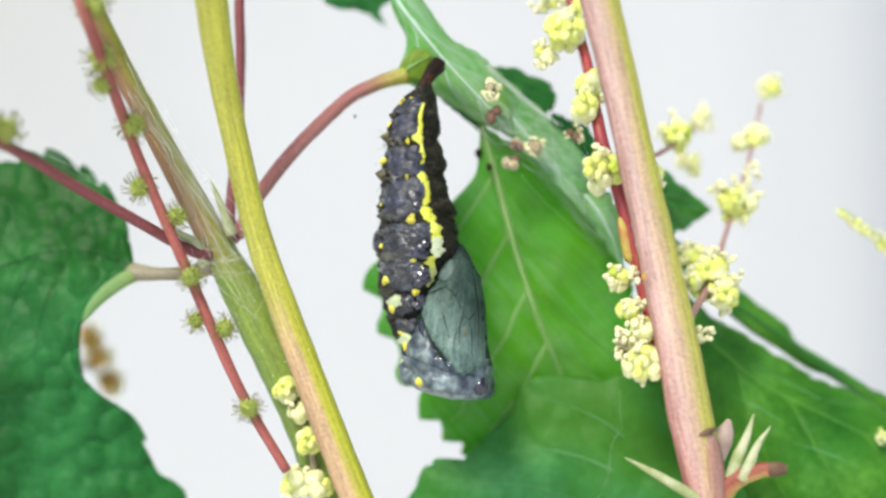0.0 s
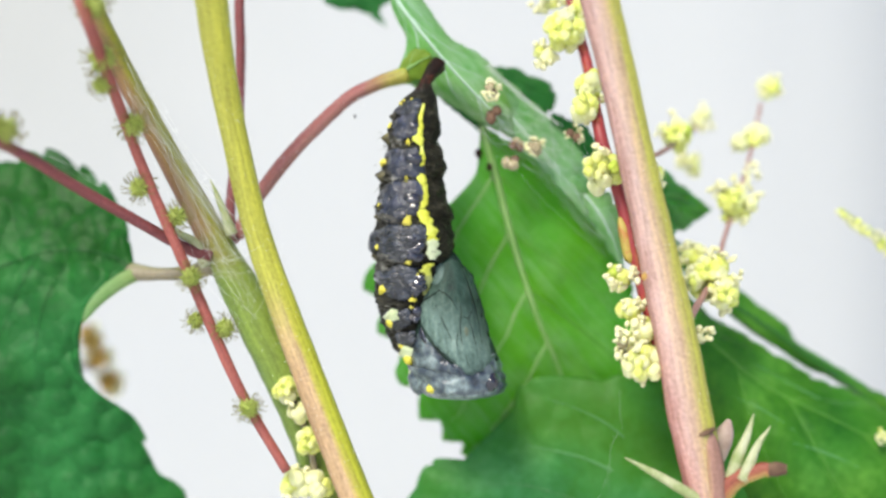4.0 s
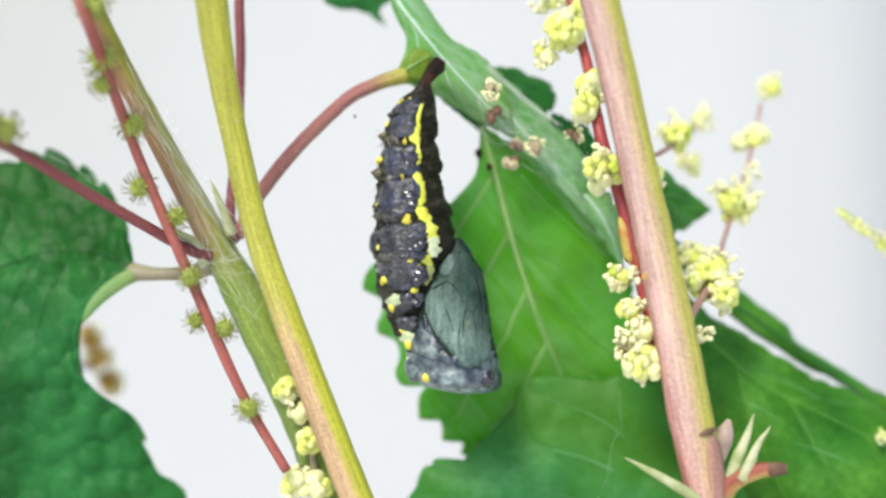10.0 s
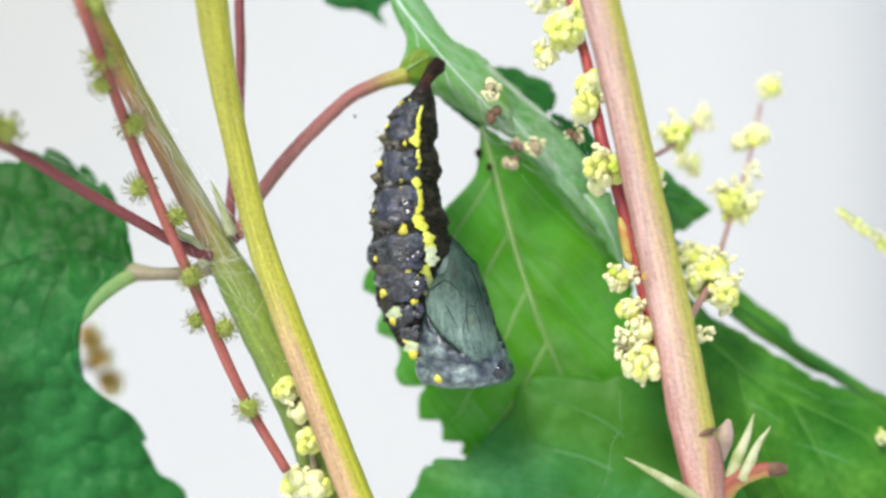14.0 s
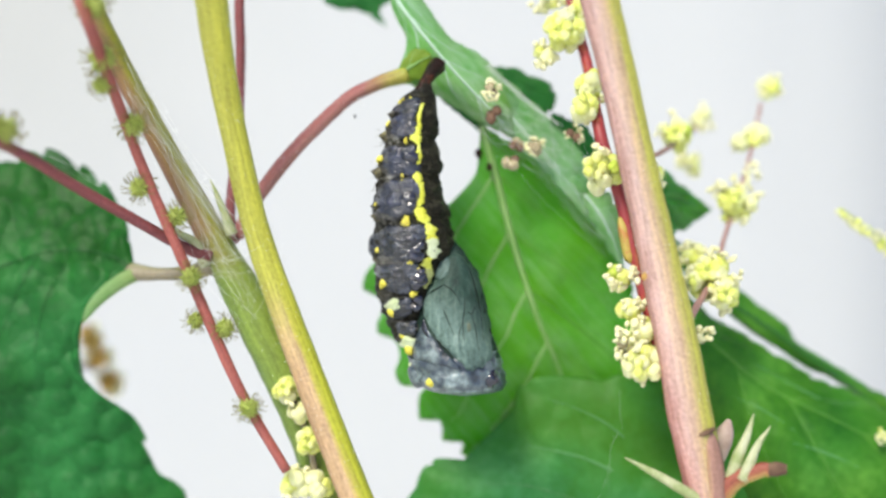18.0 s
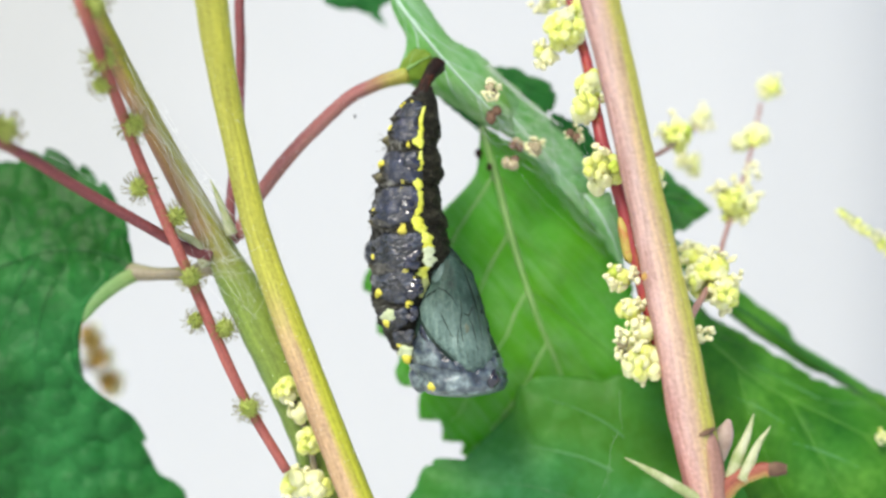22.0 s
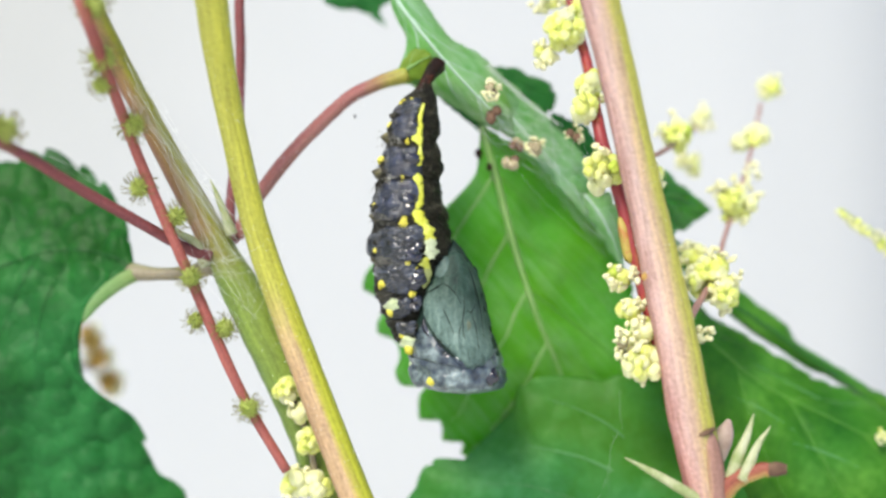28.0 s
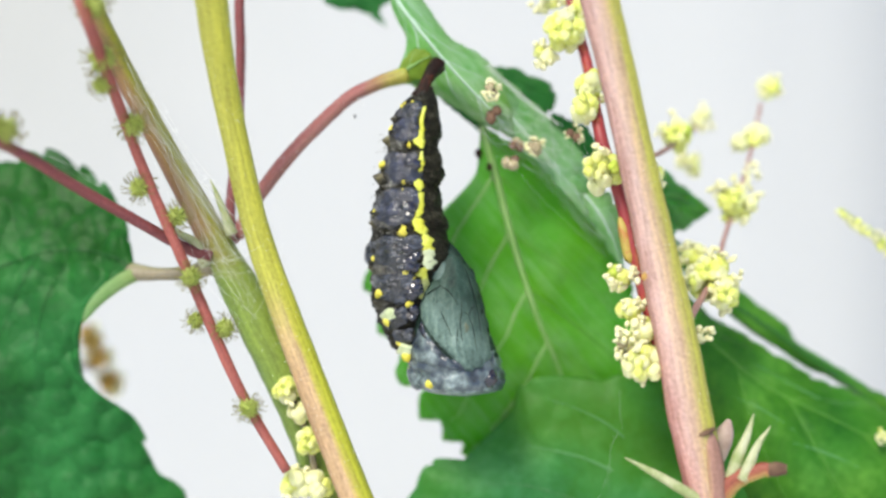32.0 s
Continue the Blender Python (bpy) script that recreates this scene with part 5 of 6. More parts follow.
for n, (key, z0, z1) in enumerate(SEGMENTS):
    rnd = random.Random(40 + n)
    sh = Shape()
    for k in range(110 if n < 5 else 30):
        u = rnd.choice((rnd.uniform(-0.05, 0.2), rnd.uniform(0.74, 1.04), rnd.uniform(0.8, 1.02)))
        z = z0 + (z1 - z0) * u
        c, r = girth(z)
        x0 = c - r * rnd.choice((rnd.uniform(0.2, 1.05), rnd.uniform(0.6, 1.05)))
        n_long = r * rnd.uniform(0.1, 0.4)
        tilt = rnd.choice((0.09, -0.09, 0.03))
        pts = []
        for j in range(5):
            x = x0 + n_long * j / 4
            q = skin(x, z + rnd.gauss(0, 0.05) + tilt * j, r * 0.06)
            pts.append(tuple(q))
        sh.tube(pts, (0.003, 0.013, 0.01, 0.003), 5, 10)
    tagged(part("skin_folds", sh, M_HAIR, BODY[key], "pale grey wrinkles between the plates", origin=CENTRES[key]), "", "", "", "stuff")
for k, (key, x, z, rx, rz) in enumerate((("s1", -2.99, 8.33, 0.15, 0.3), ("s1", -3.43, 11.45, 0.13, 0.17), ("s1", -2.56, 11.62, 0.13, 0.17), ("s2", -3.08, 5.85, 0.22, 0.43), ("s3", -2.47, 4.99, 0.26, 0.15), ("s3", -2.99, 5.42, 0.13, 0.13), ("s4", -2.69, 2.52, 0.3, 0.48), ("s4", -1.95, 1.86, 0.26, 0.15), ("s4", -2.39, -0.61, 0.3, 0.17), ("s5", -1.91, -1.34, 0.26, 0.26), ("s5", -2.82, -2.47, 0.17, 0.15), ("s5", -1.99, -3.21, 0.26, 0.22), ("s6", -2.47, -4.99, 0.15, 0.15), ("s6", -2.08, -3.69, 0.17, 0.13))):
    part("spot", blob((x, z), rx, rz, 0.12, k * 1.9 + 4, 0.4), M_SPOT, BODY[key], "small yellow spot", origin=CENTRES[key])
for k, (key, x, z, r) in enumerate((("s4", -2.34, 0.87, 0.3), ("s5", -2.12, -2.04, 0.26), ("s6", -1.95, -4.47, 0.3))):
    part("ring_mark", blob((x, z), r * 1.2, r * 0.8, 0.2, k * 2.3, 0.2), M_RIM, BODY[key], "small grey-pink ring mark", origin=CENTRES[key])
for k, (key, x, z, r, m) in enumerate((("s1", -4.47, 9.67, 0.3, M_SPOT), ("s2", -5.07, 6.94, 0.35, M_SPOT), ("s3", -4.99, 3.51, 0.35, M_SPOT), ("s4", -4.94, 0.39, 0.39, M_SPOT), ("s5", -4.42, -2.56, 0.48, M_SPOT), ("s6", -3.6, -4.38, 0.43, M_CREAM), ("s6", -3.77, -4.86, 0.52, M_SPOT), ("s7", -2.91, -6.42, 0.35, M_SPOT), ("s7", -2.39, -6.98, 0.39, M_CREAM), ("s7", -2.47, -7.42, 0.43, M_SPOT), ("s1", -3.3, 11.58, 0.17, M_SPOT))):
    if m is M_CREAM:
        part("pale_patch", blob((x + r * 0.2, z + r * 0.05), r * 1.5, r * 1.4, 0.32, k * 3.1, 0.3), m, BODY[key], "cream patch beside a tubercle", origin=CENTRES[key])
        continue
    c = skin(x + 0.1, z)
    r *= 0.86
    ax = Vector((-0.8, -0.5, 0.12)).normalized()
    sh = Shape().tube([c - ax * r * 0.9, c - ax * r * 0.2, c + ax * r * 0.35, c + ax * r * 0.75], (r * 1.1, r * 1.08, r * 0.98, r * 0.75, r * 0.42, r * 0.08), 16, 16, 0.06, 3, 0.7, k)
    part("tubercle", sh, m, BODY[key], "yellow conical tubercle", origin=CENTRES[key])
for k, (key, x, z, r) in enumerate((("s1", -4.86, 8.85, 0.35), ("s2", -5.25, 5.98, 0.39), ("s3", -5.07, 2.69, 0.39), ("s4", -5.07, -0.35, 0.35), ("s1", -4.21, 10.49, 0.26), ("s5", -4.6, -3.3, 0.3))):
    c = skin(x, z)
    ax = Vector((-0.95, -0.2, 0.1)).normalized()
    part("thorn", Shape().tube([c - ax * r * 1.5, c - ax * r * 0.4, c + ax * r * 0.75], (r * 1.7, r * 1.0, r * 0.05), 10, 8, 0, 5, 0.5, k), M_CORNER, BODY[key], "blunt greyish thorn with ochre tip", origin=CENTRES[key])
rnd = random.Random(77)
for key, x, z in (("s1", -4.21, 8.98), ("s2", -4.64, 6.11), ("s3", -4.42, 2.91), ("s2", -4.34, 8.02), ("s3", -4.55, 5.2), ("s4", -4.34, 1.95), ("s5", -3.99, -3.6)):
    sh = Shape()
    for k in range(16):
        a = skin(x + rnd.gauss(-0.1, 0.4), z + rnd.gauss(0, 0.3), 0.05)
        b = Vector((rnd.uniform(-0.5, 0.45), -0.12, rnd.uniform(-0.6, 0.3)))
        sh.tube([a, a + b * 0.5 + Vector((0, -0.1, 0.08)), a + b], (0.014, 0.018, 0.005), 5, 6)
    tagged(part("bristles", sh, M_HAIR, BODY[key], "short pale bristles", origin=CENTRES[key]), "", "", "", "stuff")

# added flat glossy bumps, tilted up to mirror the sun as small highlights
for k, (key, x, z, r) in enumerate((("s4", -1.86, 0.48, 0.3), ("s4", -2.08, 0.04, 0.35), ("s4", -2.34, 0.3, 0.22), ("s5", -1.56, -1.86, 0.35), ("s5", -1.69, -2.3, 0.35), ("s5", -1.47, -1.47, 0.22), ("s6", -1.65, -3.9, 0.26), ("s6", -1.73, -4.51, 0.22), ("s3", -2.34, 4.21, 0.35), ("s3", -2.6, 4.51, 0.22), ("s2", -2.47, 7.24, 0.35), ("s2", -2.78, 7.42, 0.22), ("s1", -2.47, 9.63, 0.22), ("s4", -2.3, 1.26, 0.26), ("s4", -1.6, 0.75, 0.24), ("s4", -1.75, -0.1, 0.3), ("s5", -1.85, -2.6, 0.28), ("s5", -1.35, -2.2, 0.3), ("s6", -1.5, -4.2, 0.2), ("s3", -2.2, 3.7, 0.26), ("s2", -2.6, 6.7, 0.24))):
    part("bead", Shape().ball(skin(x, z, 0.14), r * 1.35, 18, 12, (1.15, 0.4, 1.0), 0.5, 2.5, Matrix.Rotation(radians(-24), 3, "X")), M_GLOSS, BODY[key], "small glossy black bump added to catch a sun glint", origin=CENTRES[key])

BODY["cremaster"] = part("cremaster", Shape().tube([(-1.82, 0, 11.67), (-1.56, 0, 12.27), (-1.26, 0.3, 13), (-0.79, 0.8, 13.75), (-0.35, 1.6, 14.37)], (0.75, 0.5, 0.4, 0.48, 0.62), 14, 30, 0.12, 5, 0.2), M_CREMASTER, chrysalis, "twisted red-brown stalk end", origin=CENTRES["cremaster"])

TH_Z = (1.26, 0.48, -0.61, -2.12, -3.86, -5.59, -6.77, -7.98, -9.06, -9.76, -10.19, -10.45, -10.62)
TH_X = (0.95, 1.04, 1.13, 0.95, 0.87, 1, 1, 1.3, 1.6, 1.78, 1.99, 2.17, 2.17)
TH_R = (0.35, 0.95, 1.47, 2.17, 2.69, 2.99, 3.43, 3.56, 3.56, 3.34, 2.86, 1.91, 0.61)


def chest(x, z, out=0.0):
    c, r = float(np.interp(-z, [-v for v in TH_Z], TH_X)), float(np.interp(-z, [-v for v in TH_Z], TH_R))
    k = min(abs(x - c) / r, 0.985)
    return Vector((x, -0.85 * r * math.sqrt(1 - k * k) - out, z))


def chest_rows(lo, hi, n, rough):
    rows = []
    for i in range(n + 1):
        z = lo + (hi - lo) * i / n
        c, r = float(np.interp(-z, [-v for v in TH_Z], TH_X)), float(np.interp(-z, [-v for v in TH_Z], TH_R))
        row = []
        for j in range(56):
            a = 2 * math.pi * j / 56
            d = Vector((math.cos(a), math.sin(a), 0))
            k = r * (1 + rough * noise.noise((d.x * 2, d.y * 2, z)) + rough * 0.7 * noise.noise((d.x * 5, d.y * 5, z * 2.2)))
            row.append((c + d.x * k, 0.85 * d.y * k, z))
        rows.append(row)
    sh = Shape()
    sh.grid(rows, True, None, True)
    return sh


thorax = part("thorax", chest_rows(TH_Z[0], -7.7, 36, 0.03), M_WING_DEEP, chrysalis, "dark green-black thorax under the wing cases", origin=CENTRES["thorax"])
part("head", chest_rows(-7.15, TH_Z[-1], 34, 0.07), M_HEAD, thorax, "glossy mottled grey head end", origin=CENTRES["thorax"])
BODY["thorax"] = thorax


def shield(rim, lift, rings=9, around=48, ragged=0.0):
    """A low dome over the chest inside a closed rim."""
    cx, cz = sum(p[0] for p in rim) / len(rim), sum(p[1] for p in rim) / len(rim)
    closed = [(p[0], 0, p[1]) for p in rim] + [(rim[0][0], 0, rim[0][1])]
    rows = []
    for i in range(rings + 1):
        s = max(i / rings, 0.02)
        row = []
        for j in range(around):
            e = curve_at(closed, j / around)
            k = s * (1 + ragged * noise.noise((e.x * 2.2, e.z * 2.2, 5.0)) * s * s)
            x, z = cx + (e.x - cx) * k, cz + (e.z - cz) * k
            q = chest(x, z)
            q.y -= lift * (1 - s ** 4) + 0.12 * (1 if i < rings else -2)
            row.append(q)
        rows.append(row)
    sh = Shape()
    sh.grid(rows, True, None, True)
    return sh


part("wing_case", shield([(0.91, 0.35), (0.17, -0.87), (-0.3, -1.82), (-0.95, -2.56), (-1.26, -3.51), (-1.08, -4.6), (-0.52, -5.64), (0.26, -6.64), (1.47, -7.89), (2.47, -8.63), (3.3, -8.46), (4.25, -7.85), (4.21, -6.64), (3.99, -4.9), (3.6, -2.99), (3.04, -1.08), (2.08, 0.04), (1.47, 0.52)], 0.3, 14, 110, 0.06), M_WING, thorax, "grey-green wing case with faint dark veins", origin=CENTRES["thorax"])
part("wing_lobe", shield([(0.52, 0.13), (-0.04, -0.26), (-0.3, -0.95), (-0.17, -1.6), (0.26, -1.82), (0.74, -1.47), (1.04, -0.69), (0.95, -0.09)], 0.26, 9, 48, 0.02), M_WING_LIGHT, thorax, "rounded lobe at the wing base", origin=CENTRES["thorax"])
part("head_shield", shield([(-1.15, -4.7), (-1.75, -5.9), (-2.1, -6.9), (-1.9, -7.7), (-0.6, -8.0), (0.9, -8.3), (1.9, -8.5), (1.2, -7.75), (0.2, -6.7), (-0.6, -5.7)], 0.1, 10, 70, 0.05), M_HEAD, thorax, "mottled blue-grey shield below the wing case", origin=CENTRES["thorax"])
part("antenna_case", shield([(-1.1, -4.5), (-1.3, -5.2), (-1.05, -5.9), (-0.62, -6.2), (-0.75, -5.5)], 0.16, 8, 48, 0.04), M_GLOSS, thorax, "dark glossy rim beside the wing case", origin=CENTRES["thorax"])
for pts in (((1.95, -2.82), (1.99, -3.95), (1.86, -4.86), (1.95, -6.07), (2.34, -7.89)), ((1.99, -3.95), (2.47, -4.29), (2.73, -3.95), (2.95, -3.6)), ((0.35, -2.04), (1, -2.43), (1.6, -3.3), (1.91, -4.25)), ((0.09, -3.17), (0.61, -4.42), (1.21, -5.85)), ((2.34, -0.69), (2.78, -2.17), (3.21, -4.08), (3.43, -6.24)), ((-0.91, -2.86), (-0.13, -2.39), (0.56, -1.99)), ((1.86, -4.86), (1.6, -5.59), (1.52, -6.68)), ((2.47, -4.29), (2.82, -5.42), (3.04, -7.16))):
    line = [tuple(chest(x, z, 0.4)) for x, z in pts]
    part("wing_vein", Shape().tube(line, (0.014, 0.05, 0.034, 0.012), 6), M_WING_DARK, thorax, "thin dark wing vein", origin=CENTRES["thorax"])
part("wing_mark", shield([(2.2, -4.5), (2.6, -5.0), (2.5, -5.7), (2.2, -5.9), (2.05, -5.2)], 0.33, 8, 40, 0.3), M_MARK, thorax, "faint mustard mark on the wing case", origin=CENTRES["thorax"])
for x, z in ((3.52, -4.2), (3.95, -5.68), (3.3, -3.1)):
    part("edge_notch", Shape().ball(chest(x, z, 0.1), 0.2, 10, 8, (0.7, 1, 1.2), 0.5, 4), M_WING_DARK, thorax, "dark notch on the wing's outer edge", origin=CENTRES["thorax"])
for x, z, r, m in ((-0.61, -9.41, 0.35, M_SPOT), (-2.12, -8.24, 0.17, M_CREAM)):
    c = chest(x, z)
    part("tubercle", Shape().ball(c, r, 12, 9, (1, 0.8, 1), 0.4, 3), m, thorax, "yellow spot on the head end", origin=CENTRES["thorax"])
part("horn", Shape().ball(chest(-1.56, -8.85) + Vector((0.1, 0.9, 0)), 0.82, 18, 14, (1.0, 1, 1.4), 0.25, 2.0), M_HEAD, thorax, "pale blunt horn at the head end", origin=CENTRES["thorax"])
part("eye_cap", Shape().ball(chest(3.95, -9.1) + Vector((0, 0.25, 0)), 0.72, 18, 14, (0.85, 0.7, 1.15), 0.3, 2.0, Matrix.Rotation(radians(-24), 3, "X")), M_GLOSS, thorax, "dark glossy eye cap", origin=CENTRES["thorax"])


# ---------------------------------------------------------------- moves
def sway(key, rows):
    """Moves one ring of the body: seconds, shift along x and z in millimetres, turn in degrees."""
    c = (vec(CENTRES[key]) - vec(TOP)) * MM
    walk(BODY[key], [(t, pose(c.x + x * MM, c.y, c.z + z * MM, 0, a, 0)) for t, x, z, a in rows])


def motions():
    sway("cremaster", ((0, 0, 0, -2.04), (0.5, 0, 0, -1.22), (1, 0, 0, 0), (1.5, 0, 0, 0.4), (2, 0, 0, 0), (2.5, 0, 0, -0.82), 
        (3, 0, 0, -2.44), (3.5, 0, 0, -2.44), (5.5, 0, 0, -1.22), (6, 0, 0, -2.04), (6.5, 0, 0, -2.44), (7, 0, 0, -2.86), 
        (7.5, 0, 0, -1.22), (8, 0, 0, 0), (8.3, 0, 0, 0.18), (8.4, 0, 0, 0.68), (8.5, 0, 0, 0.8), (8.6, 0, 0, 0.24), 
        (8.75, 0, 0, 0.04), (9, 0, 0, 0), (9.5, 0, 0, -0.82), (10, 0, 0, -0.82), (10.5, 0, 0, -0.82), (11, 0, 0, -1.65), 
        (11.5, 0, 0, -1.65), (12, 0, 0, -2.44), (12.5, 0, 0, -2.44), (13, 0, 0, -2.44), (13.5, 0, 0, -1.65), (14, 0, 0, -0.82), 
        (14.5, 0, 0, -2.04), (16.5, 0, 0, -2.04), (17, 0, 0, -1.22), (17.2, 0, 0, -1.1), (17.4, 0, 0, -0.72), (17.5, 0, 0, -0.82), 
        (17.7, 0, 0, -1.14), (18, 0, 0, -1.22), (18.5, 0, 0, -1.65), (19, 0, 0, -1.22), (19.5, 0, 0, -1.65), (20, 0, 0, -2.04), 
        (20.5, 0, 0, -2.44), (21, 0, 0, -2.86), (21.5, 0, 0, -3.26), (22, 0, 0, -2.44), (22.5, 0, 0, -1.65), (23, 0, 0, -2.04), 
        (23.5, 0, 0, -2.44), (24, 0, 0, -3.26), (24.5, 0, 0, -3.66), (25, 0, 0, -3.26), (25.5, 0, 0, -2.86), (27.5, 0, 0, -2.04), 
        (28, 0, 0, -2.04), (28.5, 0, 0, -1.65), (29, 0, 0, -1.65), (29.5, 0, 0, -2.44), (30, 0, 0, -2.44), (30.5, 0, 0, -3.26), 
        (31, 0, 0, -3.26), (31.5, 0, 0, -2.86), (32, 0, 0, -2.86),))
    sway("s1", ((0, 0.23, -0.14, -3.3), (0.5, 0.14, -0.09, -2.2), (1, 0, 0, -0.2), (1.5, -0.05, 0, 0.69), (2, 0, 0, 0), (2.5, 0.09, -0.05, -1.36), 
        (3, 0.28, -0.23, -3.67), (3.5, 0.28, -0.23, -3.65), (5.5, 0.14, -0.19, -1.96), (6, 0.23, -0.19, -3.06), (6.5, 0.28, -0.28, -3.62), (7, 0.33, -0.28, -3.89), 
        (7.5, 0.14, -0.23, -1.54), (8, 0, -0.19, 0), (8.3, -0.02, -0.11, 0.22), (8.4, -0.08, 0.09, 0.83), (8.5, -0.09, 0.14, 0.98), (8.6, -0.03, -0.02, 0.57), 
        (8.75, 0, -0.08, 0.42), (9, 0, -0.09, 0.39), (9.5, 0.09, -0.14, -0.74), (10, 0.09, -0.19, -0.93), (10.5, 0.09, -0.19, -1.11), (11, 0.19, -0.23, -2.21), 
        (11.5, 0.19, -0.23, -2.2), (12, 0.28, -0.33, -3.4), (12.5, 0.28, -0.33, -3.4), (13, 0.28, -0.33, -3.4), (13.5, 0.19, -0.33, -1.97), (14, 0.09, -0.33, -0.7), 
        (14.5, 0.23, -0.33, -2.58), (16.5, 0.23, -0.28, -2.41), (17, 0.14, -0.23, -1.35), (17.2, 0.13, -0.21, -1.28), (17.4, 0.08, -0.12, -1.07), (17.5, 0.09, -0.14, -1.13), 
        (17.7, 0.13, -0.14, -1.34), (18, 0.14, -0.14, -1.4), (18.5, 0.19, -0.14, -1.88), (19, 0.14, -0.19, -1.57), (19.5, 0.19, -0.23, -2.2), (20, 0.23, -0.23, -2.64), 
        (20.5, 0.28, -0.28, -3.24), (21, 0.33, -0.37, -3.8), (21.5, 0.37, -0.37, -4.23), (22, 0.28, -0.42, -2.77), (22.5, 0.19, -0.42, -1.74), (23, 0.23, -0.42, -2.33), 
        (23.5, 0.28, -0.42, -2.93), (24, 0.37, -0.42, -4.16), (24.5, 0.42, -0.47, -4.7), (25, 0.37, -0.42, -3.97), (25.5, 0.33, -0.47, -3.54), (27.5, 0.23, -0.19, -2.49), 
        (28, 0.23, -0.19, -2.49), (28.5, 0.19, -0.19, -2.04), (29, 0.19, -0.23, -2.01), (29.5, 0.28, -0.28, -3.23), (30, 0.28, -0.28, -3.23), (30.5, 0.37, -0.33, -4.26), 
        (31, 0.37, -0.37, -4.39), (31.5, 0.33, -0.42, -3.57), (32, 0.33, -0.42, -3.39),))
    sway("s2", ((0, 0.33, -0.24, -0.07), (0.5, 0.24, -0.13, -0.9), (1, 0.04, 0.04, -1.28), (1.5, -0.07, 0.04, -0.18), (2, 0, 0, 0), (2.5, 0.13, -0.07, 0.49), 
        (3, 0.36, -0.37, 1.97), (3.5, 0.36, -0.41, 1.66), (5.5, 0.2, -0.26, 0.36), (6, 0.29, -0.35, 1.44), (6.5, 0.36, -0.48, 1.93), (7, 0.35, -0.52, 3.69), 
        (7.5, 0.12, -0.45, 2.46), (8, 0, -0.42, 0.57), (8.3, -0.01, -0.3, -0.33), (8.4, -0.04, 0.07, -2.9), (8.5, -0.05, 0.16, -3.52), (8.6, -0.07, -0.13, 0.26), 
        (8.75, -0.08, -0.23, 1.61), (9, -0.08, -0.25, 1.88), (9.5, 0.01, -0.2, 2.78), (10, 0.05, -0.26, 2.11), (10.5, 0.09, -0.35, 1.7), (11, 0.19, -0.37, 3.13), 
        (11.5, 0.19, -0.41, 3.06), (12, 0.32, -0.55, 3.13), (12.5, 0.32, -0.55, 3.42), (13, 0.32, -0.55, 3.42), (13.5, 0.15, -0.55, 4.26), (14, 0.01, -0.62, 3.7), 
        (14.5, 0.21, -0.58, 4.07), (16.5, 0.17, -0.6, 4.56), (17, 0.08, -0.49, 3.87), (17.2, 0.08, -0.43, 3.13), (17.4, 0.1, -0.23, 0.8), (17.5, 0.09, -0.28, 1.41), 
        (17.7, 0.08, -0.25, 3.08), (18, 0.08, -0.24, 3.5), (18.5, 0.11, -0.24, 4.08), (19, 0.12, -0.31, 2.85), (19.5, 0.19, -0.41, 3.66), (20, 0.21, -0.45, 4.41), 
        (20.5, 0.28, -0.52, 3.96), (21, 0.35, -0.65, 4.23), (21.5, 0.37, -0.65, 5.3), (22, 0.2, -0.72, 6.03), (22.5, 0.11, -0.76, 4.94), (23, 0.17, -0.8, 5.03), 
        (23.5, 0.24, -0.8, 4.69), (24, 0.37, -0.8, 4.78), (24.5, 0.44, -0.87, 5), (25, 0.33, -0.84, 5.89), (25.5, 0.31, -0.82, 5.26), (27.5, 0.17, -0.35, 5.12), 
        (28, 0.17, -0.35, 5.12), (28.5, 0.15, -0.35, 4.01), (29, 0.15, -0.45, 3.92), (29.5, 0.28, -0.56, 3.88), (30, 0.28, -0.56, 3.88), (30.5, 0.37, -0.62, 4.63), 
        (31, 0.41, -0.69, 4.34), (31.5, 0.31, -0.76, 5.29), (32, 0.26, -0.76, 5.89),))
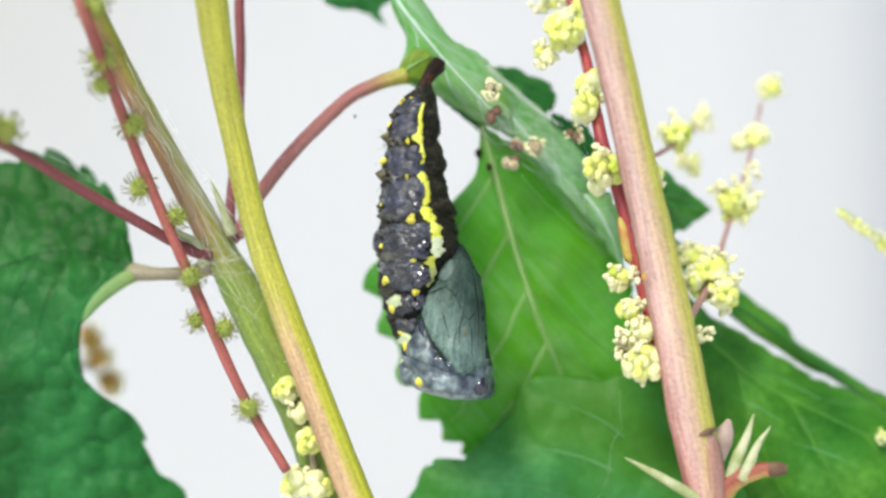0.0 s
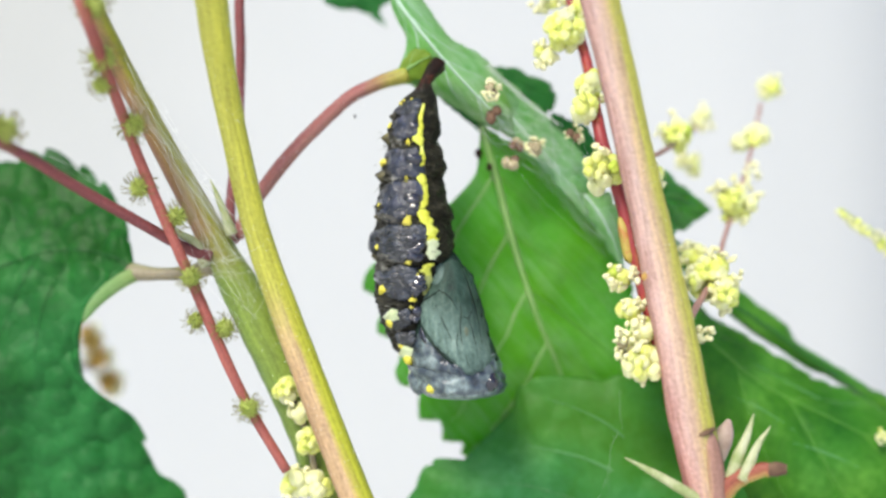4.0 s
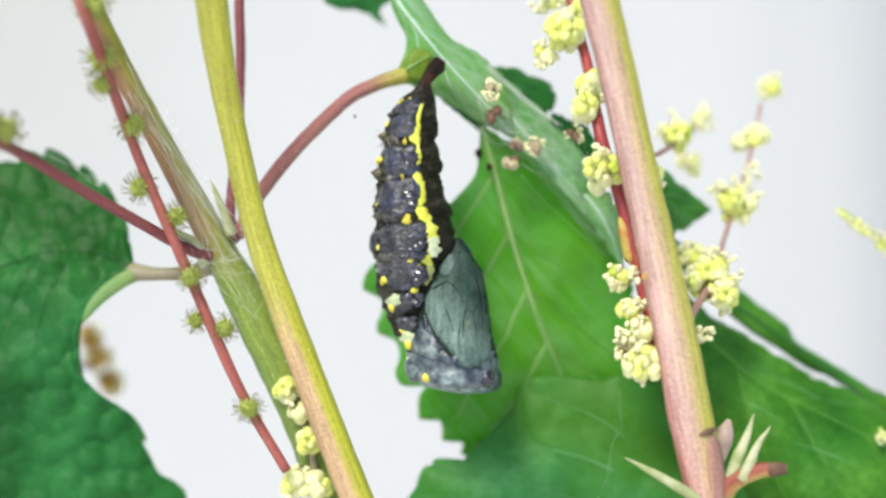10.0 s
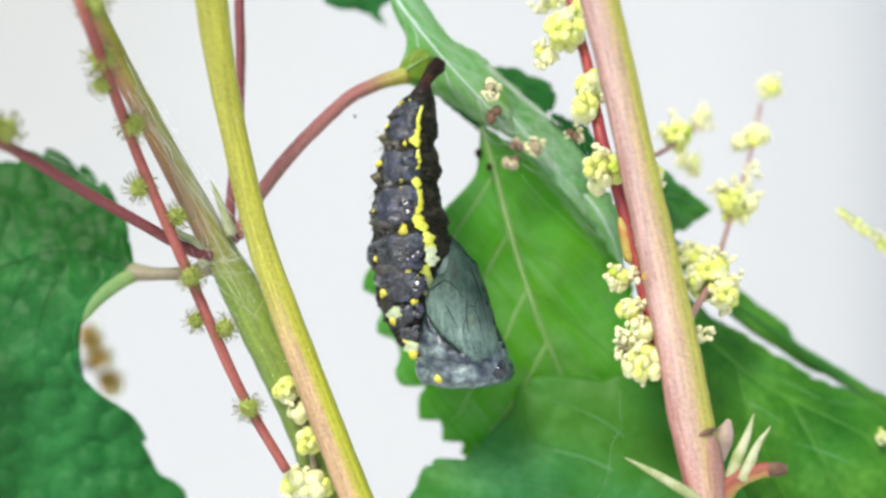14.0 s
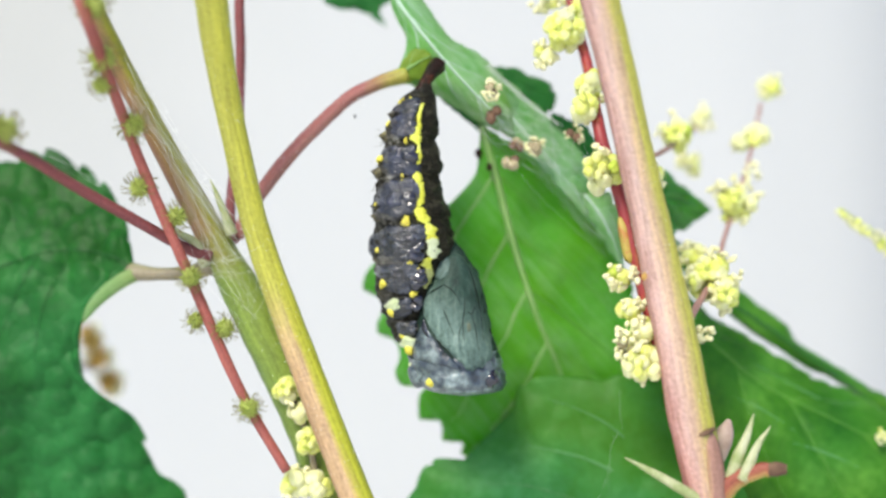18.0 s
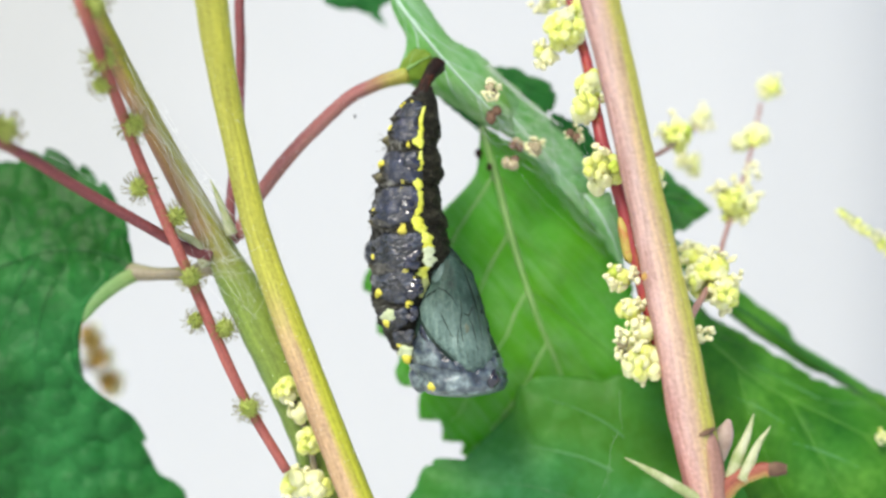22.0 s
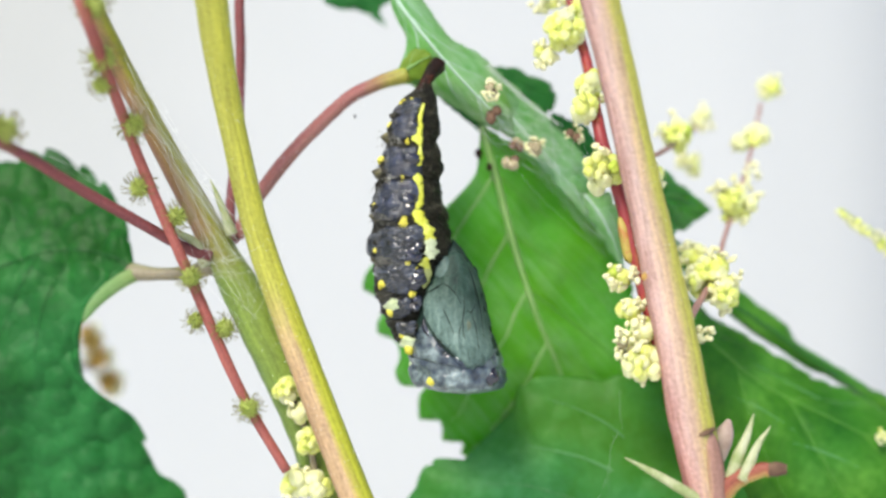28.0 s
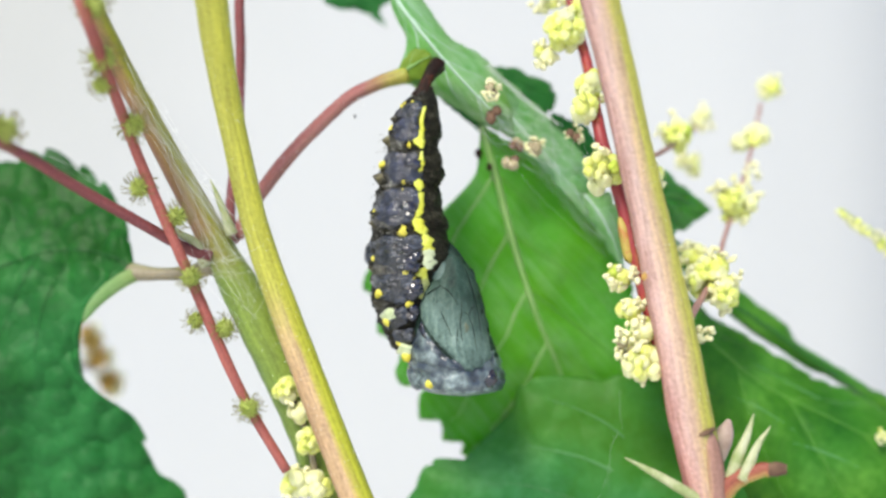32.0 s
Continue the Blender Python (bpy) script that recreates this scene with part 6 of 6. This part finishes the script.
    sway("s3", ((0, 0.29, -0.26, 1.1), (0.5, 0.22, -0.09, 0.83), (1, 0.11, 0.07, -1.64), (1.5, -0.02, 0.02, -0.98), (2, 0, 0, 0), (2.5, 0.04, -0.11, 1.84), 
        (3, 0.11, -0.44, 5.54), (3.5, 0.15, -0.46, 4.86), (5.5, 0.11, -0.31, 2.41), (6, 0.13, -0.49, 2.76), (6.5, 0.11, -0.62, 5.26), (7, 0.04, -0.64, 5.23), 
        (7.5, -0.07, -0.66, 2.21), (8, -0.09, -0.71, 1.31), (8.3, -0.01, -0.53, -0.6), (8.4, 0.21, -0.03, -6.06), (8.5, 0.26, 0.09, -7.36), (8.6, -0.02, -0.17, -2.7), 
        (8.75, -0.11, -0.27, -1.04), (9, -0.13, -0.29, -0.7), (9.5, -0.07, -0.24, -0.35), (10, -0.05, -0.26, 0.81), (10.5, -0.07, -0.44, 2.46), (11, -0.09, -0.44, 5.37), 
        (11.5, -0.09, -0.55, 4.89), (12, 0, -0.69, 6.37), (12.5, -0.04, -0.69, 7.12), (13, -0.04, -0.69, 7.44), (13.5, -0.2, -0.69, 5.18), (14, -0.25, -0.86, 3.1), 
        (14.5, -0.14, -0.84, 5.47), (16.5, -0.16, -0.86, 4.2), (17, -0.22, -0.73, 4.03), (17.2, -0.16, -0.61, 3.03), (17.4, 0.02, -0.23, -0.13), (17.5, -0.02, -0.33, 0.7), 
        (17.7, -0.11, -0.32, 1.97), (18, -0.13, -0.31, 2.29), (18.5, -0.09, -0.35, 1.87), (19, -0.11, -0.42, 3.54), (19.5, -0.18, -0.55, 7.09), (20, -0.18, -0.62, 6.75), 
        (20.5, -0.07, -0.73, 6.08), (21, -0.04, -0.82, 7.46), (21.5, -0.09, -0.86, 8.26), (22, -0.24, -0.93, 6.35), (22.5, -0.27, -1.04, 5.33), (23, -0.24, -1.15, 6.46), 
        (23.5, -0.14, -1.15, 5.88), (24, -0.04, -1.19, 7.01), (24.5, -0.02, -1.17, 8.43), (25, -0.16, -1.13, 7.92), (25.5, -0.16, -1.11, 7.79), (27.5, -0.2, -0.44, 4.92), 
        (28, -0.2, -0.44, 5.31), (28.5, -0.16, -0.44, 4.71), (29, -0.16, -0.62, 4.63), (29.5, -0.07, -0.84, 6.36), (30, -0.07, -0.84, 6.02), (30.5, 0, -0.91, 6.5), 
        (31, -0.02, -0.93, 8.56), (31.5, -0.16, -1, 7.96), (32, -0.18, -1.04, 6.54),))
    sway("s4", ((0, 0.24, -0.26, 2.13), (0.5, 0.23, -0.04, 0.62), (1, 0.25, 0.01, -1.48), (1.5, 0, -0.06, -0.89), (2, 0, 0, 0), (2.5, 0, -0.16, 0.28), 
        (3, -0.14, -0.43, 3.36), (3.5, -0.11, -0.43, 3.6), (5.5, -0.02, -0.33, 2.29), (6, 0.07, -0.59, 1.15), (6.5, -0.12, -0.66, 2.82), (7, -0.15, -0.66, 2.51), 
        (7.5, -0.05, -0.84, -1.14), (8, -0.05, -0.91, -1.16), (8.3, 0.12, -0.73, -2.2), (8.4, 0.6, -0.2, -5.19), (8.5, 0.72, -0.08, -5.91), (8.6, 0.2, -0.29, -2.74), 
        (8.75, 0.02, -0.36, -1.61), (9, -0.02, -0.38, -1.39), (9.5, -0.01, -0.32, -0.29), (10, -0.04, -0.29, 0.31), (10.5, -0.07, -0.55, -0.28), (11, -0.31, -0.43, 1.98), 
        (11.5, -0.26, -0.68, 0.78), (12, -0.28, -0.76, 3.35), (12.5, -0.31, -0.73, 2.51), (13, -0.37, -0.76, 3.05), (13.5, -0.27, -0.82, -0.86), (14, -0.25, -1.04, -1.77), 
        (14.5, -0.29, -1.04, 0.81), (16.5, -0.21, -1.05, -0.28), (17, -0.25, -0.94, -1.13), (17.2, -0.13, -0.82, -1.69), (17.4, 0.23, -0.43, -3.47), (17.5, 0.14, -0.53, -3), 
        (17.7, -0.06, -0.44, -1.03), (18, -0.11, -0.42, -0.54), (18.5, -0.13, -0.4, 0.92), (19, -0.17, -0.46, 0.04), (19.5, -0.45, -0.62, 1.66), (20, -0.39, -0.72, 1.1), 
        (20.5, -0.31, -0.88, 1.89), (21, -0.37, -0.86, 3.95), (21.5, -0.44, -0.93, 3.64), (22, -0.4, -1.02, 0.92), (22.5, -0.4, -1.24, 0.3), (23, -0.46, -1.29, 1.14), 
        (23.5, -0.38, -1.35, 2.52), (24, -0.37, -1.33, 3.68), (24.5, -0.43, -1.23, 4.84), (25, -0.45, -1.22, 2.56), (25.5, -0.45, -1.22, 2.62), (27.5, -0.22, -0.58, -1.7), 
        (28, -0.27, -0.46, -0.6), (28.5, -0.27, -0.49, 0.25), (29, -0.27, -0.69, -0.06), (29.5, -0.37, -0.93, 3.15), (30, -0.31, -0.96, 2.55), (30.5, -0.33, -1, 4.19), 
        (31, -0.43, -0.97, 4.51), (31.5, -0.45, -1.03, 2.59), (32, -0.39, -1.19, 1.78),))
    sway("s5", ((0, 0.03, 0.07, 4.52), (0.5, 0.1, 0.32, 2.9), (1, 0.23, 0.44, 0.87), (1.5, 0.11, -0.03, -2.22), (2, 0, 0, 0), (2.5, -0.04, -0.41, 0.66), 
        (3, -0.33, -0.6, 3.11), (3.5, -0.28, -0.64, 2.74), (5.5, -0.16, -0.29, 2.59), (6, -0.08, -0.71, 2.82), (6.5, -0.28, -0.77, 2.83), (7, -0.33, -0.77, 3.17), 
        (7.5, -0.05, -0.6, 0.39), (8, -0.05, -0.56, 0.41), (8.3, 0.17, -0.5, -0.51), (8.4, 0.82, -0.34, -3.14), (8.5, 0.97, -0.3, -3.77), (8.6, 0.27, -0.24, -0.59), 
        (8.75, 0.01, -0.22, 0.54), (9, -0.04, -0.21, 0.76), (9.5, -0.07, 0.04, 1.64), (10, -0.13, 0.13, 2.15), (10.5, -0.14, -0.03, 1.82), (11, -0.37, -0.41, 0.74), 
        (11.5, -0.26, -0.86, 0), (12, -0.47, -0.86, 3.19), (12.5, -0.44, -0.84, 2.09), (13, -0.47, -0.82, 1.41), (13.5, -0.26, -0.74, 0), (14, -0.18, -0.73, -1.27), 
        (14.5, -0.35, -0.91, 1.18), (16.5, -0.27, -0.8, 1.57), (17, -0.25, -0.72, 0.39), (17.2, -0.12, -0.65, 0.16), (17.4, 0.29, -0.41, -0.56), (17.5, 0.19, -0.47, -0.37), 
        (17.7, -0.12, -0.19, 1.57), (18, -0.19, -0.12, 2.06), (18.5, -0.24, 0.01, 2.52), (19, -0.22, 0.02, 1.29), (19.5, -0.46, -0.46, 0), (20, -0.44, -0.69, 0.73), 
        (20.5, -0.37, -1.03, 0.71), (21, -0.58, -0.94, 3.53), (21.5, -0.61, -0.93, 2.91), (22, -0.51, -0.82, 2.36), (22.5, -0.44, -0.86, 0.83), (23, -0.5, -1.05, 0.78), 
        (23.5, -0.51, -1.23, 2.3), (24, -0.55, -1.37, 2.87), (24.5, -0.65, -1.25, 3.65), (25, -0.58, -1.1, 2.3), (25.5, -0.58, -0.95, 2.43), (27.5, -0.2, -0.34, 0), 
        (28, -0.3, -0.13, 0.81), (28.5, -0.3, -0.11, 0.83), (29, -0.26, -0.23, 0), (29.5, -0.47, -0.78, 1.51), (30, -0.44, -0.91, 2.21), (30.5, -0.53, -1.07, 3.21), 
        (31, -0.61, -1.02, 2.86), (31.5, -0.58, -0.94, 2.27), (32, -0.51, -0.86, 2.48),))
    sway("s6", ((0, -0.14, 0.32, 6.01), (0.5, -0.01, 0.59, 5.2), (1, 0.2, 0.79, 2.95), (1.5, 0.2, 0, -0.9), (2, 0, 0, 0), (2.5, -0.07, -0.6, 2.12), 
        (3, -0.47, -0.74, 2.64), (3.5, -0.4, -0.8, 2.24), (5.5, -0.27, -0.26, 1.83), (6, -0.2, -0.8, 3.66), (6.5, -0.4, -0.87, 2.65), (7, -0.47, -0.87, 2.21), 
        (7.5, -0.07, -0.4, 0.91), (8, -0.07, -0.27, 1.41), (8.3, 0.2, -0.31, 0.11), (8.4, 0.96, -0.43, -3.61), (8.5, 1.14, -0.46, -4.49), (8.6, 0.29, -0.19, -0.34), 
        (8.75, -0.01, -0.09, 1.15), (9, -0.07, -0.07, 1.45), (9.5, -0.13, 0.32, 2.3), (10, -0.2, 0.46, 2.47), (10.5, -0.2, 0.4, 0.97), (11, -0.4, -0.4, -0.35), 
        (11.5, -0.27, -1, 0.96), (12, -0.6, -0.94, 1.61), (12.5, -0.53, -0.94, 0.98), (13, -0.53, -0.87, 0.4), (13.5, -0.26, -0.67, -0.83), (14, -0.13, -0.46, -1.9), 
        (14.5, -0.4, -0.8, -0.25), (16.5, -0.33, -0.6, 1.19), (17, -0.27, -0.54, 1.1), (17.2, -0.13, -0.5, 0.79), (17.4, 0.32, -0.37, -0.21), (17.5, 0.2, -0.4, 0.05), 
        (17.7, -0.17, 0.02, 1.16), (18, -0.27, 0.12, 1.44), (18.5, -0.33, 0.32, 2.25), (19, -0.27, 0.39, 1.58), (19.5, -0.46, -0.33, -0.6), (20, -0.46, -0.66, -0.35), 
        (20.5, -0.4, -1.13, 1.57), (21, -0.73, -1, 1.75), (21.5, -0.73, -0.94, 1.2), (22, -0.6, -0.67, -0.21), (22.5, -0.46, -0.53, -1.01), (23, -0.53, -0.86, -0.73), 
        (23.5, -0.6, -1.13, 1.22), (24, -0.67, -1.4, 2.62), (24.5, -0.8, -1.27, 2.32), (25, -0.66, -1, 0.48), (25.5, -0.66, -0.74, 0.5), (27.5, -0.2, -0.14, -0.22), 
        (28, -0.33, 0.12, 0.43), (28.5, -0.33, 0.19, 0.49), (29, -0.26, 0.13, -0.67), (29.5, -0.53, -0.66, 0.38), (30, -0.53, -0.86, 0.77), (30.5, -0.66, -1.13, 1.72), 
        (31, -0.73, -1.06, 1.06), (31.5, -0.66, -0.87, 0.36), (32, -0.6, -0.6, 0.39),))
    sway("s7", ((0, -0.36, 0.08, 4.96), (0.5, -0.23, 0.3, 4.7), (1, 0.06, 0.54, 2.94), (1.5, 0.19, 0, 0.02), (2, 0, 0, 0), (2.5, -0.17, -0.62, 2.27), 
        (3, -0.53, -0.91, 1.67), (3.5, -0.45, -0.98, 1.37), (5.5, -0.3, -0.28, 0.91), (6, -0.33, -0.81, 2.99), (6.5, -0.47, -1.01, 1.81), (7, -0.5, -1.01, 1.12), 
        (7.5, -0.11, -0.59, 0.87), (8, -0.13, -0.37, 1.42), (8.3, 0.18, -0.37, 0.34), (8.4, 1.06, -0.39, -2.77), (8.5, 1.27, -0.39, -3.51), (8.6, 0.29, -0.31, -0.12), 
        (8.75, -0.06, -0.28, 1.09), (9, -0.13, -0.27, 1.34), (9.5, -0.22, 0.07, 1.93), (10, -0.29, 0.25, 1.91), (10.5, -0.21, 0.26, 0.36), (11, -0.36, -0.37, -0.78), 
        (11.5, -0.32, -0.94, 1.18), (12, -0.6, -1.05, 0.38), (12.5, -0.53, -1.08, 0.17), (13, -0.51, -1.02, -0.19), (13.5, -0.22, -0.74, -0.97), (14, -0.06, -0.46, -1.6), 
        (14.5, -0.36, -0.73, -0.87), (16.5, -0.36, -0.78, 0.69), (17, -0.32, -0.71, 1.1), (17.2, -0.17, -0.68, 0.84), (17.4, 0.31, -0.56, 0.01), (17.5, 0.19, -0.59, 0.23), 
        (17.7, -0.2, -0.22, 0.68), (18, -0.3, -0.12, 0.79), (18.5, -0.4, 0.06, 1.52), (19, -0.32, 0.21, 1.25), (19.5, -0.43, -0.34, -0.7), (20, -0.43, -0.6, -0.79), 
        (20.5, -0.47, -1.12, 1.55), (21, -0.73, -1.12, 0.39), (21.5, -0.72, -1.1, 0.06), (22, -0.53, -0.78, -1.29), (22.5, -0.39, -0.56, -1.49), (23, -0.47, -0.8, -1.21), 
        (23.5, -0.6, -1.05, 0.31), (24, -0.73, -1.39, 1.71), (24.5, -0.83, -1.38, 1.01), (25, -0.63, -1.13, -0.49), (25.5, -0.63, -0.97, -0.44), (27.5, -0.19, -0.32, -0.26), 
        (28, -0.33, -0.1, 0.16), (28.5, -0.34, -0.02, 0.22), (29, -0.23, 0.03, -0.74), (29.5, -0.51, -0.63, -0.28), (30, -0.51, -0.8, -0.19), (30.5, -0.67, -1.17, 0.47), 
        (31, -0.71, -1.14, -0.14), (31.5, -0.62, -0.94, -0.63), (32, -0.56, -0.66, -0.63),))
    sway("thorax", ((0, -0.84, -0.79, 7.16), (0.5, -0.69, -0.61, 6.42), (1, -0.23, -0.19, 4.54), (1.5, 0.17, 0.03, -0.56), (2, 0, 0, 0), (2.5, -0.37, -0.59, -1.47), 
        (3, -0.67, -1.12, -2.81), (3.5, -0.57, -1.14, -3.76), (5.5, -0.36, -0.28, -0.42), (6, -0.58, -0.84, 0.12), (6.5, -0.63, -1.16, -2.68), (7, -0.59, -1.11, -3.59), 
        (7.5, -0.19, -0.78, -3.6), (8, -0.26, -0.61, 0.51), (8.3, 0.14, -0.5, -0.04), (8.4, 1.28, -0.21, -1.62), (8.5, 1.55, -0.13, -1.99), (8.6, 0.29, -0.49, -1.09), 
        (8.75, -0.16, -0.61, -0.76), (9, -0.25, -0.64, -0.7), (9.5, -0.4, -0.55, 1.86), (10, -0.46, -0.38, 4.01), (10.5, -0.23, -0.06, 0.99), (11, -0.29, -0.23, -1.89), 
        (11.5, -0.43, -0.71, -2.51), (12, -0.62, -1.06, -4.66), (12.5, -0.54, -1.08, -5.48), (13, -0.5, -1.06, -5.51), (13.5, -0.14, -0.61, -5.55), (14, 0.06, -0.18, -5.12), 
        (14.5, -0.27, -0.43, -2.95), (16.5, -0.42, -0.93, -3.92), (17, -0.42, -0.96, -2.09), (17.2, -0.25, -0.9, -2.83), (17.4, 0.3, -0.69, -5.18), (17.5, 0.15, -0.74, -4.56), 
        (17.7, -0.26, -0.63, -1.21), (18, -0.36, -0.61, -0.37), (18.5, -0.53, -0.56, 2.08), (19, -0.43, -0.31, 2.68), (19.5, -0.37, -0.28, -1.52), (20, -0.35, -0.38, -1.76), 
        (20.5, -0.6, -0.94, -2.84), (21, -0.75, -1.16, -3.74), (21.5, -0.71, -1.17, -4.8), (22, -0.4, -0.8, -4.12), (22.5, -0.26, -0.43, -3.71), (23, -0.36, -0.52, -2.96), 
        (23.5, -0.61, -0.81, -1.38), (24, -0.86, -1.27, -2.04), (24.5, -0.9, -1.39, -4.02), (25, -0.58, -1.13, -4.86), (25.5, -0.59, -1.15, -5.72), (27.5, -0.17, -0.53, -3.18), 
        (28, -0.34, -0.5, -1.15), (28.5, -0.35, -0.46, 0.26), (29, -0.16, -0.13, -0.57), (29.5, -0.48, -0.51, -0.91), (30, -0.48, -0.63, -1.15), (30.5, -0.69, -1.11, -2.59), 
        (31, -0.68, -1.08, -3.88), (31.5, -0.56, -0.85, -5.06), (32, -0.49, -0.68, -2.08),))


motions()
